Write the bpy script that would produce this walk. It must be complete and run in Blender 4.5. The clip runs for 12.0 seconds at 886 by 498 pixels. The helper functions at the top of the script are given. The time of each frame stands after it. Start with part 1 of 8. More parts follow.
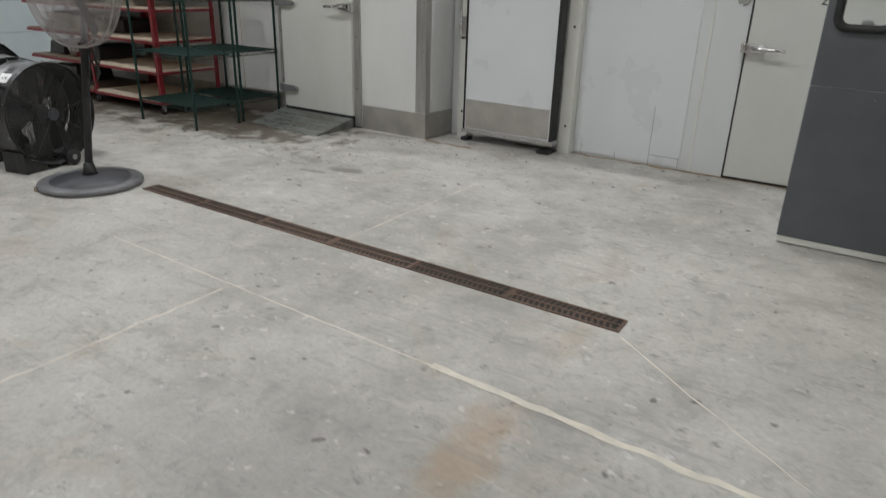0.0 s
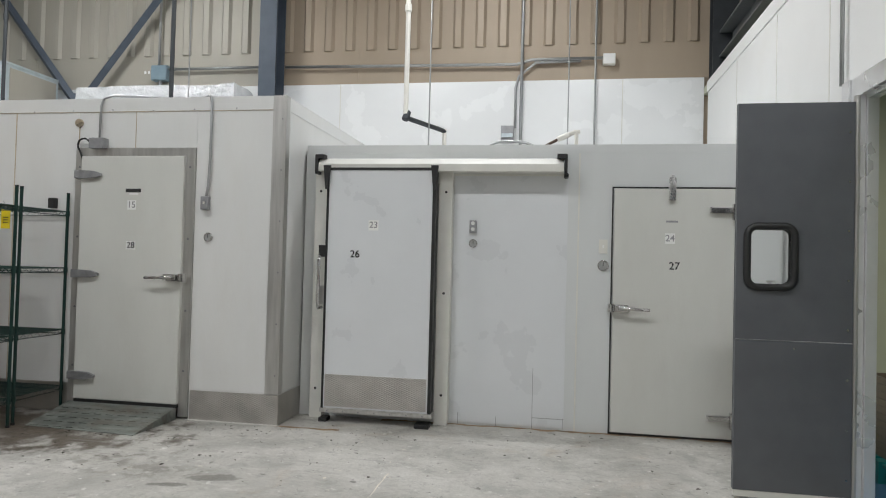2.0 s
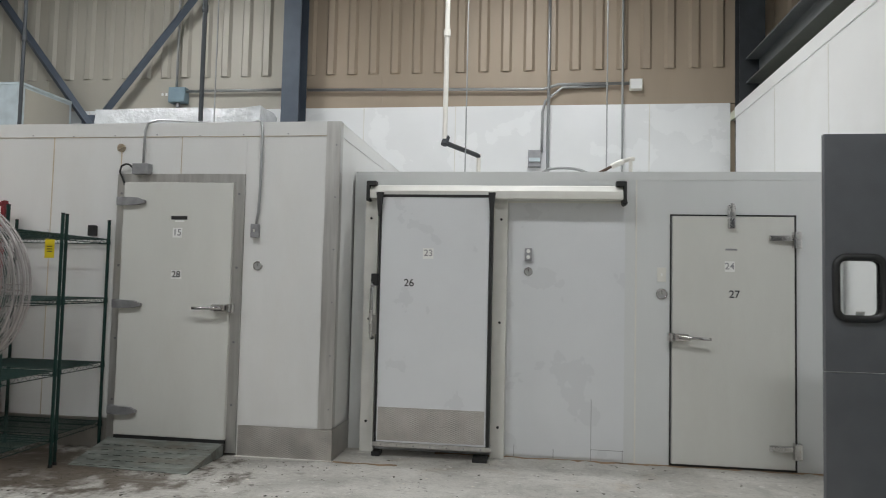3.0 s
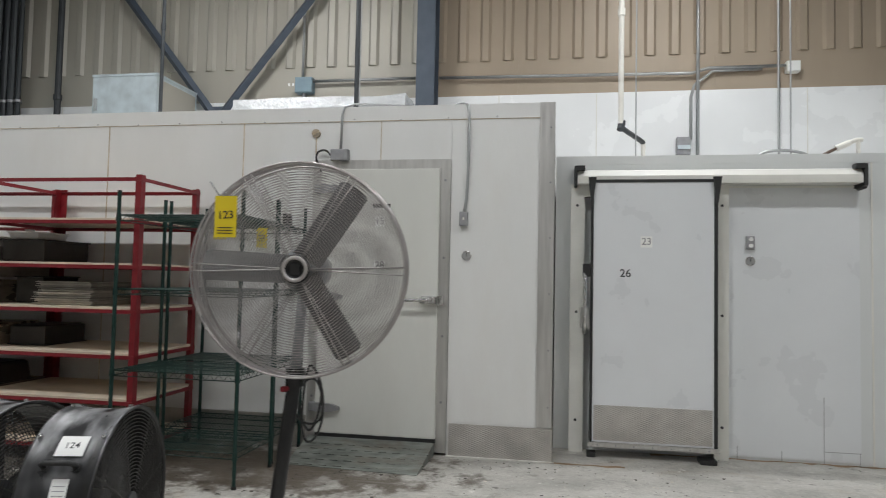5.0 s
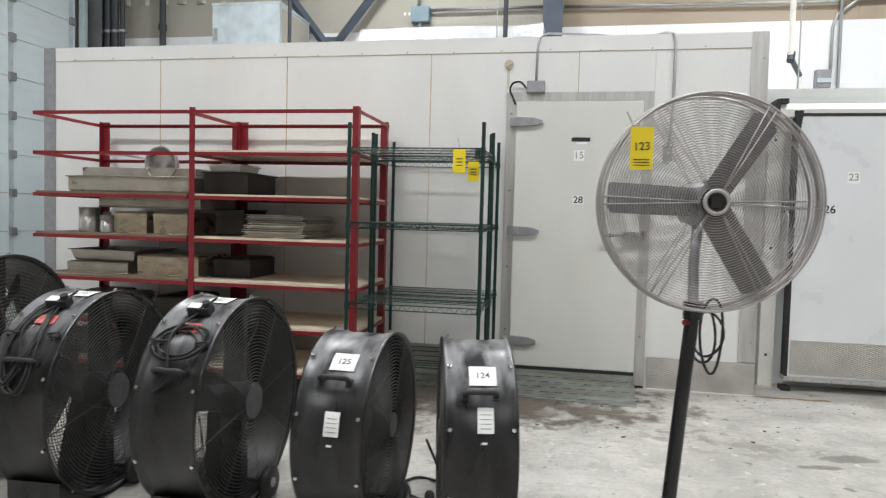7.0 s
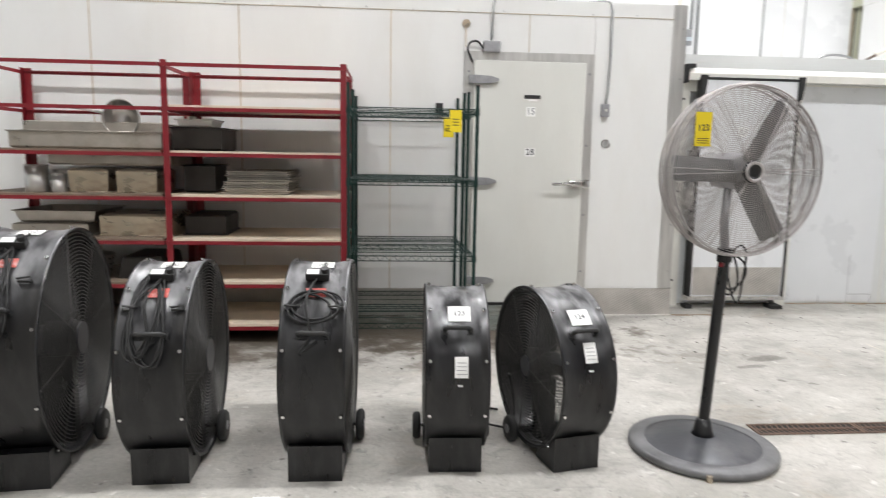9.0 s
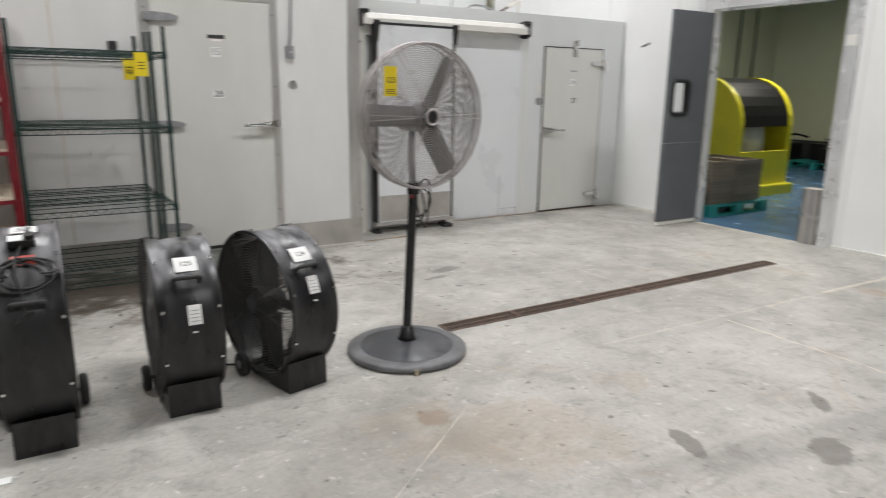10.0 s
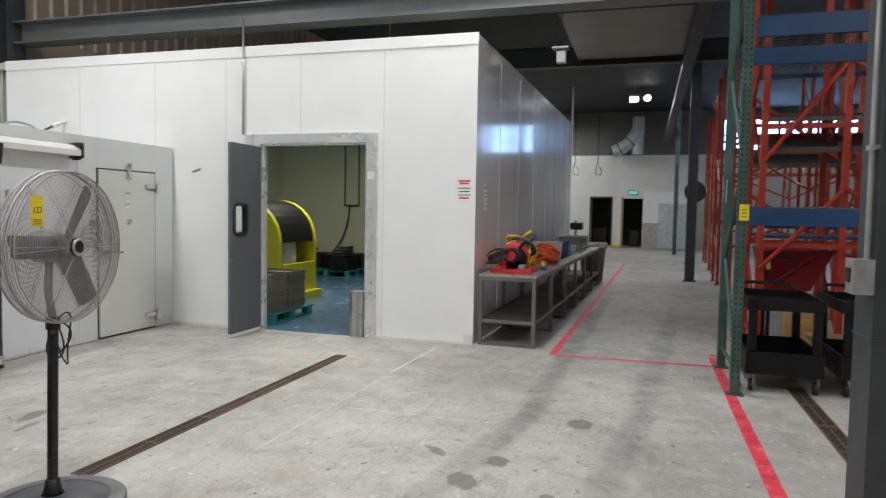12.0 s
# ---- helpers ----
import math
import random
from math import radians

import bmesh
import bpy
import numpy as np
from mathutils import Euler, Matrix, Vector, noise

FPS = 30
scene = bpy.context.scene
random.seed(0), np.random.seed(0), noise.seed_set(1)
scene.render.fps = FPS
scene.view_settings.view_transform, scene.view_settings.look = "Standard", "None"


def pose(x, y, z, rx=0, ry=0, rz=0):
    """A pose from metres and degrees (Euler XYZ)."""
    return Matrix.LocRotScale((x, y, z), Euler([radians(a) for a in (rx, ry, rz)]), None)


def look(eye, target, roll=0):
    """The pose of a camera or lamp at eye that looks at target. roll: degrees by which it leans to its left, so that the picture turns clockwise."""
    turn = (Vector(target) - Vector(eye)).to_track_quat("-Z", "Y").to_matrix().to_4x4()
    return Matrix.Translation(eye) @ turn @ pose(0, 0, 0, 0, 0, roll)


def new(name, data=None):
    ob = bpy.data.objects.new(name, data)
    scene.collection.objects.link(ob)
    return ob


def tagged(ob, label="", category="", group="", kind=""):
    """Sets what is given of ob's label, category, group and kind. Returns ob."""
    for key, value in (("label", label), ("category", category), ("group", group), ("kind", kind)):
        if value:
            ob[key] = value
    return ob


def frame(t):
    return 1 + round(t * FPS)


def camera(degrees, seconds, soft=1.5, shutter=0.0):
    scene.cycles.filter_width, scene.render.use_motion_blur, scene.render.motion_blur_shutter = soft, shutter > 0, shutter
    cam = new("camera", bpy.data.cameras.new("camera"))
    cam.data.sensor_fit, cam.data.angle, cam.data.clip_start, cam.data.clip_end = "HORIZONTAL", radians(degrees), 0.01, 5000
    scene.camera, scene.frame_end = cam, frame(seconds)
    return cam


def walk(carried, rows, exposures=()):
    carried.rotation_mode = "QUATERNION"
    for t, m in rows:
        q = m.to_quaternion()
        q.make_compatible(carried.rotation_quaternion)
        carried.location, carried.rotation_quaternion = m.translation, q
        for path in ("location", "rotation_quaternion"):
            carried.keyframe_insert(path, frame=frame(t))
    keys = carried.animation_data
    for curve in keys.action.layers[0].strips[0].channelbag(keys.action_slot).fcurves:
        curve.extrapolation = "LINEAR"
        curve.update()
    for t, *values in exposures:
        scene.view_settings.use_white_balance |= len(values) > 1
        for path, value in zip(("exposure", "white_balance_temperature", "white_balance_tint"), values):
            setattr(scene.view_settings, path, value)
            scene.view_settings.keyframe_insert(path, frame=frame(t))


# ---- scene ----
cam = camera(66.9, 12.0, soft=1.0, shutter=0.3)
PATH = [
    (0, (0.297, 0.318, 1.436), (-0.717, 1.873, 0.693), 1.7),
    (0.5, (-0.125, 0.312, 1.438), (-1.135, 1.958, 0.916), 1.4),
    (1, (-0.478, 0.379, 1.436), (-1.256, 2.204, 1.18), 1.5),
    (1.5, (-0.795, 0.395, 1.364), (-1.275, 2.336, 1.302), 1.6),
    (2, (-1.17, 0.405, 1.345), (-1.506, 2.376, 1.39), 1.5),
    (2.5, (-1.496, 0.372, 1.37), (-1.771, 2.351, 1.471), 1.3),
    (2.7, (-1.624, 0.383, 1.409), (-1.893, 2.362, 1.513), 1.3),
    (4.5, (-2.951, 0.502, 1.374), (-3.26, 2.476, 1.468), 1.5),
    (5, (-3.335, 0.489, 1.32), (-3.678, 2.457, 1.416), 1.2),
    (5.5, (-3.72, 0.46, 1.303), (-4.08, 2.425, 1.393), 1.4),
    (6, (-4.109, 0.359, 1.314), (-4.477, 2.324, 1.384), 1.6),
    (6.5, (-4.449, 0.316, 1.272), (-4.818, 2.282, 1.291), 1.5),
    (7, (-4.766, 0.261, 1.274), (-5.135, 2.224, 1.18), 1.5),
    (7.2, (-4.902, 0.211, 1.281), (-5.266, 2.174, 1.155), 1.4),
    (8.8, (-5.837, -0.12, 1.413), (-5.827, 1.864, 1.159), 0.8),
    (9, (-5.915, -0.179, 1.409), (-5.751, 1.794, 1.128), 1.0),
    (9.5, (-6.024, -0.337, 1.428), (-5.485, 1.546, 1.026), 1.0),
    (10, (-6.165, -0.428, 1.506), (-5.136, 1.222, 1.04), 0.8),
    (10.5, (-6.383, -0.393, 1.544), (-4.926, 0.896, 1.078), 0.6),
    (11, (-6.612, -0.342, 1.55), (-4.937, 0.68, 1.164), 0.7),
    (11.5, (-6.848, -0.255, 1.567), (-5.034, 0.555, 1.341), 1.1),
    (12, (-7.058, -0.073, 1.566), (-5.146, 0.502, 1.457), 1.0),
]
EXPOSURES = [(0, -0.08, 6500, 10), (0.5, -0.2, 6500, 10), (1, -0.04, 6500, 10), (1.5, 0.02, 6500, 10), (2, 0.02, 6500, 10), (2.5, -0.18, 6500, 10), (4.5, -0.02, 6500, 10), (5, -0.02, 6500, 10), (5.5, 0.15, 6500, 10), (7, 0.58, 6500, 10), (9, 0.78, 6600, 12.5), (9.5, 0.7, 6600, 12.5), (10, 0.3, 6600, 12.5), (10.5, 0.12, 6600, 12), (11, 0.1, 6600, 12), (12, 0.16, 6550, 11.5)]
walk(cam, [(t, look(eye, target, roll)) for t, eye, target, roll in PATH], EXPOSURES)

# ---- world ----
world = bpy.data.worlds.new("world")
scene.world = world
world.use_nodes = True
wn = world.node_tree.nodes
sky = wn.new("ShaderNodeTexSky")
sky.sky_type = "NISHITA"
sky.sun_disc = False
sky.sun_elevation, sky.sun_rotation = radians(35), radians(120)
world.node_tree.links.new(sky.outputs[0], wn["Background"].inputs["Color"])
wn["Background"].inputs["Strength"].default_value = 0.08

# ---- lamps: high-bay fixtures under the roof, all of one kind ----
LAMP_WATTS = 105
LAMP_Z = 6.0
# the lamp at x 24.5 is added, unseen, to brighten the far wall
LAMPS = [(-9.0, 1.9), (-4.5, 1.9), (-0.3, 1.7), (-7.0, 6.3), (-2.0, 6.3), (-7, -4), (-1.5, -5), (12.0, 0.5), (20.0, 0.5), (24.5, 4.6), (13.0, -7.0)]


def lamp_at(x, y, z, watts, sx, sy, color=(0.965, 0.985, 1.0)):
    li = bpy.data.lights.new("lamp_light", "AREA")
    li.shape, li.size, li.size_y, li.energy, li.color = "RECTANGLE", sx, sy, watts, color
    ob = new("lamp_light", li)
    ob.matrix_basis = pose(x, y, z)
    return ob


# ---- materials ----
def mat(name, color, rough=0.5, metal=0.0, vary=0.08, scale=6.0, bump=0.05, bscale=40.0, stain=None, stain_amt=0.3, stain_scale=1.3, stretch=(1, 1, 1), spread=0.12, coat=0.0, emit=0.0, obvary=0.0):
    m = bpy.data.materials.new(name)
    m.use_nodes = True
    nt = m.node_tree
    N, L = nt.nodes, nt.links
    b = N["Principled BSDF"]
    tc = N.new("ShaderNodeTexCoord")
    mp = N.new("ShaderNodeMapping")
    mp.inputs["Scale"].default_value = stretch
    L.new(tc.outputs["Object"], mp.inputs["Vector"])
    n1 = N.new("ShaderNodeTexNoise")
    n1.inputs["Scale"].default_value, n1.inputs["Detail"].default_value = scale, 6
    L.new(mp.outputs[0], n1.inputs["Vector"])
    rmp = N.new("ShaderNodeMapRange")
    rmp.inputs["From Min"].default_value, rmp.inputs["From Max"].default_value = 0.3, 0.7
    rmp.inputs["To Min"].default_value, rmp.inputs["To Max"].default_value = 1 - vary, 1 + vary
    L.new(n1.outputs["Fac"], rmp.inputs["Value"])
    mul = N.new("ShaderNodeMix")
    mul.data_type, mul.blend_type = "RGBA", "MULTIPLY"
    mul.inputs["Factor"].default_value = 1
    mul.inputs[6].default_value = (*color, 1)
    L.new(rmp.outputs[0], mul.inputs[7])
    out = mul.outputs[2]
    if obvary:
        oi = N.new("ShaderNodeObjectInfo")
        r2 = N.new("ShaderNodeMapRange")
        r2.inputs["To Min"].default_value, r2.inputs["To Max"].default_value = 1 - obvary, 1 + obvary
        L.new(oi.outputs["Random"], r2.inputs["Value"])
        m2 = N.new("ShaderNodeMix")
        m2.data_type, m2.blend_type = "RGBA", "MULTIPLY"
        m2.inputs["Factor"].default_value = 1
        L.new(out, m2.inputs[6])
        L.new(r2.outputs[0], m2.inputs[7])
        out = m2.outputs[2]
    if stain:
        n2 = N.new("ShaderNodeTexNoise")
        n2.inputs["Scale"].default_value, n2.inputs["Detail"].default_value = stain_scale, 9
        n2.inputs["Roughness"].default_value = 0.65
        L.new(mp.outputs[0], n2.inputs["Vector"])
        r3 = N.new("ShaderNodeMapRange")
        r3.inputs["From Min"].default_value, r3.inputs["From Max"].default_value = 0.5, 0.5 + spread * 2
        r3.inputs["To Max"].default_value = stain_amt
        L.new(n2.outputs["Fac"], r3.inputs["Value"])
        m3 = N.new("ShaderNodeMix")
        m3.data_type = "RGBA"
        L.new(r3.outputs[0], m3.inputs["Factor"])
        L.new(out, m3.inputs[6])
        m3.inputs[7].default_value = (*stain, 1)
        out = m3.outputs[2]
    L.new(out, b.inputs["Base Color"])
    r4 = N.new("ShaderNodeMapRange")
    r4.inputs["From Min"].default_value, r4.inputs["From Max"].default_value = 0.3, 0.7
    r4.inputs["To Min"].default_value, r4.inputs["To Max"].default_value = max(rough - 0.08, 0.02), min(rough + 0.08, 1)
    L.new(n1.outputs["Fac"], r4.inputs["Value"])
    L.new(r4.outputs[0], b.inputs["Roughness"])
    b.inputs["Metallic"].default_value = metal
    b.inputs["Coat Weight"].default_value = coat
    if bump:
        n5 = N.new("ShaderNodeTexNoise")
        n5.inputs["Scale"].default_value, n5.inputs["Detail"].default_value = bscale, 4
        L.new(mp.outputs[0], n5.inputs["Vector"])
        bp = N.new("ShaderNodeBump")
        bp.inputs["Strength"].default_value, bp.inputs["Distance"].default_value = bump, 0.02
        L.new(n5.outputs["Fac"], bp.inputs["Height"])
        L.new(bp.outputs[0], b.inputs["Normal"])
    if emit:
        b.inputs["Emission Color"].default_value, b.inputs["Emission Strength"].default_value = (*color, 1), emit
    return m


def concrete():
    """Worn trowelled concrete with stains, pale patches, tyre streaks and damp spots."""
    m = bpy.data.materials.new("concrete_floor")
    m.use_nodes = True
    nt = m.node_tree
    N, L = nt.nodes, nt.links
    b = N["Principled BSDF"]
    tc = N.new("ShaderNodeTexCoord")
    co = tc.outputs["Object"]

    def nz(scale, detail=6, rough=0.6, src=co, dist=0.0):
        n = N.new("ShaderNodeTexNoise")
        n.inputs["Scale"].default_value, n.inputs["Detail"].default_value, n.inputs["Roughness"].default_value = scale, detail, rough
        n.inputs["Distortion"].default_value = dist
        L.new(src, n.inputs["Vector"])
        return n.outputs["Fac"]

    def rng(v, a, c, lo=0.0, hi=1.0):
        r = N.new("ShaderNodeMapRange")
        r.interpolation_type = "SMOOTHSTEP"
        for k, x in (("From Min", a), ("From Max", c), ("To Min", lo), ("To Max", hi)):
            r.inputs[k].default_value = x
        L.new(v, r.inputs["Value"])
        return r.outputs[0]

    def mth(op, a, c):
        n = N.new("ShaderNodeMath")
        n.operation = op
        for i, x in enumerate((a, c)):
            if isinstance(x, (int, float)):
                n.inputs[i].default_value = x
            else:
                L.new(x, n.inputs[i])
        return n.outputs[0]

    def mix(f, a, col):
        n = N.new("ShaderNodeMix")
        n.data_type = "RGBA"
        L.new(f, n.inputs["Factor"])
        if isinstance(a, tuple):
            n.inputs[6].default_value = (*a, 1)
        else:
            L.new(a, n.inputs[6])
        n.inputs[7].default_value = (*col, 1)
        return n.outputs[2]

    def spot(cx, cy, rx, ry, turn=0.0, soft=0.35, rag=0.45):
        """1 inside an ellipse with a ragged edge."""
        mp = N.new("ShaderNodeMapping")
        mp.vector_type = "TEXTURE"
        mp.inputs["Location"].default_value = (cx, cy, 0)
        mp.inputs["Rotation"].default_value = (0, 0, radians(turn))
        mp.inputs["Scale"].default_value = (rx, ry, 1)
        L.new(co, mp.inputs["Vector"])
        ln = N.new("ShaderNodeVectorMath")
        ln.operation = "LENGTH"
        L.new(mp.outputs[0], ln.inputs[0])
        d = mth("ADD", ln.outputs["Value"], rng(ragged, 0.25, 0.75, -rag, rag))
        return rng(d, 1 - soft, 1, 1, 0)

    ragged = nz(4.5, 8, 0.65)
    big, mid, fine = nz(0.55, 8, 0.6, dist=0.6), nz(3.2, 9, 0.7, dist=0.4), nz(34, 5, 0.7)
    c = mix(rng(big, 0.38, 0.62), (0.405, 0.39, 0.355), (0.53, 0.512, 0.472))
    c = mix(rng(mid, 0.50, 0.66, 0, 0.42), c, (0.64, 0.62, 0.58))
    c = mix(rng(mid, 0.50, 0.34, 0, 0.5), c, (0.29, 0.28, 0.255))
    c = mix(rng(nz(1.1, 7, 0.7, dist=1.0), 0.55, 0.70, 0, 0.42), c, (0.44, 0.35, 0.25))
    c = mix(rng(nz(9, 8, 0.8, dist=0.5), 0.53, 0.64, 0, 0.5), c, (0.25, 0.24, 0.22))
    c = mix(rng(nz(6.5, 6, 0.8), 0.60, 0.66, 0, 0.65), c, (0.19, 0.18, 0.165))
    c = mix(rng(nz(12, 3, 0.5), 0.67, 0.73, 0, 0.75), c, (0.11, 0.10, 0.09))
    c = mix(rng(nz(14, 4, 0.6, dist=0.3), 0.62, 0.70, 0, 0.6), c, (0.74, 0.725, 0.69))
    c = mix(rng(nz(60, 4, 0.8), 0.5, 0.75, 0, 0.4), c, (0.22, 0.21, 0.195))
    c = mix(rng(fine, 0.40, 0.70, 0, 0.3), c, (0.27, 0.26, 0.24))
    # rust-brown patches, the damp and mouldy ground before the cold room, tyre streaks along the aisle
    c = mix(mth("MULTIPLY", spot(-0.6, 1.88, 0.15, 0.5, 0, 0.8), 0.55), c, (0.40, 0.28, 0.17))
    c = mix(mth("MULTIPLY", spot(-4.5, 1.75, 0.5, 0.8, 60, 0.9), 0.3), c, (0.40, 0.30, 0.2))
    c = mix(mth("MULTIPLY", spot(-4.66, 2.02, 0.1, 0.09, 0, 0.4), 0.6), c, (0.30, 0.22, 0.15))
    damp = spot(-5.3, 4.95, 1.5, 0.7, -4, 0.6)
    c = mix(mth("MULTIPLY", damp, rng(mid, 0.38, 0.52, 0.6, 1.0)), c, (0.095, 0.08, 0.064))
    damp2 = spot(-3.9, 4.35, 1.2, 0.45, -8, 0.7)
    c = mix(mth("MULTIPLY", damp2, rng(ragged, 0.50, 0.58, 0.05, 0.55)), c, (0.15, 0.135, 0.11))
    # brown grime under the racks, with their shade painted into the colour
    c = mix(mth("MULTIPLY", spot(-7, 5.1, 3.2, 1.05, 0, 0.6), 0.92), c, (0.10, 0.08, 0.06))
    streaks = N.new("ShaderNodeMapping")
    streaks.inputs["Scale"].default_value = (0.5, 6.0, 1.0)
    streaks.inputs["Rotation"].default_value = (0, 0, radians(4))
    L.new(co, streaks.inputs["Vector"])
    c = mix(rng(nz(2.2, 7, 0.7, src=streaks.outputs[0], dist=0.3), 0.54, 0.70, 0, 0.38), c, (0.25, 0.24, 0.225))
    c = mix(rng(nz(3.5, 7, 0.75, src=streaks.outputs[0], dist=0.3), 0.58, 0.72, 0, 0.35), c, (0.70, 0.68, 0.64))
    for cx, cy, rx, ry, turn, amt in ((1.8, 0.68, 6.0, 0.17, -1.4, 0.7), (-2.9, 0.93, 2.4, 0.16, -10.5, 0.5), (1.2, -0.30, 5.5, 0.17, -4.6, 0.5), (-2.9, 0.08, 2.0, 0.16, -9, 0.42), (12, 0.0, 9.0, 0.5, 0, 0.2)):
        c = mix(mth("MULTIPLY", mth("MULTIPLY", spot(cx, cy, rx, ry, turn, 0.6, 0.1), rng(mid, 0.30, 0.60, 1.0, 0.6)), amt), c, (0.17, 0.16, 0.15))
    wet = None
    for cx, cy, rx, ry, turn in ((-3.32, 0.9, 0.13, 0.1, 20), (-2.02, 0.34, 0.13, 0.1, 0), (-2.92, 1.19, 0.12, 0.045, 50), (-3.81, 1.28, 0.13, 0.055, 70), (-4.6, 1.0, 0.2, 0.13, 0), (-2.96, 0.77, 0.12, 0.08, 20), (-3.22, 4.26, 0.18, 0.07, 10), (-3.39, 4.08, 0.14, 0.04, 10), (-3.4, 0.4, 0.05, 0.04, 0), (-3.62, 0.62, 0.06, 0.03, 30)):
        w = spot(cx, cy, rx, ry, turn, 0.25)
        wet = w if wet is None else mth("MAXIMUM", wet, w)
    c = mix(mth("MULTIPLY", wet, 0.7), c, (0.13, 0.12, 0.105))
    L.new(c, b.inputs["Base Color"])
    b.inputs["Specular IOR Level"].default_value = 0.3
    rgh = mth("SUBTRACT", rng(mid, 0.3, 0.7, 0.62, 0.45), mth("MULTIPLY", wet, 0.15))
    L.new(rgh, b.inputs["Roughness"])
    bp = N.new("ShaderNodeBump")
    bp.inputs["Strength"].default_value, bp.inputs["Distance"].default_value = 0.35, 0.01
    L.new(mth("ADD", fine, mth("MULTIPLY", mid, 0.8)), bp.inputs["Height"])
    L.new(bp.outputs[0], b.inputs["Normal"])
    return m


def diamond_plate():
    """Aluminium tread plate: raised lozenges in two directions."""
    m = mat("diamond_plate", (0.50, 0.48, 0.45), 0.38, 0.85, 0.15, 5, 0, stain=(0.3, 0.26, 0.2), stain_amt=0.35)
    N, L = m.node_tree.nodes, m.node_tree.links
    tc = N.new("ShaderNodeTexCoord")
    hs = []
    for turn in (45, -45):
        mp = N.new("ShaderNodeMapping")
        mp.inputs["Rotation"].default_value = (radians(90), 0, radians(0))
        L.new(tc.outputs["Object"], mp.inputs["Vector"])
        mp2 = N.new("ShaderNodeMapping")
        mp2.inputs["Rotation"].default_value = (0, 0, radians(turn))
        mp2.inputs["Scale"].default_value = (34, 90, 1)
        L.new(mp.outputs[0], mp2.inputs["Vector"])
        v = N.new("ShaderNodeTexVoronoi")
        v.inputs["Randomness"].default_value = 0
        v.inputs["Scale"].default_value = 1
        v.voronoi_dimensions = "2D"
        L.new(mp2.outputs[0], v.inputs["Vector"])
        r = N.new("ShaderNodeMapRange")
        r.inputs["From Min"].default_value, r.inputs["From Max"].default_value = 0.45, 0.2
        L.new(v.outputs["Distance"], r.inputs["Value"])
        hs.append(r.outputs[0])
    mx = N.new("ShaderNodeMath")
    mx.operation = "MAXIMUM"
    L.new(hs[0], mx.inputs[0])
    L.new(hs[1], mx.inputs[1])
    bp = N.new("ShaderNodeBump")
    bp.inputs["Strength"].default_value, bp.inputs["Distance"].default_value = 0.5, 0.004
    L.new(mx.outputs[0], bp.inputs["Height"])
    L.new(bp.outputs[0], N["Principled BSDF"].inputs["Normal"])
    return m


M_floor = concrete()
M_diamond = diamond_plate()
M_panel = mat("cold_room_panel", (0.75, 0.75, 0.735), 0.42, 0, 0.03, 3, 0.04, 60, stain=(0.58, 0.53, 0.44), stain_amt=0.22, stain_scale=1.1, stretch=(1, 1, 0.35))
M_panel_b = mat("cold_room_panel_grey", (0.67, 0.685, 0.68), 0.42, 0, 0.03, 3, 0.03, 60, stain=(0.55, 0.53, 0.48), stain_amt=0.06, stretch=(1, 1, 0.35))
M_door = mat("door_skin", (0.66, 0.66, 0.62), 0.4, 0, 0.04, 2.5, 0.04, 70, stain=(0.45, 0.42, 0.36), stain_amt=0.25, stretch=(1, 1, 0.4))
M_slide = mat("sliding_door_skin", (0.72, 0.735, 0.75), 0.32, 0, 0.02, 3, 0.02, 50)
M_room = mat("room_panel_white", (0.87, 0.875, 0.865), 0.38, 0, 0.02, 2, 0.03, 50, stain=(0.7, 0.68, 0.6), stain_amt=0.15)
M_trim = mat("white_trim", (0.74, 0.73, 0.68), 0.45, 0, 0.05, 5, 0.03)
M_frame = mat("bright_aluminium", (0.74, 0.745, 0.75), 0.3, 0.55, 0.06, 3, 0.02, 50, stain=(0.5, 0.49, 0.47), stain_amt=0.3, stain_scale=2.5)
M_alu = mat("brushed_aluminium", (0.55, 0.54, 0.52), 0.36, 0.8, 0.12, 4, 0.03, 60, stretch=(8, 8, 0.6))
# pale blue base holds the bluish light that the zinc reflects
M_galv = mat("galvanised_steel", (0.56, 0.63, 0.66), 0.42, 0.35, 0.15, 6, 0.04, 30)
M_chrome = mat("worn_chrome", (0.62, 0.61, 0.6), 0.22, 1.0, 0.1, 12, 0.02)
M_greymetal = mat("grey_cast_metal", (0.33, 0.33, 0.34), 0.45, 0.6, 0.15, 15, 0.1)
M_black = mat("black_rubber", (0.018, 0.018, 0.018), 0.55, 0, 0.2, 20, 0.1)
M_drum = mat("black_painted_steel", (0.010, 0.010, 0.011), 0.32, 0.0, 0.3, 5, 0.05, 50, stain=(0.09, 0.088, 0.085), stain_amt=0.3, stain_scale=4.5, stretch=(3, 1, 1))
M_ped = mat("dark_grey_enamel", (0.062, 0.064, 0.072), 0.42, 0.2, 0.25, 8, 0.06, stain=(0.24, 0.23, 0.22), stain_amt=0.4, stain_scale=4)
M_drumshell = mat("black_drum_dust_sheen", (0.010, 0.010, 0.011), 0.32, 0.0, 0.3, 5, 0.05, 50, stain=(0.07, 0.069, 0.067), stain_amt=0.3, stain_scale=4.5, stretch=(3, 1, 1))


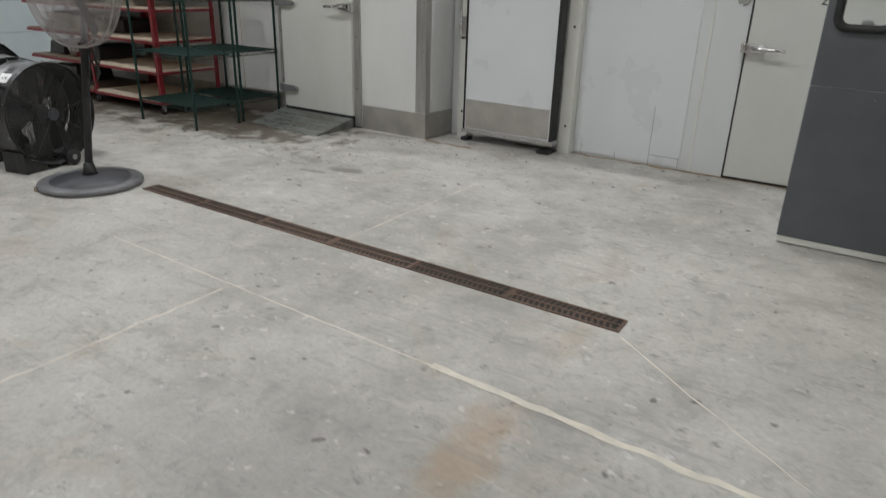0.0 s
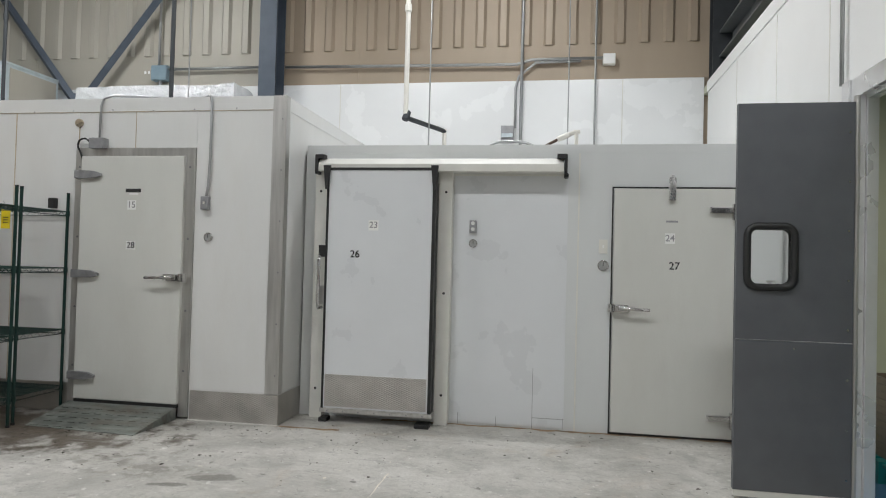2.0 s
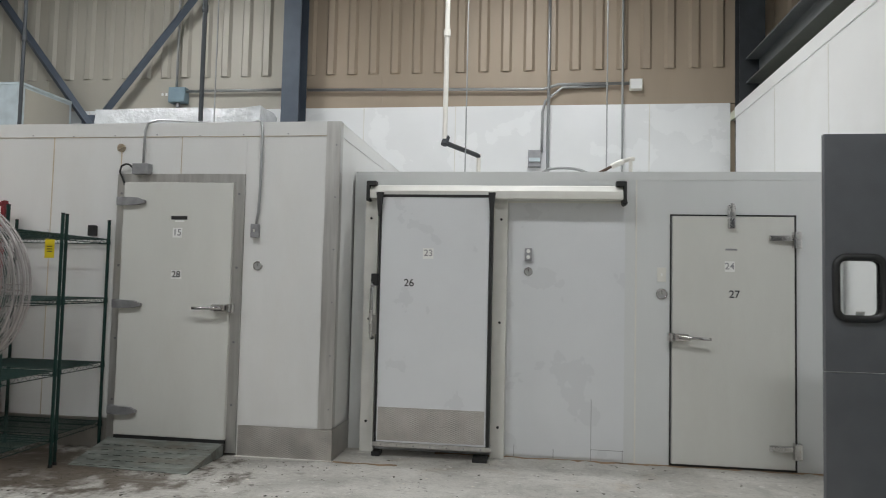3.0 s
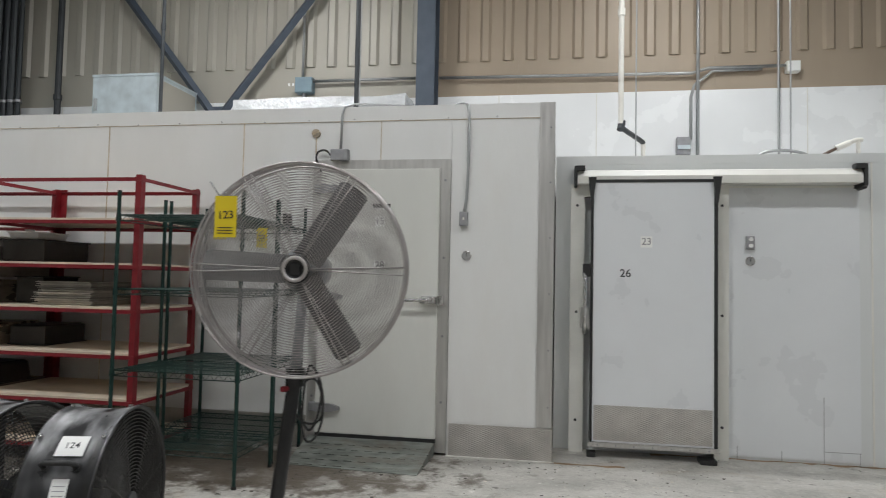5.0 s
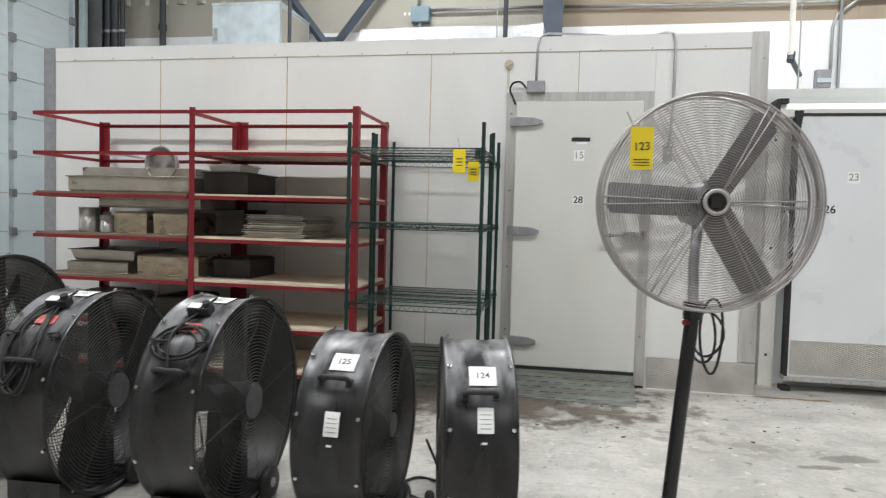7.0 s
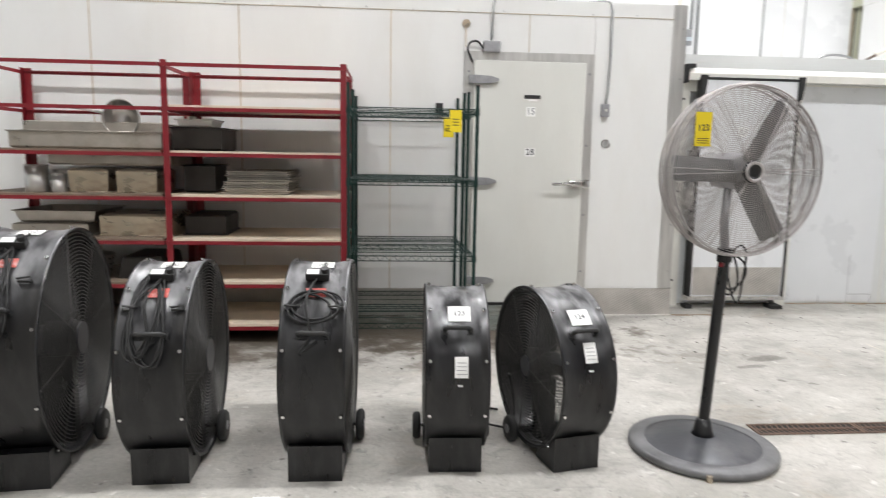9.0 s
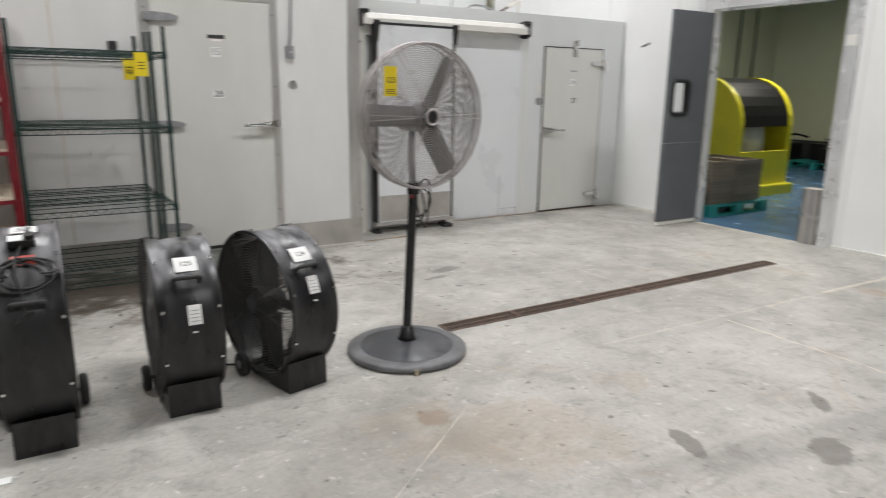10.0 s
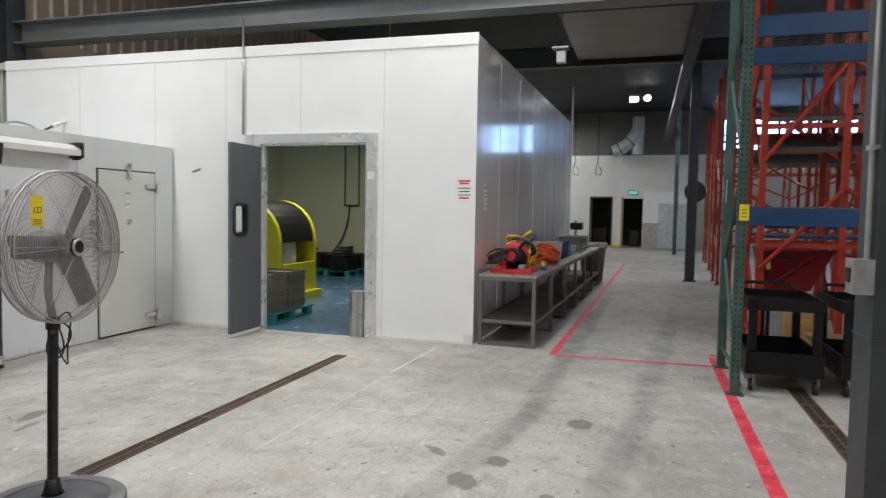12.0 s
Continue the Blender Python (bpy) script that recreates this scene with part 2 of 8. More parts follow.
def dust_and_sheen(m, color, amount, scale):
    """Settled dust on the faces that look up, with overhead sheen painted in."""
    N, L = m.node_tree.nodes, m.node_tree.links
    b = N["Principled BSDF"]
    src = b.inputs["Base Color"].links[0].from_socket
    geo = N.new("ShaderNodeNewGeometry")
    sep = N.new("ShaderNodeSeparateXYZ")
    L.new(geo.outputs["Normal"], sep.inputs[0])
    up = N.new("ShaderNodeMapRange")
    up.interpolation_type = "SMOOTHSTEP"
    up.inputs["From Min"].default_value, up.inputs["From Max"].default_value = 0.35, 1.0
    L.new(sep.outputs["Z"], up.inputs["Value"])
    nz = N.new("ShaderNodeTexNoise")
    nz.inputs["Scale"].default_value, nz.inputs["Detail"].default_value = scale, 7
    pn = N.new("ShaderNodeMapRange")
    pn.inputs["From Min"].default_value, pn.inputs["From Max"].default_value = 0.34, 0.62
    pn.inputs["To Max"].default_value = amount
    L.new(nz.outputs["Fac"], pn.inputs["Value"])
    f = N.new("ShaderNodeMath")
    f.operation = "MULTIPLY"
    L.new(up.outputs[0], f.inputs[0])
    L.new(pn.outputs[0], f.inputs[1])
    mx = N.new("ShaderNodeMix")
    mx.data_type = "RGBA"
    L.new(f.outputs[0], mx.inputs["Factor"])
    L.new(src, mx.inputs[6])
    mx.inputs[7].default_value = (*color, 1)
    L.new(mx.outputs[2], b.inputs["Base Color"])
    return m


dust_and_sheen(M_drumshell, (0.34, 0.34, 0.35), 0.75, 5.0)
M_wire = mat("guard_wire", (0.41, 0.385, 0.375), 0.4, 0.5, 0.15, 12, 0.02)
M_wire_black = mat("black_guard_wire", (0.075, 0.073, 0.07), 0.4, 0.3, 0.2, 12, 0.02)
M_blade = mat("fan_blade", (0.19, 0.187, 0.187), 0.5, 0.3, 0.12, 6, 0.05, stain=(0.2, 0.18, 0.17), stain_amt=0.4)
M_bladedark = mat("dark_fan_blade", (0.035, 0.035, 0.035), 0.5, 0.2, 0.2, 6, 0.05, stain=(0.12, 0.11, 0.10), stain_amt=0.4)
M_red = mat("red_painted_steel", (0.20, 0.009, 0.016), 0.42, 0.0, 0.12, 10, 0.05, stain=(0.16, 0.02, 0.02), stain_amt=0.4, stain_scale=6)
M_board = mat("cream_board", (0.68, 0.58, 0.46), 0.6, 0, 0.1, 7, 0.05, stain=(0.4, 0.32, 0.24), stain_amt=0.35, stain_scale=2)
M_green = mat("green_epoxy_wire", (0.007, 0.032, 0.026), 0.4, 0.2, 0.2, 14, 0.05)
M_steel = mat("stainless_steel", (0.52, 0.50, 0.48), 0.33, 0.9, 0.12, 5, 0.03, 70, stain=(0.32, 0.28, 0.24), stain_amt=0.35, stain_scale=2.5)
M_panmetal = mat("baking_pan_metal", (0.46, 0.43, 0.39), 0.34, 0.7, 0.15, 6, 0.05, stain=(0.24, 0.18, 0.12), stain_amt=0.5, stain_scale=4)
M_panbrown = mat("browned_pan_metal", (0.52, 0.45, 0.35), 0.3, 0.6, 0.2, 5, 0.05, stain=(0.2, 0.085, 0.03), stain_amt=0.8, stain_scale=4, stretch=(1, 1, 2.5))
M_sheetpan = mat("sheet_pan_metal", (0.50, 0.46, 0.41), 0.4, 0.55, 0.2, 6, 0.05, stain=(0.16, 0.1, 0.06), stain_amt=0.5, stain_scale=5, obvary=0.35)
M_boardbrown = mat("stained_brown_board", (0.20, 0.15, 0.11), 0.6, 0, 0.2, 7, 0.05, stain=(0.08, 0.06, 0.045), stain_amt=0.5, stain_scale=2)
# shade deep in the racks and far room is put into this colour
M_panshade = mat("shade_dark_pan_metal", (0.05, 0.045, 0.042), 0.4, 0.5, 0.2, 5, 0.05)
M_yellow = mat("yellow_card", (0.80, 0.62, 0.015), 0.6, 0, 0.04, 10, 0.02)
M_paper = mat("white_paper", (0.85, 0.85, 0.83), 0.6, 0, 0.03, 8, 0.02)
M_ink = mat("black_ink", (0.02, 0.02, 0.025), 0.6, 0, 0.1, 20, 0)
M_redink = mat("red_ink", (0.65, 0.05, 0.05), 0.6, 0, 0.05, 20, 0)
M_corr_l = mat("cream_metal_cladding", (0.44, 0.415, 0.355), 0.5, 0.1, 0.06, 1.5, 0.03, 40, stain=(0.4, 0.36, 0.28), stain_amt=0.3, stretch=(1, 1, 0.2))
M_corr_r = mat("tan_metal_cladding", (0.40, 0.325, 0.245), 0.5, 0.1, 0.06, 1.5, 0.03, 40, stain=(0.32, 0.25, 0.18), stain_amt=0.35, stretch=(1, 1, 0.2))
M_white_back = mat("white_wall_liner", (0.86, 0.87, 0.87), 0.25, 0, 0.02, 2, 0.02, 20)
M_bluesteel = mat("blue_grey_steel", (0.085, 0.105, 0.135), 0.5, 0.2, 0.12, 6, 0.05)
M_darksteel = mat("dark_steel", (0.045, 0.05, 0.055), 0.5, 0.2, 0.2, 6, 0.05)
M_roofdark = mat("dark_roof_deck", (0.024, 0.024, 0.025), 0.7, 0.1, 0.2, 1.2, 0.05)
M_pvc = mat("white_pipe", (0.76, 0.74, 0.68), 0.4, 0, 0.06, 8, 0.02)
M_conduit = mat("conduit", (0.42, 0.43, 0.43), 0.4, 0.75, 0.1, 10, 0.02)
M_boxblue = mat("blue_grey_box", (0.22, 0.31, 0.36), 0.45, 0.1, 0.08, 8, 0.03)
M_ghatch = mat("grey_swing_door", (0.105, 0.11, 0.12), 0.42, 0, 0.08, 6, 0.06, 120, stain=(0.2, 0.2, 0.2), stain_amt=0.15, stain_scale=2)
M_bluefloor = mat("blue_epoxy_floor", (0.10, 0.20, 0.34), 0.22, 0, 0.15, 2, 0.03, 20, stain=(0.3, 0.36, 0.4), stain_amt=0.4, stain_scale=1.5)
M_inner = mat("pale_green_liner", (0.55, 0.56, 0.43), 0.5, 0, 0.04, 2, 0.02)
M_polyyel = mat("yellow_polyethylene", (0.68, 0.62, 0.03), 0.4, 0, 0.06, 5, 0.03)
M_polyblk = mat("black_polyethylene", (0.008, 0.0083, 0.009), 0.45, 0, 0.15, 6, 0.05)
M_polyblk.node_tree.nodes["Principled BSDF"].inputs["Specular IOR Level"].default_value = 0.25
M_teal = mat("teal_plastic", (0.02, 0.25, 0.24), 0.45, 0, 0.1, 6, 0.05)
M_crate = mat("brown_grey_tray", (0.20, 0.165, 0.13), 0.5, 0, 0.15, 8, 0.05, obvary=0.2)
M_whitedrum = mat("white_drum_plastic", (0.75, 0.75, 0.72), 0.4, 0, 0.04, 6, 0.02)
M_tape = mat("red_floor_tape", (0.78, 0.05, 0.09), 0.5, 0, 0.12, 12, 0.05, stain=(0.85, 0.32, 0.34), stain_amt=0.8, stain_scale=9)
M_seal = mat("joint_sealant", (0.68, 0.63, 0.54), 0.7, 0, 0.12, 12, 0.1, stain=(0.45, 0.42, 0.37), stain_amt=0.6, stain_scale=5)
M_rust = mat("rusty_iron", (0.15, 0.10, 0.075), 0.65, 0.4, 0.3, 14, 0.2, stain=(0.24, 0.13, 0.08), stain_amt=0.6, stain_scale=8, obvary=0.3)
# near-black paints the shade inside drain slots and punched holes
M_depth = mat("painted_depth", (0.02, 0.018, 0.015), 0.8, 0, 0.2, 8, 0)
M_ramp = mat("worn_ramp_plate", (0.21, 0.225, 0.205), 0.5, 0.25, 0.45, 9, 0.15, stain=(0.12, 0.07, 0.045), stain_amt=0.85, stain_scale=4, stretch=(0.6, 1.6, 1))
M_orange = mat("orange_rack_steel", (0.38, 0.032, 0.012), 0.42, 0, 0.08, 8, 0.03, stain=(0.35, 0.06, 0.03), stain_amt=0.3)
M_blue = mat("blue_rack_steel", (0.009, 0.048, 0.135), 0.4, 0, 0.1, 6, 0.03, stain=(0.05, 0.1, 0.2), stain_amt=0.3)
M_greenrack = mat("green_rack_steel", (0.035, 0.085, 0.068), 0.42, 0, 0.1, 8, 0.04, stain=(0.2, 0.24, 0.22), stain_amt=0.4, stain_scale=3)
M_machred = mat("red_machine_enamel", (0.55, 0.025, 0.03), 0.3, 0, 0.06, 8, 0.03)
M_cordo = mat("orange_cord", (0.75, 0.11, 0.03), 0.45, 0, 0.08, 12, 0.02)
M_cordy = mat("yellow_strap", (0.85, 0.52, 0.02), 0.5, 0, 0.08, 12, 0.02)
M_cordb = mat("blue_plastic", (0.03, 0.06, 0.2), 0.45, 0, 0.08, 12, 0.02)
M_colgrey = mat("grey_column_paint", (0.13, 0.14, 0.145), 0.45, 0.1, 0.1, 5, 0.04, stain=(0.22, 0.22, 0.21), stain_amt=0.25)
M_ovhd = mat("overhead_door_panel", (0.70, 0.77, 0.79), 0.4, 0, 0.03, 3, 0.02)
M_soffit = mat("soffit_panel", (0.17, 0.145, 0.12), 0.34, 0.3, 0.15, 1.5, 0.03, stain=(0.2, 0.17, 0.14), stain_amt=0.5)
M_farwall = mat("grey_white_wall", (0.78, 0.78, 0.75), 0.5, 0, 0.04, 2, 0.02)
# the far room's dimness is put into this near-black wall colour
M_darkroom = mat("painted_dim_interior", (0.05, 0.045, 0.04), 0.8, 0, 0.2, 3, 0.02)
M_wood = mat("plain_wood", (0.45, 0.27, 0.11), 0.6, 0, 0.15, 5, 0.08, stretch=(1, 8, 8))
M_lit = mat("lamp_diffuser", (1.0, 0.97, 0.92), 0.5, emit=6.0, bump=0)
M_flood = mat("flood_lamp_lens", (1.0, 0.97, 0.92), 0.5, emit=12.0, bump=0)
M_sky = mat("window_daylight", (0.36, 0.60, 1.0), 0.6, emit=5.0, bump=0)
M_exit = mat("exit_sign_green", (0.10, 0.55, 0.5), 0.5, emit=0.6, bump=0)
M_wornrim = mat("worn_grey_rim", (0.165, 0.165, 0.17), 0.45, 0.2, 0.3, 9, 0.06, stain=(0.10, 0.10, 0.10), stain_amt=0.5, stain_scale=5)
M_dial = mat("grey_dial", (0.38, 0.38, 0.37), 0.4, 0.3, 0.1, 30, 0)
M_wrap = mat("plastic_wrap", (0.68, 0.70, 0.71), 0.18, 0.25, 0.12, 7, 0.9, 9)


def glossy_wall():
    """White glass-fibre liner with a wavy polished face."""
    m = mat("polished_white_liner", (0.80, 0.81, 0.84), 0.2, 0, 0.02, 2, 0.16, 9, stretch=(1, 1, 0.08), coat=0.7)
    b = m.node_tree.nodes["Principled BSDF"]
    b.inputs["IOR"].default_value = 1.6
    b.inputs["Coat Roughness"].default_value = 0.06
    return m


M_gloss = glossy_wall()


def glass(name, color=(0.95, 0.97, 0.97), rough=0.05):
    m = bpy.data.materials.new(name)
    m.use_nodes = True
    b = m.node_tree.nodes["Principled BSDF"]
    b.inputs["Base Color"].default_value = (*color, 1)
    b.inputs["Transmission Weight"].default_value = 1
    b.inputs["Roughness"].default_value = rough
    b.inputs["IOR"].default_value = 1.2
    return m


M_glass = glass("scratched_acrylic", (0.93, 0.94, 0.94), 0.12)

# ---- mesh helpers ----
WORLD_AT = {}


def box(bm, x0, y0, z0, x1, y1, z1, bevel=0.0):
    r = bmesh.ops.create_cube(bm, size=1, matrix=Matrix.Translation(((x0 + x1) / 2, (y0 + y1) / 2, (z0 + z1) / 2)) @ Matrix.Diagonal((abs(x1 - x0), abs(y1 - y0), abs(z1 - z0), 1)))
    if bevel:
        es = list({e for v in r["verts"] for e in v.link_edges})
        bmesh.ops.bevel(bm, geom=es, offset=bevel, segments=2, affect="EDGES", profile=0.7)
    return bm


def B(*a, **k):
    return box(bmesh.new(), *a, **k)


def rod(bm, p, q, r, seg=10, r2=None):
    p, q = Vector(p), Vector(q)
    d = q - p
    m = Matrix.Translation((p + q) / 2) @ d.to_track_quat("Z", "Y").to_matrix().to_4x4()
    bmesh.ops.create_cone(bm, cap_ends=True, segments=seg, radius1=r, radius2=r if r2 is None else r2, depth=d.length, matrix=m)
    return bm


def R(*a, **k):
    return rod(bmesh.new(), *a, **k)


def pipe(bm, pts, r, seg=8, closed=False):
    """A round tube along points."""
    pts = [Vector(p) for p in pts]
    n = len(pts)
    rings = []
    up = None
    for i, p in enumerate(pts):
        a = pts[(i - 1) % n] if (closed or i > 0) else p
        c = pts[(i + 1) % n] if (closed or i < n - 1) else p
        t = (c - a).normalized()
        if up is None:
            up = t.orthogonal().normalized()
        up = (up - t * up.dot(t))
        up = up.normalized() if up.length > 1e-6 else t.orthogonal().normalized()
        s = t.cross(up)
        rings.append([bm.verts.new(p + r * (math.cos(2 * math.pi * k / seg) * up + math.sin(2 * math.pi * k / seg) * s)) for k in range(seg)])
    for i in range(n if closed else n - 1):
        a, c = rings[i], rings[(i + 1) % n]
        for k in range(seg):
            f = bm.faces.new((a[k], a[(k + 1) % seg], c[(k + 1) % seg], c[k]))
            f.smooth = True
    if not closed:
        bm.faces.new(list(reversed(rings[0])))
        bm.faces.new(rings[-1])
    return bm


def smooth(pts, k=6):
    """More points along a rounded line through the given ones."""
    p = [Vector(q) for q in pts]
    p = [p[0] * 2 - p[1]] + p + [p[-1] * 2 - p[-2]]
    out = []
    for a, b2, c, d in zip(p, p[1:], p[2:], p[3:]):
        for i in range(k):
            t = i / k
            out.append(0.5 * ((2 * b2) + (c - a) * t + (2 * a - 5 * b2 + 4 * c - d) * t * t + (3 * b2 - a - 3 * c + d) * t ** 3))
    return out + [p[-2]]


def ring(bm, c, rad, r, axis="y", n=48, seg=6):
    c = Vector(c)
    pts = []
    for i in range(n):
        a = 2 * math.pi * i / n
        u, v = rad * math.cos(a), rad * math.sin(a)
        pts.append(c + Vector({"x": (0, u, v), "y": (u, 0, v), "z": (u, v, 0)}[axis]))
    return pipe(bm, pts, r, seg, closed=True)


def lathe(bm, prof, c=(0, 0, 0), axis="z", n=40):
    """A surface of revolution: (radius, height) along the axis."""
    c = Vector(c)
    rows = []
    for rad, h in prof:
        row = []
        for i in range(n):
            a = 2 * math.pi * i / n
            u, v = rad * math.cos(a), rad * math.sin(a)
            row.append(bm.verts.new(c + Vector({"z": (u, v, h), "y": (v, h, u), "x": (h, u, v)}[axis])))
        rows.append(row)
    for a, b2 in zip(rows, rows[1:]):
        for i in range(n):
            f = bm.faces.new((a[i], a[(i + 1) % n], b2[(i + 1) % n], b2[i]))
            f.smooth = True
    bmesh.ops.recalc_face_normals(bm, faces=bm.faces)
    return bm


def prism(bm, pts, z0, z1):
    """An upright prism over a flat outline in x and y."""
    lo = [bm.verts.new((x, y, z0)) for x, y in pts]
    hi = [bm.verts.new((x, y, z1)) for x, y in pts]
    n = len(pts)
    bm.faces.new(hi)
    bm.faces.new(list(reversed(lo)))
    for i in range(n):
        bm.faces.new((lo[i], lo[(i + 1) % n], hi[(i + 1) % n], hi[i]))
    bmesh.ops.recalc_face_normals(bm, faces=bm.faces)
    return bm


def mesh_of(bm, name, material):
    me = bpy.data.meshes.new(name)
    bm.normal_update()
    bm.to_mesh(me)
    bm.free()
    me.materials.append(material)
    return me


def thing(name, loc, label, category, rz=0.0, group="", world=True, kind=""):
    ob = new(name)
    ob.empty_display_size = 0.1
    ob.matrix_basis = pose(*loc, 0, 0, rz)
    if world:
        WORLD_AT[ob.name] = Vector(loc)
    return tagged(ob, label, category, group, kind)


def part(name, bm, material, parent, label=""):
    root = parent
    while root.parent:
        root = root.parent
    if root.name in WORLD_AT:
        bmesh.ops.translate(bm, verts=bm.verts, vec=-WORLD_AT[root.name])
    ob = new(name, mesh_of(bm, name, material))
    ob.parent = parent
    return tagged(ob, label)


def shared(name, me, parent, at, rz=0.0):
    """One more object on a mesh that is already made, as a part."""
    ob = new(name, me)
    ob.parent = parent
    root = parent
    while root.parent:
        root = root.parent
    off = WORLD_AT[root.name] if root.name in WORLD_AT else Vector()
    ob.matrix_basis = pose(*(Vector(at) - off), 0, 0, rz)
    return ob


def setting(name, bm, material, label="", category=""):
    return tagged(new(name, mesh_of(bm, name, material)), label, category, kind="structure")


def solid(name, bm, material, label, category, group=""):
    """A thing that is one mesh, with its origin at its base."""
    lo = [min(v.co[i] for v in bm.verts) for i in range(3)]
    hi = [max(v.co[i] for v in bm.verts) for i in range(3)]
    c = Vector(((lo[0] + hi[0]) / 2, (lo[1] + hi[1]) / 2, lo[2]))
    bmesh.ops.translate(bm, verts=bm.verts, vec=-c)
    ob = new(name, mesh_of(bm, name, material))
    ob.location = c
    return tagged(ob, label, category, group)


def lettering(text, size, m, material, parent):
    """Flat letters as a part; m places them: letters lie in x and y of m."""
    cu = bpy.data.curves.new("lettering", "FONT")
    cu.body, cu.size, cu.align_x, cu.align_y, cu.extrude = text, size, "CENTER", "CENTER", 0.0004
    cu.offset = size * 0.010
    tmp = bpy.data.objects.new("lettering", cu)
    me = bpy.data.meshes.new_from_object(tmp)
    bpy.data.objects.remove(tmp)
    me.transform(m)
    root = parent
    while root.parent:
        root = root.parent
    if root.name in WORLD_AT:
        me.transform(Matrix.Translation(-WORLD_AT[root.name]))
    me.materials.clear()
    me.materials.append(material)
    ob = new("lettering", me)
    ob.parent = parent
    return ob


def facing_front(x, y, z):
    """Letters upright on a face that looks along -y."""
    return pose(x, y, z, 90, 0, 0)


def facing_west(x, y, z):
    """Letters upright on a face that looks along -x."""
    return pose(x, y, z, 90, 0, -90)


# ---- the hall ----
XW, XE, YS, YN, ZC = -11.7, 27.0, -9.0, 9.2, 6.6
RX, RY0, RX1, RTOP = 0.598, 1.847, 8.7, 3.645      # the white room in the hall: front, side, end, height
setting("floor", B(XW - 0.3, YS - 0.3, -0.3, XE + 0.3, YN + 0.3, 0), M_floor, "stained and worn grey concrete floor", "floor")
setting("ceiling", B(XW - 0.3, YS - 0.3, ZC, XE + 0.3, YN + 0.3, ZC + 0.2), M_roofdark, "dark metal roof deck above the hall", "ceiling")
setting("wall_south", B(XW, YS - 0.2, 0, XE, YS, ZC), M_farwall, "plain pale hall wall behind the racks", "wall")
setting("wall_west", B(XW - 0.2, YS, 0, XW, YN + 0.2, ZC), M_corr_l, "cream metal hall wall beside the overhead door", "wall")


def cladding(name, x0, x1, material, label):
    """Trapezoid ribbed sheet above a flat band."""
    w = setting(name, B(x0, YN, 0, x1, YN + 0.2, ZC), material, label, "wall")
    x = x0 + 0.06
    me_rib = None
    while x < x1 - 0.2:
        if me_rib is None:
            bm = bmesh.new()
            h0, h1 = 4.235, ZC
            prof = [(0, 0), (0.035, -0.04), (0.115, -0.04), (0.15, 0)]
            lo = [bm.verts.new((a, b2, h0)) for a, b2 in prof]
            hi = [bm.verts.new((a, b2, h1)) for a, b2 in prof]
            for i in range(3):
                bm.faces.new((lo[i], lo[i + 1], hi[i + 1], hi[i]))
            bm.faces.new((lo[3], lo[2], lo[1], lo[0]))
            me_rib = mesh_of(bm, "rib", material)
        r = new("rib", me_rib)
        r.parent = w
        r.location = (x, YN - 0.001, 0)
        x += 0.30
    bm = B(x0, YN - 0.012, 3.77, x1, YN - 0.001, 4.235)
    part("flat_band", bm, material, w)
    return w


XC = -5.07
cladding("wall_north_west", XW, XC, M_corr_l, "cream ribbed metal cladding of the hall's end wall")
cladding("wall_north", XC, RX1 + 3, M_corr_r, "tan ribbed metal cladding of the hall's end wall")
setting("wall_north_east", B(RX1 + 3, YN, 0, XE, YN + 0.2, ZC), M_farwall, "plain hall wall", "wall")
liner = setting("wall_liner", B(XW + 0.4, YN - 0.03, 0, RX - 0.002, YN - 0.013, 3.77), M_white_back, "glossy white wall liner panels behind the cold rooms", "wall")
for x in (-10.6, -8.2, -6.9, -4.15, -2.9, -0.4):
    part("joint_strip", B(x, YN - 0.034, 0, x + 0.012, YN - 0.03, 3.765), M_trim, liner)
for x, z0, z1, mm in ((-3.92, 3.78, 4.225, M_corr_r), (-1.45, 3.78, 4.225, M_corr_r), (-8.9, 3.78, 4.225, M_corr_l)):
    setting("trim", B(x, YN - 0.02, z0, x + 0.02, YN - 0.013, z1), mm, "sheet joint on the cladding", "trim")

# steel frame of the hall


def i_column(name, x, y, z0, z1, w, d, material, label):
    t = thing(name, (x, y, z0), label, "column")
    part("flange", B(x - w / 2, y - d / 2, z0, x + w / 2, y - d / 2 + 0.014, z1), material, t)
    part("flange", B(x - w / 2, y + d / 2 - 0.014, z0, x + w / 2, y + d / 2, z1), material, t)
    part("web", B(x - 0.006, y - d / 2 + 0.014, z0, x + 0.006, y + d / 2 - 0.014, z1), material, t)
    part("base_plate", B(x - w / 2 - 0.05, y - d / 2 - 0.05, z0, x + w / 2 + 0.05, y + d / 2 + 0.05, z0 + 0.02), material, t)
    return t


i_column("steel_column", -5.068, 8.97, 0, ZC, 0.24, 0.3, M_bluesteel, "blue-grey painted steel column against the cladding")
i_column("steel_column", 0.80, 9.07, 0, ZC, 0.3, 0.2, M_darksteel, "dark steel column in the corner behind the cold room")
i_column("steel_column", -11.46, 8.92, 0, ZC, 0.24, 0.3, M_colgrey, "grey steel corner column of the hall")
for x1 in (-9.98, -6.08):
    solid("wind_brace", R((-8.027, 9, 3.479), (-8.027 + (1 if x1 > -8 else -1) * 2.42, 9, 6.5), 0.06, 4), M_bluesteel, "blue-grey diagonal steel brace before the cladding", "brace", "braces")
solid("gusset_plate", B(-8.192, 9, 2.7, -7.863, 9.05, 3.672), M_bluesteel, "steel gusset where the braces meet", "brace")
bm = B(0.72, RY0 - 5.5, 3.95, 1.04, 8.95, 3.97)
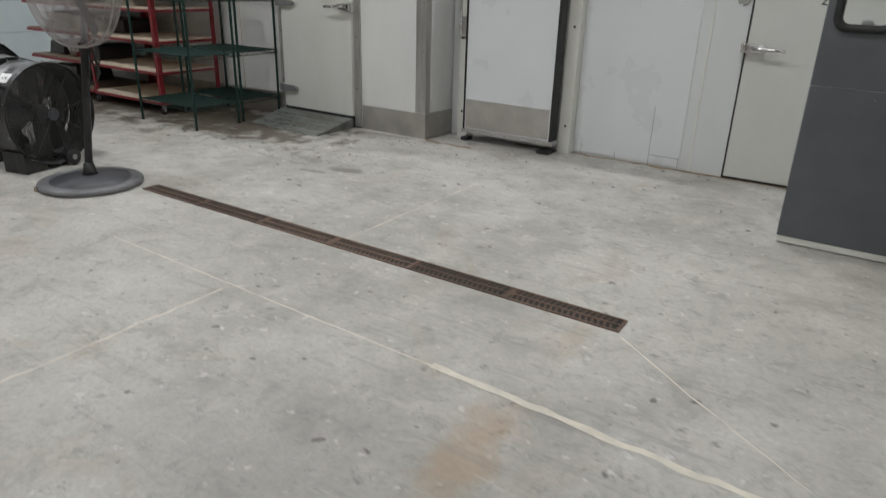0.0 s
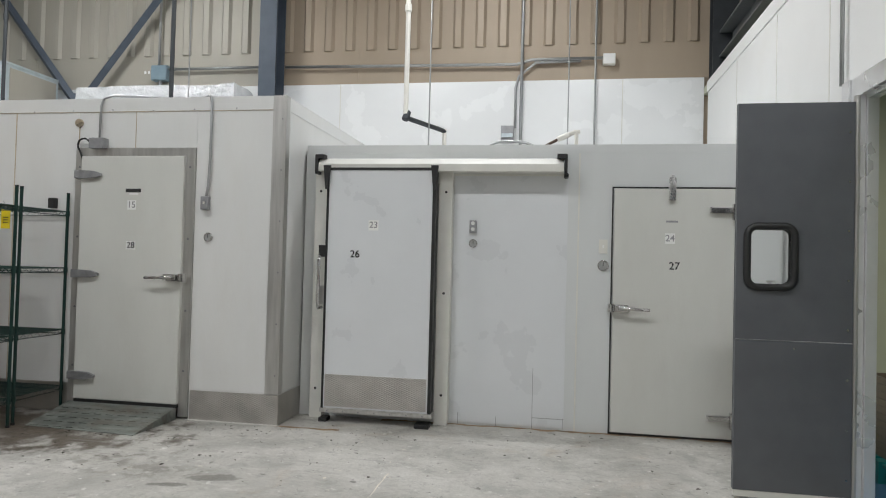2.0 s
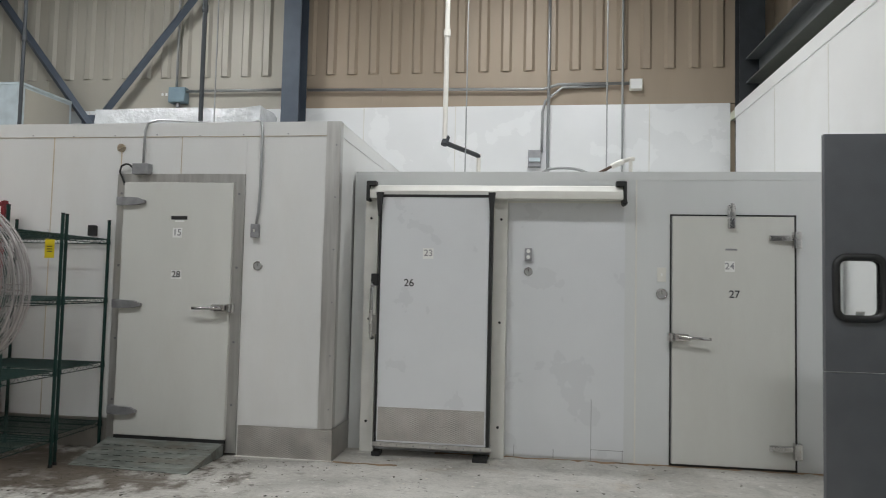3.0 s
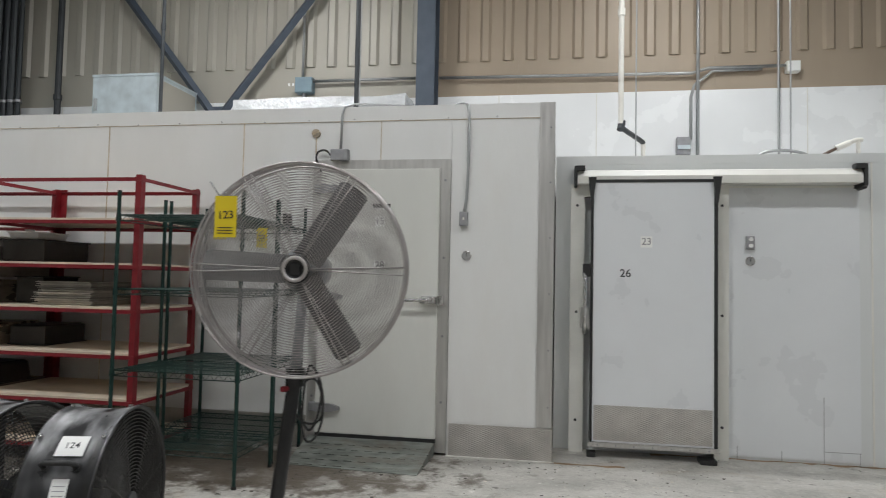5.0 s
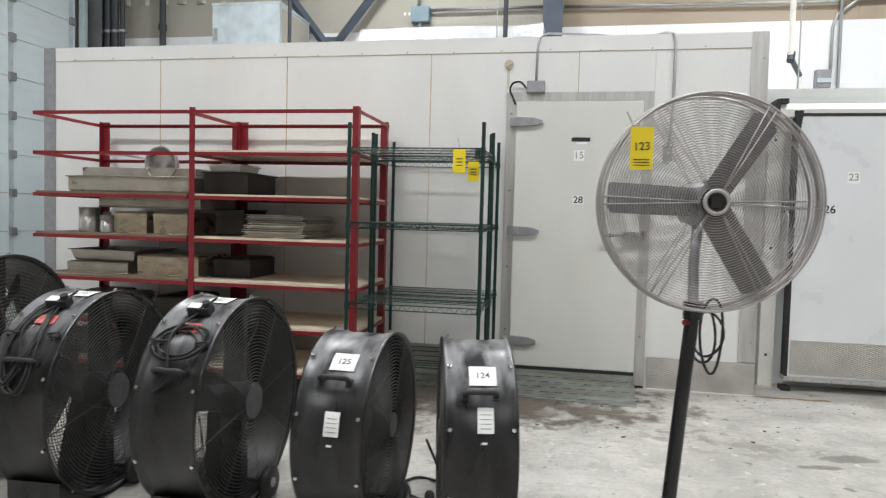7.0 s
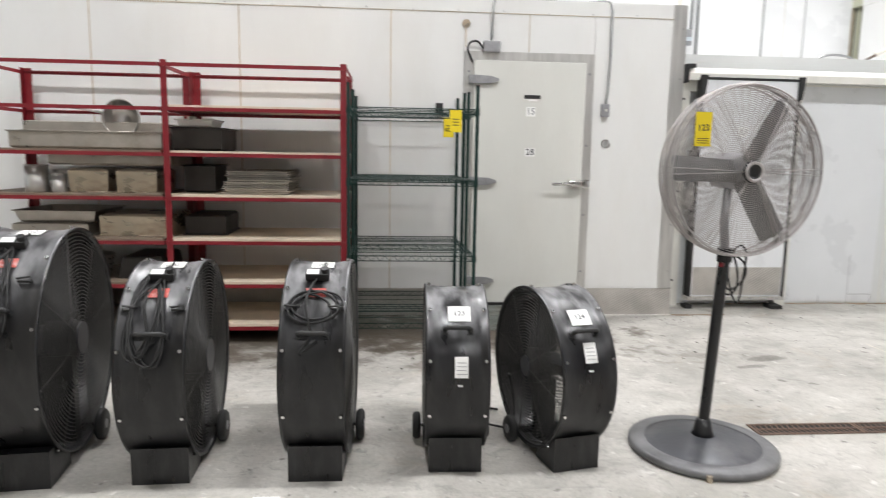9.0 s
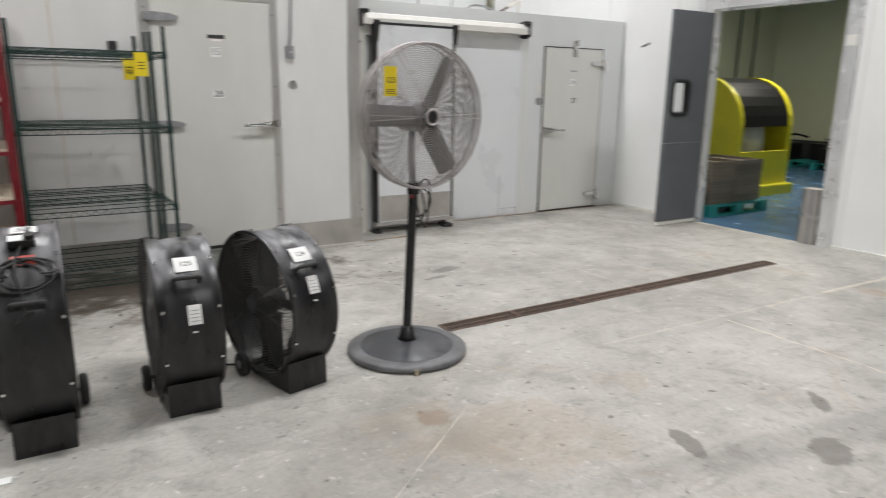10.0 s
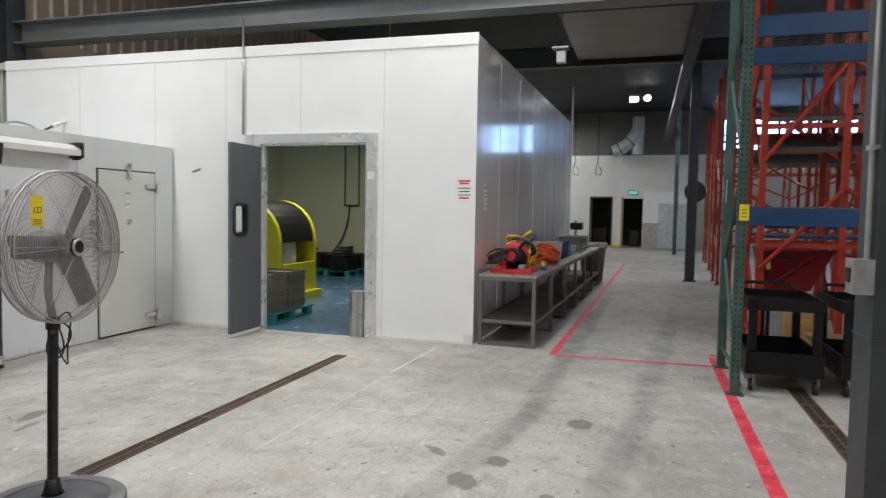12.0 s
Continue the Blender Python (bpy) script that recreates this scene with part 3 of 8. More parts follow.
box(bm, 0.72, RY0 - 5.5, 4.25, 1.04, 8.95, 4.27)
box(bm, 0.87, RY0 - 5.5, 3.97, 0.89, 8.95, 4.25)
solid("steel_beam", bm, M_colgrey, "grey steel beam over the front of the white room", "beam")
for x in (9.8,):
    bm = B(x, -8.656, 5.2, x + 0.25, 9, 5.22)
    box(bm, x, -8.656, 5.68, x + 0.25, 9, 5.7)
    box(bm, x + 0.115, -8.656, 5.22, x + 0.135, 9, 5.68)
    solid("roof_beam", bm, M_darksteel, "dark steel roof beam across the hall", "beam", "roof beams")
for y in (-0.9,):
    bm = B(1.0, y - 0.12, 5.0, 26.8, y + 0.12, 5.18)
    solid("roof_beam", bm, M_darksteel, "dark steel beam along the aisle", "beam", "roof beams")
soffit = solid("soffit", B(4.7, -1.0, 5.3, 9.6, 1.6, 5.5), M_soffit, "dull brown metal soffit panel under the roof", "soffit")
for x in (5.55,):
    solid("purlin", B(x, -1.0, 5.26, x + 0.05, 1.6, 5.298), M_darksteel, "dark purlin under the soffit", "beam", "purlins")
for x in (5.5, 8.4):
    solid("soffit_hanger", R((x, 0.5, 5.5), (x, 0.5, ZC), 0.02, 6), M_darksteel, "steel rod that carries the soffit panel", "rod", "soffit hangers")

# overhead door in the west wall
od = thing("overhead_door", (XW + 0.05, 6.0, 0), "pale blue-white sectional overhead door, closed", "door")
for k in range(10):
    part("section", B(XW + 0.02, 2.6, 0.48 * k + 0.004, XW + 0.07, 8.6, 0.48 * k + 0.476), M_ovhd, od)
    for q in range(3):
        part("groove_rib", B(XW + 0.068, 2.6, 0.48 * k + 0.1 + 0.13 * q, XW + 0.074, 8.6, 0.48 * k + 0.115 + 0.13 * q), M_ovhd, od)
for y in (7.5, 5.0, 8.52):
    part("stile", B(XW + 0.068, y - 0.035, 0, XW + 0.08, y + 0.035, 4.3), M_galv, od, "galvanised stile")
    for k in range(1, 9):
        part("hinge", B(XW + 0.078, y - 0.04, 0.48 * k - 0.05, XW + 0.12, y + 0.05, 0.48 * k + 0.05, bevel=0.01), M_greymetal, od, "steel hinge")
part("track", B(XW + 0.1, 8.64, 0, XW + 0.2, 8.69, 6.3), M_galv, od, "galvanised door track")
for k in range(5):
    part("bracket", B(XW + 0.0, 8.69, 1.2 + k, XW + 0.14, 8.74, 1.26 + k), M_galv, od)
pb = thing("pipe_bank", (-11.025, 8.95, 0), "bank of dark vertical pipes in the hall's corner", "pipes")
for k in range(5):
    x = -11.58 + 0.118 * k
    part("pipe", R((x, 8.9, 0), (x, 8.9, 6.5), 0.052 if k < 4 else 0.035), M_darksteel, pb)
    part("clamp", R((x, 8.9, 3.779), (x, 8.9, 3.817), 0.058), M_greymetal, pb)

# vertical pipes and conduits before the end wall


def hung_pipe(name, pts, r, material, label, cat="pipe"):
    return solid(name, pipe(bmesh.new(), pts, r), material, label, cat)


def joint_pipe(x, y, z0, z1, r, material, label, joints):
    t = thing("vertical_pipe", (x, y, z0), label, "pipe")
    part("tube", R((x, y, z0), (x, y, z1), r), material, t)
    for z in joints:
        part("coupling", R((x, y, z - 0.04), (x, y, z + 0.04), r * 1.35), material, t)
    return t


joint_pipe(-5.49, 7.28, 2.69, 6.6, 0.025, M_darksteel, "thin black vertical pipe rising from the cold room roof", (4.4,))
joint_pipe(-8.05, 7.7, 2.69, 6.6, 0.022, M_darksteel, "thin black vertical pipe rising from the cold room roof", (4.3,))
joint_pipe(-10.541, 9, 0.0, 6.6, 0.045, M_darksteel, "black vertical pipe beside the pipe bank", (3.866,))
pv = thing("drop_pipe", (-2.465, 7.9, 2.37), "white vertical water pipe with a dark offset elbow", "pipe")
part("riser", R((-2.76, 7.2, 2.9), (-2.76, 7.2, 6.6), 0.026), M_pvc, pv)
part("coupling", R((-2.76, 7.2, 3.98), (-2.76, 7.2, 4.05), 0.036), M_pvc, pv)
part("offset", pipe(bmesh.new(), smooth([(-2.76, 7.2, 2.93), (-2.755, 7.21, 2.88), (-2.72, 7.28, 2.86), (-2.5, 7.82, 2.86), (-2.465, 7.9, 2.85)]), 0.026), M_darksteel, pv, "dark steel offset")
part("elbow", R((-2.765, 7.19, 2.84), (-2.745, 7.23, 2.93), 0.036), M_darksteel, pv)
part("drop", R((-2.465, 7.9, 2.88), (-2.465, 7.9, 2.37), 0.024), M_pvc, pv)
for x, y, z0 in ((-2.58, 7.55, 2.37), (-1.09, 7.57, 2.37), (-5.65, 7.9, 2.69), (-0.74, 9.1, 2.37)):
    solid("hanger_rod", R((x, y, z0), (x, y, 6.6), 0.008 if y < 9 else 0.014, 6), M_conduit, "thin hanger rod above the cold room", "rod", "hanger rods")
jb = thing("junction_box", (-6.809, 9.12, 3.856), "blue-grey electrical junction box on the cladding", "electrical box")
part("enclosure", B(-6.935, 9.06, 3.856, -6.693, 9.187, 4.069, bevel=0.008), M_boxblue, jb)
part("cover", B(-6.925, 9.052, 3.866, -6.702, 9.06, 4.059), M_boxblue, jb)
for x in (-7.03, -6.97):
    part("label_plate", B(x, 9.049, 3.943, x + 0.03, 9.052, 3.982), M_paper, jb)
part("gland", R((-6.819, 9.12, 3.856), (-6.819, 9.12, 3.788), 0.03), M_greymetal, jb)
hung_pipe("conduit", [(-6.848, 9.12, 4.069), (-6.848, 9.12, 6.6)], 0.018, M_conduit, "grey vertical conduit above the junction box", "conduit")
hung_pipe("conduit", [(-6.693, 9.12, 4.021), (-5.204, 9.12, 4.021)], 0.02, M_conduit, "grey conduit along the cladding", "conduit")
hung_pipe("conduit", [(-4.933, 9.12, 4.011), (-1.742, 9.12, 3.972), (-1.548, 9.12, 4.03), (-0.63, 9.12, 4.03)], 0.02, M_conduit, "grey conduit along the cladding", "conduit")
hung_pipe("conduit", [(-0.92, 9.13, 4.001), (-1.5, 9.13, 3.992), (-1.713, 9.13, 3.817), (-1.751, 9.13, 3.672), (-1.751, 9.13, 3.141)], 0.018, M_conduit, "grey conduit bent down to the switch box", "conduit")
hung_pipe("conduit", [(-1.674, 9.1, 6.6), (-1.674, 9.1, 2.37)], 0.02, M_conduit, "grey vertical conduit before the white liner", "conduit")
eb = thing("outlet_box", (-0.562, 9.12, 3.943), "small white outlet box at the conduit's end", "electrical box")
part("enclosure", B(-0.649, 9.08, 3.943, -0.494, 9.187, 4.079, bevel=0.01), M_trim, eb)
part("cover", B(-0.639, 9.074, 3.953, -0.504, 9.08, 4.069), M_paper, eb)
cb = thing("switch_box", (-1.848, 9.1, 2.947), "grey metal isolator switch box on the white liner", "electrical box")
part("enclosure", B(-1.925, 9.06, 2.947, -1.761, 9.165, 3.16, bevel=0.008), M_greymetal, cb)
part("lever", B(-1.916, 9.03, 3.005, -1.771, 9.06, 3.054), M_galv, cb)
hv = thing("roof_unit", (-8.750, 8.500, 2.69), "galvanised sheet-metal unit standing on the cold room roof", "air unit")
part("casing", B(-9.210, 8.020, 2.75, -8.320, 8.950, 3.820), M_galv, hv)
part("lid", B(-9.220, 8.010, 3.820, -8.310, 8.960, 3.850), M_galv, hv)
part("skid", B(-9.190, 8.100, 2.69, -9.090, 8.900, 2.75), M_darksteel, hv)
part("skid", B(-8.450, 8.100, 2.69, -8.350, 8.900, 2.75), M_darksteel, hv)
# thin cladding-coloured sheet paints the beige reflection on the unit's side
part("side_panel", B(-8.318, 8.080, 2.9, -8.312, 8.900, 3.780), M_corr_l, hv, "side face with a buff reflection painted on")
part("latch", B(-9.180, 8.000, 3.390, -9.140, 8.020, 3.540), M_chrome, hv)
# plastic-wrapped bundle on the cold room roof
bm = bmesh.new()
box(bm, -7.3, 8.05, 2.69, -5.15, 8.6, 3.49)
bmesh.ops.subdivide_edges(bm, edges=bm.edges[:], cuts=7, use_grid_fill=True)
for v in bm.verts:
    if v.co.z > 2.7:
        v.co += Vector((0.02, 0.02, 0.05)) * noise.noise(v.co * 2.6)
solid("wrapped_package", bm, M_wrap, "bundle wrapped in silvery plastic on the cold room roof", "bundle")

# ---- the white room with the swing door ----
WT = 0.06
OY0, OY1, OZ = 3.215, 4.675, 2.405      # opening
room_w = setting("wall_room_front", B(RX, RY0 + 0.002, 0, RX + WT, OY0, RTOP), M_room, "white insulated panel wall with a wide doorway", "wall")
part("panel", B(RX, OY1, 0, RX + WT, YN - 0.25, RTOP), M_room, room_w)
part("panel", B(RX, OY0, OZ, RX + WT, OY1, RTOP), M_room, room_w)
for y, z0, z1 in ((6.33, 0, 3.5), (7.6, 0, 3.5), (5.22, 0, 3.5), (4.13, 2.52, 3.5), (3.0, 0, 3.5)):
    part("joint_strip", B(RX - 0.003, y, z0, RX, y + 0.012, z1), M_trim, room_w)
part("top_trim", B(RX - 0.012, RY0 - 0.01, 3.52, RX, YN - 0.25, RTOP + 0.01), M_room, room_w)
part("corner_trim", B(RX - 0.006, RY0 - 0.006, 0, RX, RY0 + 0.09, 3.52), M_room, room_w)
part("base_trim", B(RX - 0.02, RY0 + 0.0, 0, RX, OY0 - 0.13, 0.03), M_trim, room_w)
part("base_trim", B(RX - 0.02, OY1 + 0.13, 0, RX, 6.06, 0.03), M_trim, room_w)
part("corner_bracket", B(RX - 0.03, RY0 - 0.005, 0, RX - 0.021, RY0 + 0.1, 0.12), M_trim, room_w)
part("scuff_plate", pipe(bmesh.new(), [(RX - 0.004, 5.62, 2.09), (RX - 0.004, 5.74, 2.05)], 0.012), M_greymetal, room_w)
room_s = setting("wall_room_side", B(RX, RY0 - 0.002, 0, RX1, RY0 + WT, RTOP - 0.002), M_gloss, "polished white panel wall that mirrors the hall", "wall")
for x in (1.75, 2.95, 4.15, 5.35, 6.55, 7.75):
    part("joint_strip", B(x, RY0 - 0.006, 0, x + 0.02, RY0 - 0.002, RTOP - 0.1), M_gloss, room_s)
setting("wall_room_end", B(RX1 + 0.02, RY0 - 0.22, 0, RX1 + WT + 0.02, YN - 0.05, RTOP), M_room, "white room's end wall", "wall")
setting("wall_room_inner", B(RX + WT, 9.1, 0, RX1, 9.2, RTOP - 0.1), M_inner, "pale green inner liner of the room", "wall")
setting("wall_room_inner_end", B(RX1 - 0.12, RY0 + WT, 0, RX1 - 0.1, 9.1, RTOP - 0.1), M_inner, "pale green inner liner of the room", "wall")
setting("wall_room_inner_side", B(RX + WT + 0.02, RY0 + WT + 0.002, 0, RX1 - 0.12, RY0 + WT + 0.02, RTOP - 0.1), M_inner, "pale green inner liner of the room", "wall")
setting("ceiling_room", B(RX, RY0, RTOP - 0.1, RX1, 9.2, RTOP - 0.003), M_inner, "pale ceiling of the room", "ceiling")
setting("floor_room", B(RX + 0.0, RY0 + WT, 0, RX1, 9.1, 0.004), M_bluefloor, "glossy blue epoxy floor", "floor")
fr = setting("door_frame", B(RX - 0.03, OY0 - 0.13, 0, RX - 0.003, OY0, OZ + 0.12), M_frame, "brushed aluminium door surround", "door frame")
part("jamb", B(RX - 0.03, OY1, 0, RX - 0.003, OY1 + 0.13, OZ + 0.12), M_frame, fr)
part("head", B(RX - 0.034, OY0, OZ, RX - 0.004, OY1, OZ + 0.12), M_frame, fr)
part("reveal", B(RX, OY0 - 0.002, 0, RX + WT, OY0 + 0.025, OZ), M_frame, fr)
part("reveal", B(RX, OY1 - 0.025, 0, RX + WT, OY1 + 0.002, OZ), M_frame, fr)
part("reveal", B(RX, OY0 + 0.025, OZ - 0.025, RX + WT, OY1 - 0.025, OZ), M_frame, fr)
part("head_end", B(RX - 0.045, OY1 + 0.131, OZ - 0.005, RX - 0.003, OY1 + 0.235, OZ + 0.122, bevel=0.004), M_frame, fr)
part("latch_plate", B(RX - 0.036, OY0 - 0.11, 1.95, RX - 0.03, OY0 - 0.01, 2.05), M_trim, fr)
for k in range(7):
    for y in (OY0 - 0.065, OY1 + 0.065):
        part("screw", R((RX - 0.035, y, 0.15 + 0.36 * k), (RX - 0.0301, y, 0.15 + 0.36 * k), 0.008, 8), M_chrome, fr)
hung_pipe("conduit", [(RX - 0.03, 4.95, 2.53), (RX - 0.03, 4.95, 4.0)], 0.014, M_conduit, "grey conduit above the doorway", "conduit")
# grey swing door, standing open towards the hall
hx, hy = RX - 0.03, OY1 + 0.01
ang = math.degrees(math.atan2(4.69 - hy, -0.13 - hx))
sd = thing("swing_door", (hx, hy, 0.0), "dark grey plastic swing door, standing open, with a small window", "door", rz=ang, world=False)
DL = 0.678
for nm, z0, z1, th in (("upper_leaf", 0.945, 2.36, 0.02), ("lower_leaf", 0.05, 0.94, 0.022)):
    if nm == "upper_leaf":
        bm = bmesh.new()
        for a in ((0.03, 0.355, z0, z1), (0.615, DL, z0, z1), (0.355, 0.615, z0, 1.26), (0.355, 0.615, 1.62, z1)):
            box(bm, a[0], -th, a[2], a[1], th, a[3])
    else:
        bm = B(0.03, -th, z0, DL, th, z1, bevel=0.004)
    part(nm, bm, M_ghatch, sd)
part("bottom_sweep", B(0.04, -0.018, 0.012, DL - 0.005, 0.018, 0.05), M_trim, sd, "pale bottom sweep")
part("hinge_tube", R((0.015, 0, 0.0), (0.015, 0, 2.4), 0.018, 12), M_alu, sd, "aluminium hinge tube")


def rounded_frame(cx, cz, w, h, r, n=6):
    pts = []
    for k, (sx, sz) in enumerate(((1, 1), (-1, 1), (-1, -1), (1, -1))):
        for i in range(n + 1):
            a = math.radians(90 * k + 90 * i / n)
            pts.append((cx + sx * (w / 2 - r) + r * math.cos(a), cz + sz * (h / 2 - r) + r * math.sin(a)))
    return pts


fp = rounded_frame(0.485, 1.44, 0.265, 0.365, 0.06)
for y in (-0.024, 0.024):
    part("window_frame", pipe(bmesh.new(), [(x, y, z) for x, z in fp], 0.022, 8, True), M_black, sd, "black rubber window frame")
part("window_pane", B(0.357, -0.004, 1.262, 0.613, 0.004, 1.618), M_glass, sd, "scratched clear window")
part("sticker", B(0.45, -0.008, 1.275, 0.50, -0.005, 1.30), M_paper, sd)
for k in range(8):
    part("screw", R((0.06, 0.02, 0.15 + 0.29 * k), (0.06, 0.026, 0.15 + 0.29 * k), 0.006, 6), M_chrome, sd)
    part("screw", R((0.35, 0.02, 0.90), (0.35, 0.026, 0.90), 0.006, 6), M_chrome, sd) if k == 0 else None
# room sign sheets
sg = thing("notice", (RX - 0.002, 1.98, 1.66), "white paper notice with red heading and dark lines", "sign")
part("sheet", B(RX - 0.005, 1.875, 1.67, RX - 0.002, 2.09, 1.985), M_paper, sg)
for z, m2, w in ((1.93, M_redink, 0.15), (1.90, M_redink, 0.12), (1.85, M_ink, 0.16), (1.81, M_ink, 0.13), (1.77, M_ink, 0.15), (1.73, M_redink, 0.12)):
    part("print_bar", B(RX - 0.0065, 1.98 - w / 2, z, RX - 0.005, 1.98 + w / 2, z + (0.02 if m2 == M_redink else 0.01)), m2, sg)
sg2 = thing("notice", (1.05, RY0 - 0.003, 1.6), "narrow white notice with a red head on the polished wall", "sign")
part("sheet", B(0.98, RY0 - 0.008, 1.6, 1.1, RY0 - 0.0065, 1.92), M_paper, sg2)
part("print_bar", B(1.0, RY0 - 0.01, 1.86, 1.08, RY0 - 0.008, 1.9), M_redink, sg2)
for z in (1.64, 1.70, 1.76, 1.8):
    part("print_bar", B(1.0, RY0 - 0.01, z, 1.07, RY0 - 0.008, z + 0.012), M_ink, sg2)

# ---- floor joints, tape, drains ----


def strip(name, pts, w, material, label, category, z=0.0015, jag=0.3, kind="structure"):
    """A thin uneven strip on the floor along points."""
    bm = bmesh.new()
    rows = []
    for a, b2 in zip(pts, pts[1:]):
        a, b2 = Vector((*a, 0)), Vector((*b2, 0))
        d = (b2 - a)
        s = Vector((-d.y, d.x, 0)).normalized()
        n = max(2, int(d.length / 0.06))
        for i in range(n + 1):
            p = a + d * i / n + s * (random.random() - 0.5) * w * jag
            ww = w * (1 + (random.random() - 0.5) * jag) / 2
            rows.append((bm.verts.new((p + s * ww) + Vector((0, 0, z))), bm.verts.new((p - s * ww) + Vector((0, 0, z)))))
    for (a, b2), (c, d) in zip(rows, rows[1:]):
        bm.faces.new((a, b2, d, c))
    bmesh.ops.recalc_face_normals(bm, faces=bm.faces)
    for f in bm.faces:
        if f.normal.z < 0:
            f.normal_flip()
    return setting(name, bm, material, label, category)


strip("floor_joint", [(-3.3, 2.31), (-1.0, 2.245)], 0.007, M_seal, "thin filled joint in the concrete floor", "joint", jag=0.9)
strip("floor_joint", [(-1.0, 2.245), (0.3, 2.2)], 0.034, M_seal, "wide cream sealant joint in the concrete floor", "joint", jag=0.5, z=0.002)
strip("floor_joint", [(-2.23, 1.0), (-2.23, 2.22)], 0.011, M_seal, "broken filled joint in the concrete floor", "joint", jag=1.4)
strip("floor_joint", [(-2.21, 3.1), (-2.2, 4.6)], 0.007, M_seal, "broken filled joint in the concrete floor", "joint", jag=1.6)
strip("floor_joint", [(-5.2, 1.5), (-4.4, 2.1)], 0.004, M_seal, "hairline crack in the concrete floor", "joint", jag=1.5, z=0.001)
strip("floor_joint", [(-0.46, 2.93), (-0.1, 2.66), (0.36, 2.34)], 0.007, M_seal, "hairline crack from the drain's end", "joint", jag=1.0, z=0.001)
strip("floor_tape", [(0.38, 0.87), (15.5, 0.53)], 0.085, M_tape, "worn red floor marking tape", "floor tape", jag=0.06, z=0.003)
strip("floor_tape", [(0.40, 0.82), (0.42, -0.82)], 0.075, M_tape, "worn red floor marking tape", "floor tape", jag=0.06, z=0.004)
strip("floor_tape", [(0.9, -0.84), (-6.2, -0.84)], 0.095, M_tape, "worn red floor marking tape", "floor tape", jag=0.06, z=0.003)
k = 0
while k < 16:
    x = -4.2 + 0.34 * k + random.random() * 0.15
    strip("tape_scrap", [(x, -0.84), (x + 0.07 + random.random() * 0.08, -0.845)], 0.07, M_redink, "darker torn patch on the floor tape", "floor tape", jag=0.5, z=0.0045)
    k += 1


M_grime = mat("floor_edge_grime", (0.30, 0.20, 0.12), 0.8, 0, 0.4, 6, 0.1, stain=(0.14, 0.09, 0.055), stain_amt=0.7, stain_scale=3)
strip("edge_grime", [(-2.62, 6.025), (-0.9, 6.025), (0.5, 6.03)], 0.05, M_grime, "brown grime along the foot of the cold room wall", "grime", jag=0.9, z=0.0012)
strip("edge_grime", [(-3.55, 5.56), (-2.85, 5.565)], 0.04, M_grime, "brown grime along the foot of the cold room wall", "grime", jag=0.9, z=0.0012)
strip("edge_grime", [(RX - 0.06, 3.9), (RX - 0.055, 5.7)], 0.03, M_seal, "pale sealant along the foot of the white room wall", "grime", jag=0.7, z=0.0012)


def flecks(x0, x1, y0, y1, n, material, label):
    """Small curled chips of paint and dirt lying loose on the floor."""
    bm = bmesh.new()
    for k in range(n):
        x, y = x0 + (x1 - x0) * random.random(), y1 - (y1 - y0) * random.random() ** 1.6
        a, q, w = random.random() * 6.3, 0.004 + 0.016 * random.random() ** 2, 0.3 + 0.5 * random.random()
        c, sn = math.cos(a), math.sin(a)
        vs = [bm.verts.new((x + q * (u * c - v * w * sn), y + q * (u * sn + v * w * c), 0.002 + h)) for u, v, h in ((-1, -0.6, 0), (0.2, -1, 0.003), (1, 0.1, 0.001), (0.1, 1, 0.004), (-0.8, 0.5, 0))]
        f = bm.faces.new(vs)
        if f.normal.z < 0:
            f.normal_flip()
    return tagged(new("floor_debris", mesh_of(bm, "floor_debris", material)), label, "debris", kind="stuff")


M_fleckd = mat("dark_flecks", (0.07, 0.062, 0.05), 0.8, 0, 0.3, 30, 0)
M_fleckl = mat("pale_flecks", (0.62, 0.58, 0.5), 0.7, 0, 0.2, 30, 0)
flecks(-4.3, -2.3, 4.2, 5.5, 110, M_fleckd, "dark flecks of dirt on the floor before the cold rooms")
flecks(-6.2, -4.4, 4.0, 5.0, 120, M_fleckd, "dark flecks of dirt before the green shelving")
flecks(-4.6, -1.8, 4.0, 5.5, 40, M_fleckl, "pale paint chips on the floor before the cold rooms")
flecks(-3.0, 0.4, 4.6, 5.95, 60, M_fleckd, "sparse dirt flecks before the low cold room")


def grate_mesh(L, W, material):
    bm = bmesh.new()
    box(bm, 0.002, 0, 0.001, L - 0.002, 0.012, 0.006)
    box(bm, 0.002, W - 0.012, 0.001, L - 0.002, W, 0.006)
    box(bm, 0.002, 0.012, 0.001, 0.016, W - 0.012, 0.006)
    box(bm, L - 0.016, 0.012, 0.001, L - 0.002, W - 0.012, 0.006)
    box(bm, 0.016, W / 2 - 0.005, 0.001, L - 0.016, W / 2 + 0.005, 0.006)
    n = int(L / 0.031)
    for i in range(n):
        x = 0.02 + (L - 0.05) * i / n
        for y0, y1, s in ((0.012, W / 2 - 0.005, 1), (W / 2 + 0.005, W - 0.012, -1)):
            vs = [bm.verts.new(p) for p in ((x + (0.012 if s > 0 else 0), y0, 0.0055), (x + 0.009 + (0.012 if s > 0 else 0), y0, 0.0055), (x + 0.009 + (0 if s > 0 else 0.012), y1, 0.0055), (x + (0 if s > 0 else 0.012), y1, 0.0055))]
            bm.faces.new(vs)
    return mesh_of(bm, "grate", material)


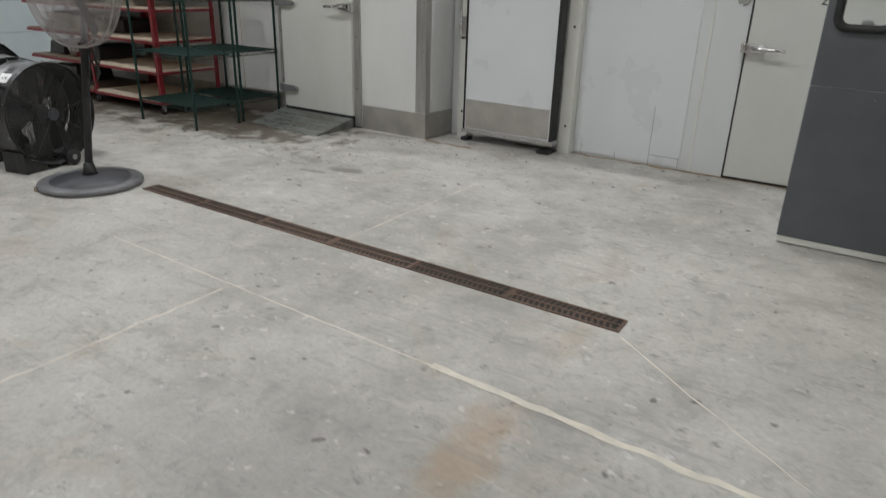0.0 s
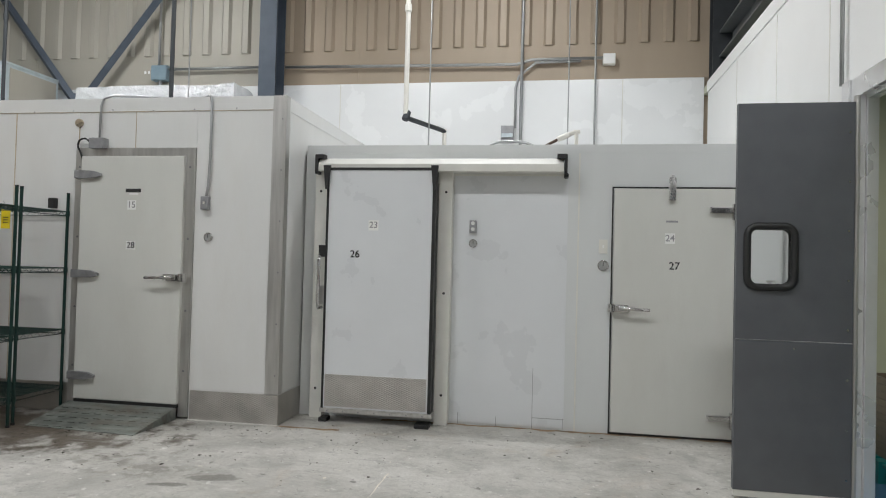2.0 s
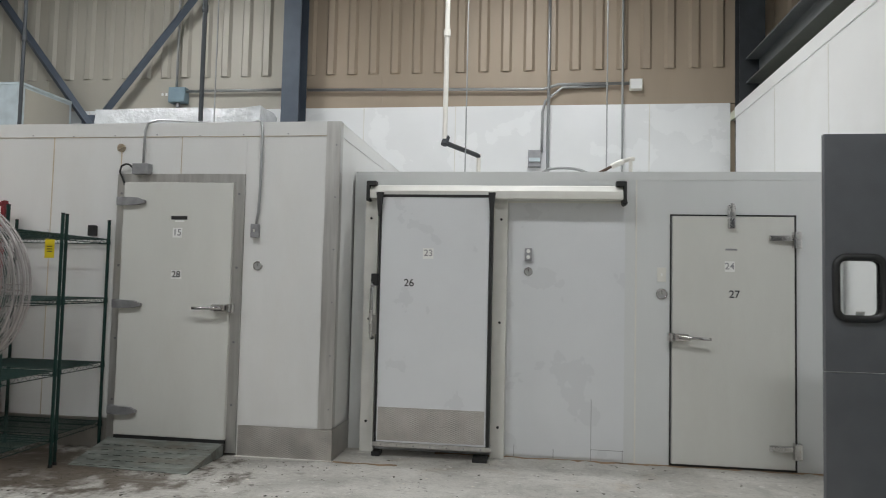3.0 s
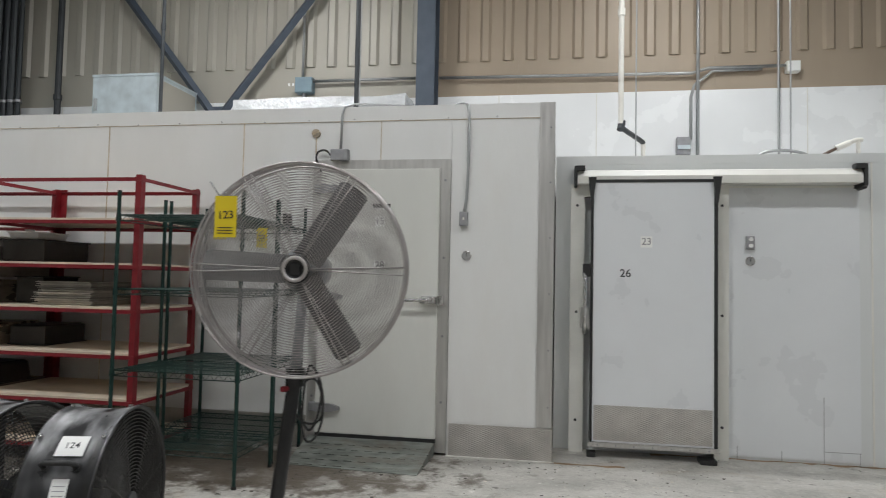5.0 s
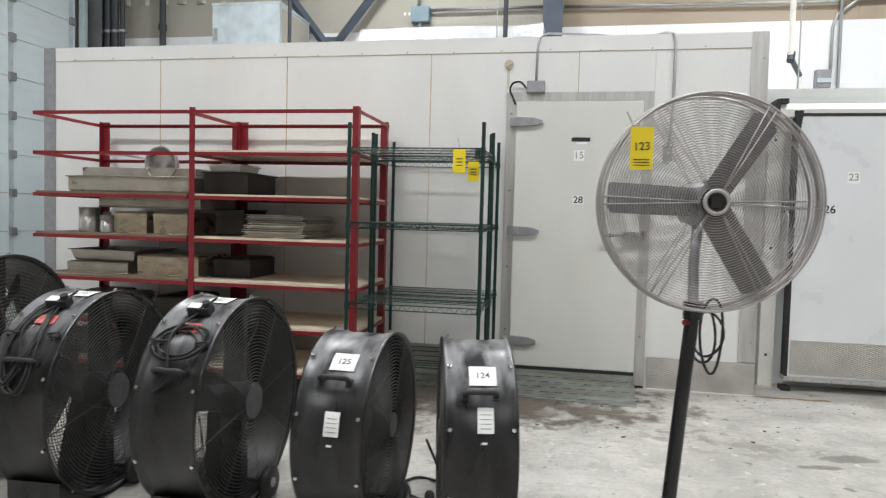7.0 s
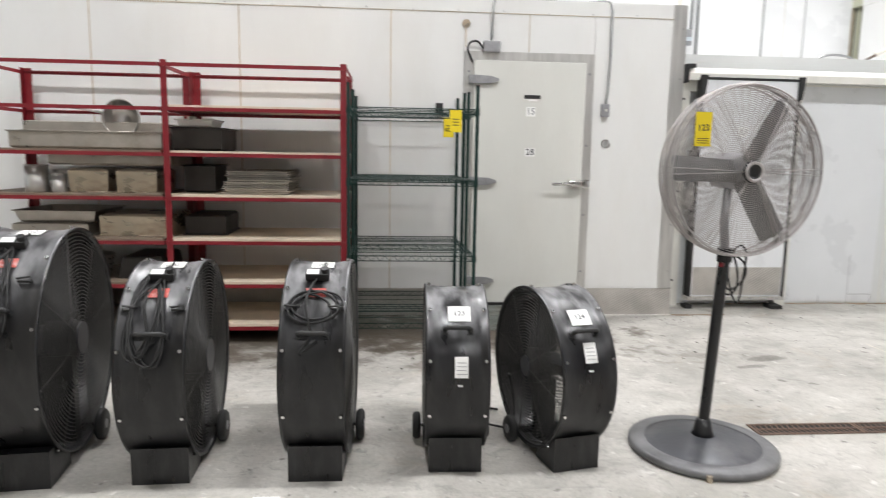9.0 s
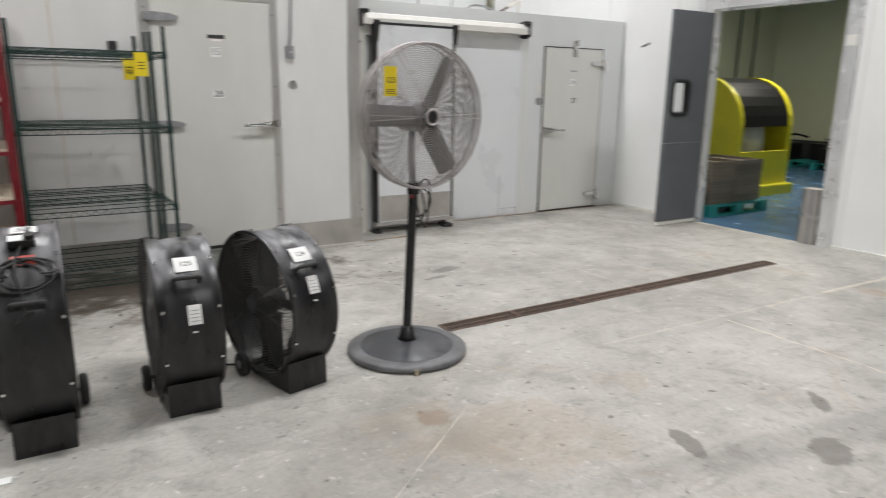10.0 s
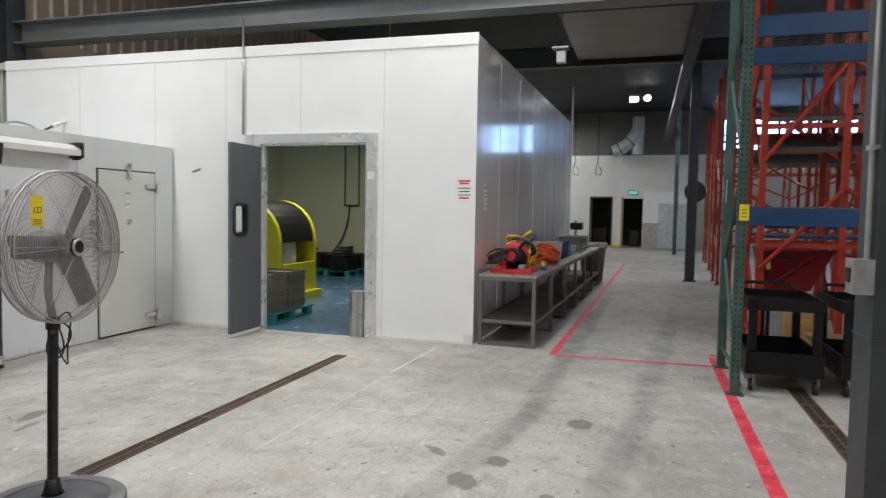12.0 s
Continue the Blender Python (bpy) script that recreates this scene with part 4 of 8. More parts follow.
def drain(x0, n, L, y0, W, label):
    d = setting("floor_drain", B(x0, y0, -0.02, x0 + n * L, y0 + W, 0.001), M_depth, label, "drain")
    me = grate_mesh(L, W, M_rust)
    for i in range(n):
        g = new("grate", me)
        g.parent = d
        g.location = (x0 + i * L, y0, 0.0005)


drain(-4.0, 6, 0.586, 2.965, 0.132, "narrow floor drain with rusty slotted grates")
drain(-3.2, 5, 0.588, -1.515, 0.15, "narrow floor drain with rusty slotted grates")

# ---- large cold room with the hinged door ----
AX0, AX1, AY, AY1, AZ = -9.44, -3.39, 5.585, 9.14, 2.695
ca = thing("cold_room", (-6.4, 7.5, 0), "large off-white insulated walk-in cold room with a hinged door", "cold room")
xs = [AX0, -8.3, -7.13, -5.286, -4.169, AX1]
for a, b2 in zip(xs[:-1], xs[1:]):
    z0 = 0 if a != xs[3] else 2.26
    part("wall_panel", B(a + 0.001, AY, z0, b2 - 0.001, AY + 0.1, AZ - 0.02), M_panel, ca)
part("side_wall", B(AX1 - 0.1, AY + 0.101, 0, AX1, AY1, AZ - 0.02), M_panel, ca)
part("side_wall", B(AX0, AY + 0.101, 0, AX0 + 0.1, AY1, AZ - 0.02), M_panel, ca)
part("back_wall", B(AX0 + 0.101, AY1 - 0.1, 0, AX1 - 0.101, AY1, AZ - 0.02), M_panel, ca)
part("roof", B(AX0, AY, AZ - 0.02, AX1, AY1, AZ), M_panel, ca)
part("top_strip", B(AX0 - 0.004, AY - 0.005, AZ - 0.115, AX1 + 0.004, AY - 0.001, AZ), M_panel, ca)
part("top_strip", B(AX1 + 0.001, AY, AZ - 0.115, AX1 + 0.005, AY1, AZ), M_panel, ca)
part("corner_trim", B(AX1 - 0.105, AY - 0.012, 0.25, AX1 + 0.006, AY - 0.0055, AZ - 0.001), M_alu, ca, "dull aluminium corner angle")
part("corner_trim", B(AX1 + 0.0055, AY - 0.012, 0.25, AX1 + 0.012, AY + 0.06, AZ - 0.001), M_alu, ca, "dull aluminium corner angle")
part("corner_trim", B(AX0 - 0.012, AY - 0.012, 0, AX0 + 0.1, AY - 0.0055, AZ - 0.001), M_greymetal, ca, "dark grey corner angle")
part("kick_plate", B(-4.15, AY - 0.016, 0.005, AX1 + 0.012, AY - 0.012 + 0.0005, 0.245), M_diamond, ca, "diamond tread kick plate")
part("kick_plate", B(AX1 + 0.0125, AY - 0.016, 0.005, AX1 + 0.0165, 6.06, 0.245), M_diamond, ca, "diamond tread kick plate")
part("kick_plate", B(AX0 + 0.11, AY - 0.016, 0.005, -5.29, AY - 0.0115, 0.245), M_diamond, ca, "diamond tread kick plate")
part("floor_bead", B(-4.17, AY - 0.03, 0, AX1 + 0.03, AY - 0.0165, 0.006), M_trim, ca)
M_yellowed = mat("yellowed_sealant", (0.52, 0.43, 0.31), 0.7, 0, 0.3, 8, 0.05, stain=(0.70, 0.68, 0.62), stain_amt=0.8, stain_scale=3, stretch=(1, 1, 0.4))
for x in (-8.3, -7.13, -5.9):
    part("joint_strip", B(x - 0.004, AY - 0.003, 0, x + 0.004, AY, AZ - 0.12), M_yellowed, ca, "yellowed panel joint")
part("joint_strip", B(AX0 + 0.1, AY - 0.0065, AZ - 0.119, AX1 - 0.106, AY - 0.001, AZ - 0.1145), M_yellowed, ca, "yellowed panel joint")
part("joint_strip", B(-4.74, AY - 0.003, 2.27, -4.734, AY, AZ - 0.12), M_yellowed, ca, "yellowed panel joint")
part("rust_run", B(-5.279, AY - 0.0025, 2.3, -5.271, AY, 2.45), M_yellowed, ca, "thin rusty run below the cap")
for k in range(16):
    part("rivet", R((AX0 + 0.3 + 0.38 * k, AY - 0.009, AZ - 0.11 + 0.005 * (k % 3)), (AX0 + 0.3 + 0.38 * k, AY - 0.005, AZ - 0.11 + 0.005 * (k % 3)), 0.006, 6), M_greymetal, ca)
for k in range(6):
    part("rivet", R((AX1 - 0.02, AY - 0.016, 0.4 + 0.42 * k), (AX1 - 0.02, AY - 0.012, 0.4 + 0.42 * k), 0.007, 6), M_greymetal, ca)
# door surround
for a in ((-5.285, 0.02, -5.205, 2.265), (-4.255, 0.02, -4.17, 2.265), (-5.205, 2.195, -4.255, 2.265)):
    part("door_surround", B(a[0], AY - 0.02, a[1], a[2], AY + 0.08, a[3]), M_alu, ca, "aluminium door surround")
d28 = part("door", B(-5.205, AY - 0.055, 0.125, -4.248, AY + 0.05, 2.19, bevel=0.012), M_door, ca, "grey-white insulated hinged door, closed")
part("sweep", B(-5.2, AY - 0.05, 0.095, -4.25, AY + 0.03, 0.125), M_black, d28)
for z in (2.03, 1.185, 0.325):
    bm = B(-5.25, AY - 0.085, z - 0.035, -5.20, AY - 0.02, z + 0.035, bevel=0.01)
    bm2 = bmesh.new()
    prism(bm2, [(-5.2, -0.035), (-5.06, -0.03), (-5.0, -0.012), (-5.0, 0.008), (-5.06, 0.028), (-5.2, 0.035)], 0, 0.032)
    bmesh.ops.transform(bm2, matrix=Matrix.Translation((0, AY - 0.058, z)) @ Matrix.Rotation(radians(90), 4, "X"), verts=bm2.verts)
    me_t = bpy.data.meshes.new("t")
    bm2.to_mesh(me_t)
    bm2.free()
    bm.from_mesh(me_t)
    part("hinge", bm, M_greymetal, d28, "grey cast strap hinge")


def latch(parent, x, y, z, s):
    """A cold-room latch: keeper on the frame, body on the door and a lever."""
    bm = B(x - 0.02, y - 0.05, z - 0.035, x + 0.03, y, z + 0.035, bevel=0.008)
    rod(bm, (x + 0.005, y - 0.06, z - 0.03), (x + 0.005, y - 0.06, z + 0.03), 0.012, 10)
    part("keeper", bm, M_chrome, parent, "chrome keeper")
    a, b2 = sorted((x - s * 0.03, x - s * 0.15))
    part("latch_body", B(a, y - 0.06, z - 0.028, b2, y, z + 0.028, bevel=0.012), M_chrome, parent, "chrome latch body")
    bm = bmesh.new()
    pipe(bm, [(x - s * 0.06, y - 0.07, z + 0.005), (x - s * 0.14, y - 0.085, z), (x - s * 0.22, y - 0.08, z - 0.004), (x - s * 0.3, y - 0.075, z - 0.006)], 0.013, 8)
    part("lever", bm, M_chrome, parent, "chrome latch lever")


latch(d28, -4.225, AY - 0.055, 1.175, 1)
part("name_plate", B(-4.775, AY - 0.058, 1.882, -4.635, AY - 0.055, 1.912), M_black, d28, "black maker plate")
part("print_bar", B(-4.74, AY - 0.058, 1.862, -4.66, AY - 0.055, 1.877), M_paper, d28)
part("number_card", B(-4.755, AY - 0.058, 1.735, -4.675, AY - 0.055, 1.815), M_paper, d28)
lettering("15", 0.075, facing_front(-4.716, AY - 0.059, 1.775), M_greymetal, d28)
part("number_card", B(-4.755, AY - 0.058, 1.40, -4.668, AY - 0.055, 1.468), M_paper, d28)
lettering("28", 0.075, facing_front(-4.711, AY - 0.059, 1.434), M_ink, d28)
for z in (0.4, 0.9, 1.5, 2.1):
    for x in (-5.245, -4.212):
        part("screw", R((x, AY - 0.024, z), (x, AY - 0.02, z), 0.01, 8), M_greymetal, ca)
# gauge, switch, conduits on the front


def gauge(parent, x, y, z, r):
    part("gauge_bezel", lathe(bmesh.new(), [(0.0, 0), (r, 0), (r, -0.012), (r * 0.82, -0.018), (r * 0.8, -0.012), (0.0, -0.011)], (x, y, z), "y", 28), M_chrome, parent, "chrome thermometer bezel")
    part("gauge_face", lathe(bmesh.new(), [(0, -0.0125), (r * 0.79, -0.0125)], (x, y, z), "y", 28), M_dial, parent, "pale thermometer dial")
    part("needle", B(x - 0.002, y - 0.0135, z - r * 0.1, x + 0.003, y - 0.0128, z + r * 0.65), M_ink, parent)


gauge(ca, -4.038, AY - 0.001, 1.518, 0.038)
sw = part("switch_box", B(-4.095, AY - 0.05, 1.745, -4.03, AY - 0.001, 1.855, bevel=0.008), M_greymetal, ca, "grey metal switch box")
part("toggle", B(-4.068, AY - 0.06, 1.79, -4.055, AY - 0.05, 1.81), M_trim, sw)
part("conduit", pipe(bmesh.new(), [(-4.06, AY - 0.02, 1.855), (-4.045, AY - 0.02, 1.95), (-4.035, AY - 0.02, 2.2), (-4.035, AY - 0.02, 2.62), (-4.05, AY - 0.01, 2.69), (-4.1, AY + 0.05, 2.72), (-4.4, AY + 0.3, 2.71), (-4.6, AY + 0.6, 2.70)], 0.011), M_conduit, ca)
hb = part("heater_box", B(-5.13, AY - 0.075, 2.255, -4.99, AY - 0.001, 2.345, bevel=0.008), M_greymetal, ca, "grey junction box over the door")
part("conduit", pipe(bmesh.new(), [(-5.06, AY - 0.03, 2.345), (-5.055, AY - 0.03, 2.62), (-5.04, AY - 0.02, 2.69), (-4.98, AY + 0.02, 2.725), (-4.6, AY + 0.08, 2.72), (-4.2, AY + 0.2, 2.70)], 0.010), M_conduit, ca)
part("cable", pipe(bmesh.new(), smooth([(-5.13, AY - 0.03, 2.29), (-5.18, AY - 0.04, 2.34), (-5.24, AY - 0.04, 2.33), (-5.26, AY - 0.035, 2.28), (-5.24, AY - 0.03, 2.23), (-5.215, AY - 0.03, 2.17)]), 0.008), M_black, ca)
part("plug_cap", R((-5.275, AY - 0.02, 2.485), (-5.275, AY, 2.485), 0.035, 16), M_panbrown, ca, "rusty round cap")
# sheet-metal ramp before the door
bm = bmesh.new()
v = [bm.verts.new(p) for p in ((-5.24, 5.06, 0.004), (-4.27, 5.0, 0.004), (-4.255, 5.545, 0.10), (-5.25, 5.545, 0.10), (-5.24, 5.06, 0.0), (-4.27, 5.0, 0.0), (-4.255, 5.545, 0.0), (-5.25, 5.545, 0.0))]
for f in ((0, 1, 2, 3), (0, 4, 5, 1), (1, 5, 6, 2), (2, 6, 7, 3), (3, 7, 4, 0), (4, 7, 6, 5)):
    bm.faces.new([v[i] for i in f])
bmesh.ops.recalc_face_normals(bm, faces=bm.faces)
for q in range(5):
    for x in range(9):
        y = 5.06 + 0.085 * q
        u = -5.2 + 0.105 * x + 0.05 * (q % 2)
        z = 0.004 + (y - 5.04) * 0.19
        box(bm, u, y, z + 0.001, u + 0.06, y + 0.012, z + 0.006)
solid("door_ramp", bm, M_ramp, "worn grey metal ramp with rust before the cold room door", "ramp")

# ---- smaller cold room with the sliding door ----
BX0, BX1, BY, BY1, BZ = AX1 + 0.02, RX - 0.02, 6.05, 9.14, 2.365
cb2 = thing("cold_room", (-1.4, 7.8, 0), "low grey-white insulated cold room with a sliding and a hinged door", "cold room")
part("wall_panel", B(BX0, BY, 0, -1.005, BY + 0.1, BZ - 0.02), M_panel_b, cb2)
part("wall_panel", B(-1.0, BY, 0, BX1, BY + 0.1, BZ - 0.02), M_panel_b, cb2)
part("roof", B(BX0, BY, BZ - 0.02, BX1, BY1, BZ), M_panel_b, cb2)
part("back_wall", B(BX0, BY1 - 0.1, 0, BX1, BY1, BZ - 0.02), M_panel_b, cb2)
part("top_strip", B(BX0, BY - 0.004, BZ - 0.07, BX1, BY - 0.001, BZ), M_panel_b, cb2)
part("casing", B(BX0 + 0.0, BY - 0.02, 0.0, -3.25, BY - 0.001, BZ - 0.072), M_panel_b, cb2)
part("casing", B(-3.25, BY - 0.10, 0.0, -3.14, BY - 0.001, 2.12), M_trim, cb2, "cream door casing")
part("casing", B(-2.16, BY - 0.10, 0.0, -2.05, BY - 0.001, 2.12), M_trim, cb2, "cream door casing")
part("casing", B(-3.14, BY - 0.10, 2.02, -2.16, BY - 0.001, 2.12), M_trim, cb2, "cream door casing")
part("fixed_panel", B(-2.04, BY - 0.008, 0.02, -1.09, BY - 0.001, 2.10), M_slide, cb2, "smooth pale fixed panel")
part("seam_strip", B(-2.055, BY - 0.014, 2.1, -1.08, BY - 0.002, 2.115), M_trim, cb2)
part("seam_strip", B(-1.008, BY - 0.006, 0, -0.996, BY - 0.001, BZ - 0.072), M_trim, cb2)
for x, z0 in ((-1.97, 0.1), (-1.65, 0.08), (-1.35, 0.5), (-1.1, 0.1)):
    part("seam_strip", B(x, BY - 0.0095, 0.0, x + 0.004, BY - 0.008, z0), M_greymetal, cb2)
part("seam_strip", B(-1.35, BY - 0.0095, 0.09, -1.09, BY - 0.008, 0.094), M_greymetal, cb2)
for z in (0.25, 1.1, 1.95):
    for x in (-2.10, -3.2):
        part("screw", R((x, BY - 0.106, z), (x, BY - 0.10, z), 0.011, 8), M_black, cb2)
# sliding door, its track and rollers
SD0, SD1, SY = -3.095, -2.17, 5.805
sl = part("sliding_door", B(SD0 + 0.018, SY, 0.12, SD1 - 0.018, SY + 0.10, 2.115, bevel=0.006), M_slide, cb2, "smooth white sliding door, closed")
for a in ((SD0, 0.10, SD0 + 0.017, 2.135), (SD1 - 0.017, 0.10, SD1 + 0.008, 2.135), (SD0 + 0.017, 2.112, SD1 - 0.017, 2.135)):
    part("gasket", B(a[0], SY - 0.004, a[1], a[2], SY + 0.11, a[3]), M_black, sl, "black edge gasket")
part("kick_plate", B(SD0 + 0.03, SY - 0.005, 0.135, SD1 - 0.03, SY - 0.0005, 0.40), M_diamond, sl, "diamond tread kick plate")
part("bottom_rail", B(SD0 - 0.01, SY - 0.012, 0.085, SD1 + 0.02, SY + 0.1, 0.118), M_alu, sl, "aluminium bottom rail")
for k in range(7):
    part("screw", R((SD0 + 0.06 + 0.135 * k, SY - 0.016, 0.1), (SD0 + 0.06 + 0.135 * k, SY - 0.012, 0.1), 0.007, 6), M_greymetal, sl)
part("floor_guide", B(SD1 - 0.12, SY - 0.03, 0, SD1 + 0.0, SY + 0.11, 0.035, bevel=0.008), M_black, cb2, "black floor guide")
part("floor_guide", B(SD0 - 0.02, SY + 0.0, 0, SD0 + 0.05, SY + 0.11, 0.035, bevel=0.008), M_black, cb2, "black floor guide")
part("number_card", B(-2.725, SY - 0.003, 1.61, -2.64, SY - 0.0005, 1.695), M_paper, sl)
lettering("23", 0.075, facing_front(-2.681, SY - 0.004, 1.654), M_greymetal, sl)
lettering("26", 0.085, facing_front(-2.836, SY - 0.002, 1.408), M_ink, sl)
prof = [(0.0, 0.0), (0.0, 0.06), (0.035, 0.105), (0.10, 0.12), (0.14, 0.12), (0.14, 0.0)]
bm = bmesh.new()
va = [[bm.verts.new((x, BY - 0.185 + a, 2.115 + b2)) for a, b2 in prof] for x in (-3.2, -1.13)]
n = len(prof)
for i in range(n):
    bm.faces.new((va[0][i], va[0][(i + 1) % n], va[1][(i + 1) % n], va[1][i]))
bm.faces.new(va[0])
bm.faces.new(va[1])
bmesh.ops.recalc_face_normals(bm, faces=bm.faces)
tr = part("track_cover", bm, M_trim, cb2, "cream rounded sliding-door track cover")
for x, s in ((-3.215, 1), (-1.115, -1)):
    part("end_bracket", B(x - 0.012, BY - 0.2, 2.09, x + 0.012, BY - 0.001, 2.255, bevel=0.006), M_black, tr, "black end bracket")
    part("end_bracket", B(min(x, x + s * 0.07), BY - 0.203, 2.22, max(x, x + s * 0.07), BY - 0.125, 2.255), M_black, tr)
part("bumper", R((-1.11, BY - 0.15, 2.09), (-1.11, BY - 0.05, 2.09), 0.02, 10), M_black, tr)
for x in (SD0 + 0.005, SD1 - 0.0):
    bm2 = bmesh.new()
    prism(bm2, [(x - 0.03, 0.2), (x + 0.03, 0.2), (x + 0.012, 0.06), (x + 0.004, 0.0), (x - 0.010, 0.0), (x - 0.016, 0.06)], 0, 0.03)
    bmesh.ops.transform(bm2, matrix=Matrix.Translation((0, SY - 0.008, 1.95)) @ Matrix.Rotation(radians(90), 4, "X"), verts=bm2.verts)
    part("roller_hanger", bm2, M_black, sl, "black roller hanger")
part("pull_handle", pipe(bmesh.new(), [(SD0 - 0.045, SY + 0.06, 1.40), (SD0 - 0.045, SY - 0.01, 1.40), (SD0 - 0.045, SY - 0.03, 1.35), (SD0 - 0.045, SY - 0.03, 1.0), (SD0 - 0.045, SY - 0.01, 0.95), (SD0 - 0.045, SY + 0.06, 0.95)], 0.014), M_chrome, sl, "chrome pull handle")
part("handle_bracket", B(SD0 - 0.06, SY + 0.0, 1.38, SD0 - 0.004, SY + 0.07, 1.48, bevel=0.006), M_black, sl)
part("lock_body", B(SD0 - 0.075, SY + 0.02, 0.98, SD0 - 0.004, SY + 0.1, 1.14, bevel=0.006), M_alu, sl)
sb = part("switch_box", B(-1.905, BY - 0.04, 1.615, -1.845, BY - 0.008, 1.72, bevel=0.005), M_greymetal, cb2, "grey switch box")
part("lens", R((-1.875, BY - 0.045, 1.695), (-1.875, BY - 0.04, 1.695), 0.016, 12), M_paper, sb)
part("lens", R((-1.875, BY - 0.045, 1.645), (-1.875, BY - 0.04, 1.645), 0.016, 12), M_paper, sb)
gauge(cb2, -1.873, BY - 0.008, 1.526, 0.036)
gauge(cb2, -0.798, BY - 0.001, 1.366, 0.045)
sb = part("switch_plate", B(-0.835, BY - 0.012, 1.465, -0.765, BY - 0.001, 1.58, bevel=0.003), M_trim, cb2, "cream switch plate")
part("toggle", B(-0.806, BY - 0.02, 1.51, -0.794, BY - 0.012, 1.535), M_paper, sb)
# hinged door
d27 = part("door", B(-0.718, BY - 0.022, 0.02, 0.213, BY - 0.0015, 2.0, bevel=0.006), M_door, cb2, "grey-white flush hinged door, closed")
for a in ((-0.735, 0.0, -0.724, 2.015), (0.219, 0.0, 0.23, 2.015), (-0.724, 2.004, 0.219, 2.015), (-0.724, 0.0, 0.219, 0.018)):
    part("door_gap", B(a[0], BY - 0.012, a[1], a[2], BY - 0.001, a[3]), M_black, cb2, "dark door gasket")
latch(d27, -0.735, BY - 0.02, 1.025, -1)
part("closer", B(-0.295, BY - 0.06, 1.9, -0.24, BY - 0.021, 2.09, bevel=0.01), M_chrome, d27, "chrome door closer")
part("closer_hook", R((-0.268, BY - 0.07, 2.03), (-0.268, BY - 0.07, 2.1), 0.014, 10), M_chrome, d27)
for z in (1.825, 0.18):
    bm = B(0.19, BY - 0.075, z - 0.075, 0.25, BY - 0.02, z + 0.055, bevel=0.012)
    box(bm, 0.02, BY - 0.06, z - 0.02, 0.19, BY - 0.022, z + 0.028, bevel=0.008)
    part("hinge", bm, M_chrome, d27, "chrome strap hinge")
part("name_plate", B(-0.31, BY - 0.025, 1.727, -0.22, BY - 0.022, 1.742), M_greymetal, d27)
part("number_card", B(-0.315, BY - 0.025, 1.555, -0.24, BY - 0.022, 1.64), M_paper, d27)
lettering("24", 0.075, facing_front(-0.278, BY - 0.026, 1.598), M_greymetal, d27)
lettering("27", 0.085, facing_front(-0.241, BY - 0.024, 1.375), M_ink, d27)
# loose fittings on its roof
solid("loose_cable", pipe(bmesh.new(), smooth([(-1.78, 6.2, BZ + 0.012), (-1.70, 6.2, BZ + 0.05), (-1.58, 6.21, BZ + 0.06), (-1.46, 6.21, BZ + 0.045), (-1.36, 6.22, BZ + 0.012), (-1.2, 6.3, BZ + 0.012)]), 0.012, 8), M_conduit, "grey cable lying arched on the cold room roof", "cable")
fi = thing("pipe_fitting", (-1.15, 6.2, BZ), "loose pale pipe fitting propped on the cold room roof", "pipe")
part("stem", R((-1.30, 6.2, BZ + 0.012), (-1.16, 6.2, BZ + 0.085), 0.012, 8), M_rust, fi)
part("sleeve", R((-1.19, 6.2, BZ + 0.07), (-1.09, 6.2, BZ + 0.115), 0.024, 12), M_pvc, fi)
part("elbow", pipe(bmesh.new(), [(-1.09, 6.2, BZ + 0.115), (-1.04, 6.2, BZ + 0.135), (-1.0, 6.2, BZ + 0.135)], 0.018, 8), M_pvc, fi)
part("leg", R((-1.03, 6.2, BZ), (-1.03, 6.2, BZ + 0.13), 0.016, 8), M_pvc, fi)

# ---- drum fans ----


def guard(bm, rad, x, n_rings, r_in, wire, n_spoke, dome=0.03, axis="x", seg_n=44):
    """Concentric guard rings and spokes about the axis."""
    s = 1 if dome >= 0 else -1
    for i in range(n_rings):
        q = r_in + (rad - r_in) * (i + 0.5) / n_rings
        off = dome * (1 - (q / rad) ** 2)
        ring(bm, (x + off, 0, 0) if axis == "x" else (0, x + off, 0), q, wire, axis, n=max(18, int(seg_n * (0.4 + 0.6 * q / rad))), seg=4)
    for k in range(n_spoke):
        a = 2 * math.pi * k / n_spoke + 0.2
        c, sn = math.cos(a), math.sin(a)
        pts = []
        for q in (r_in * 0.6, rad * 0.5, rad * 0.85, rad):
            off = dome * (1 - (q / rad) ** 2) - s * 0.003
            pts.append((x + off, q * c, q * sn) if axis == "x" else (q * c, x + off, q * sn))
        pipe(bm, pts, wire * 1.5, 4)
    return bm


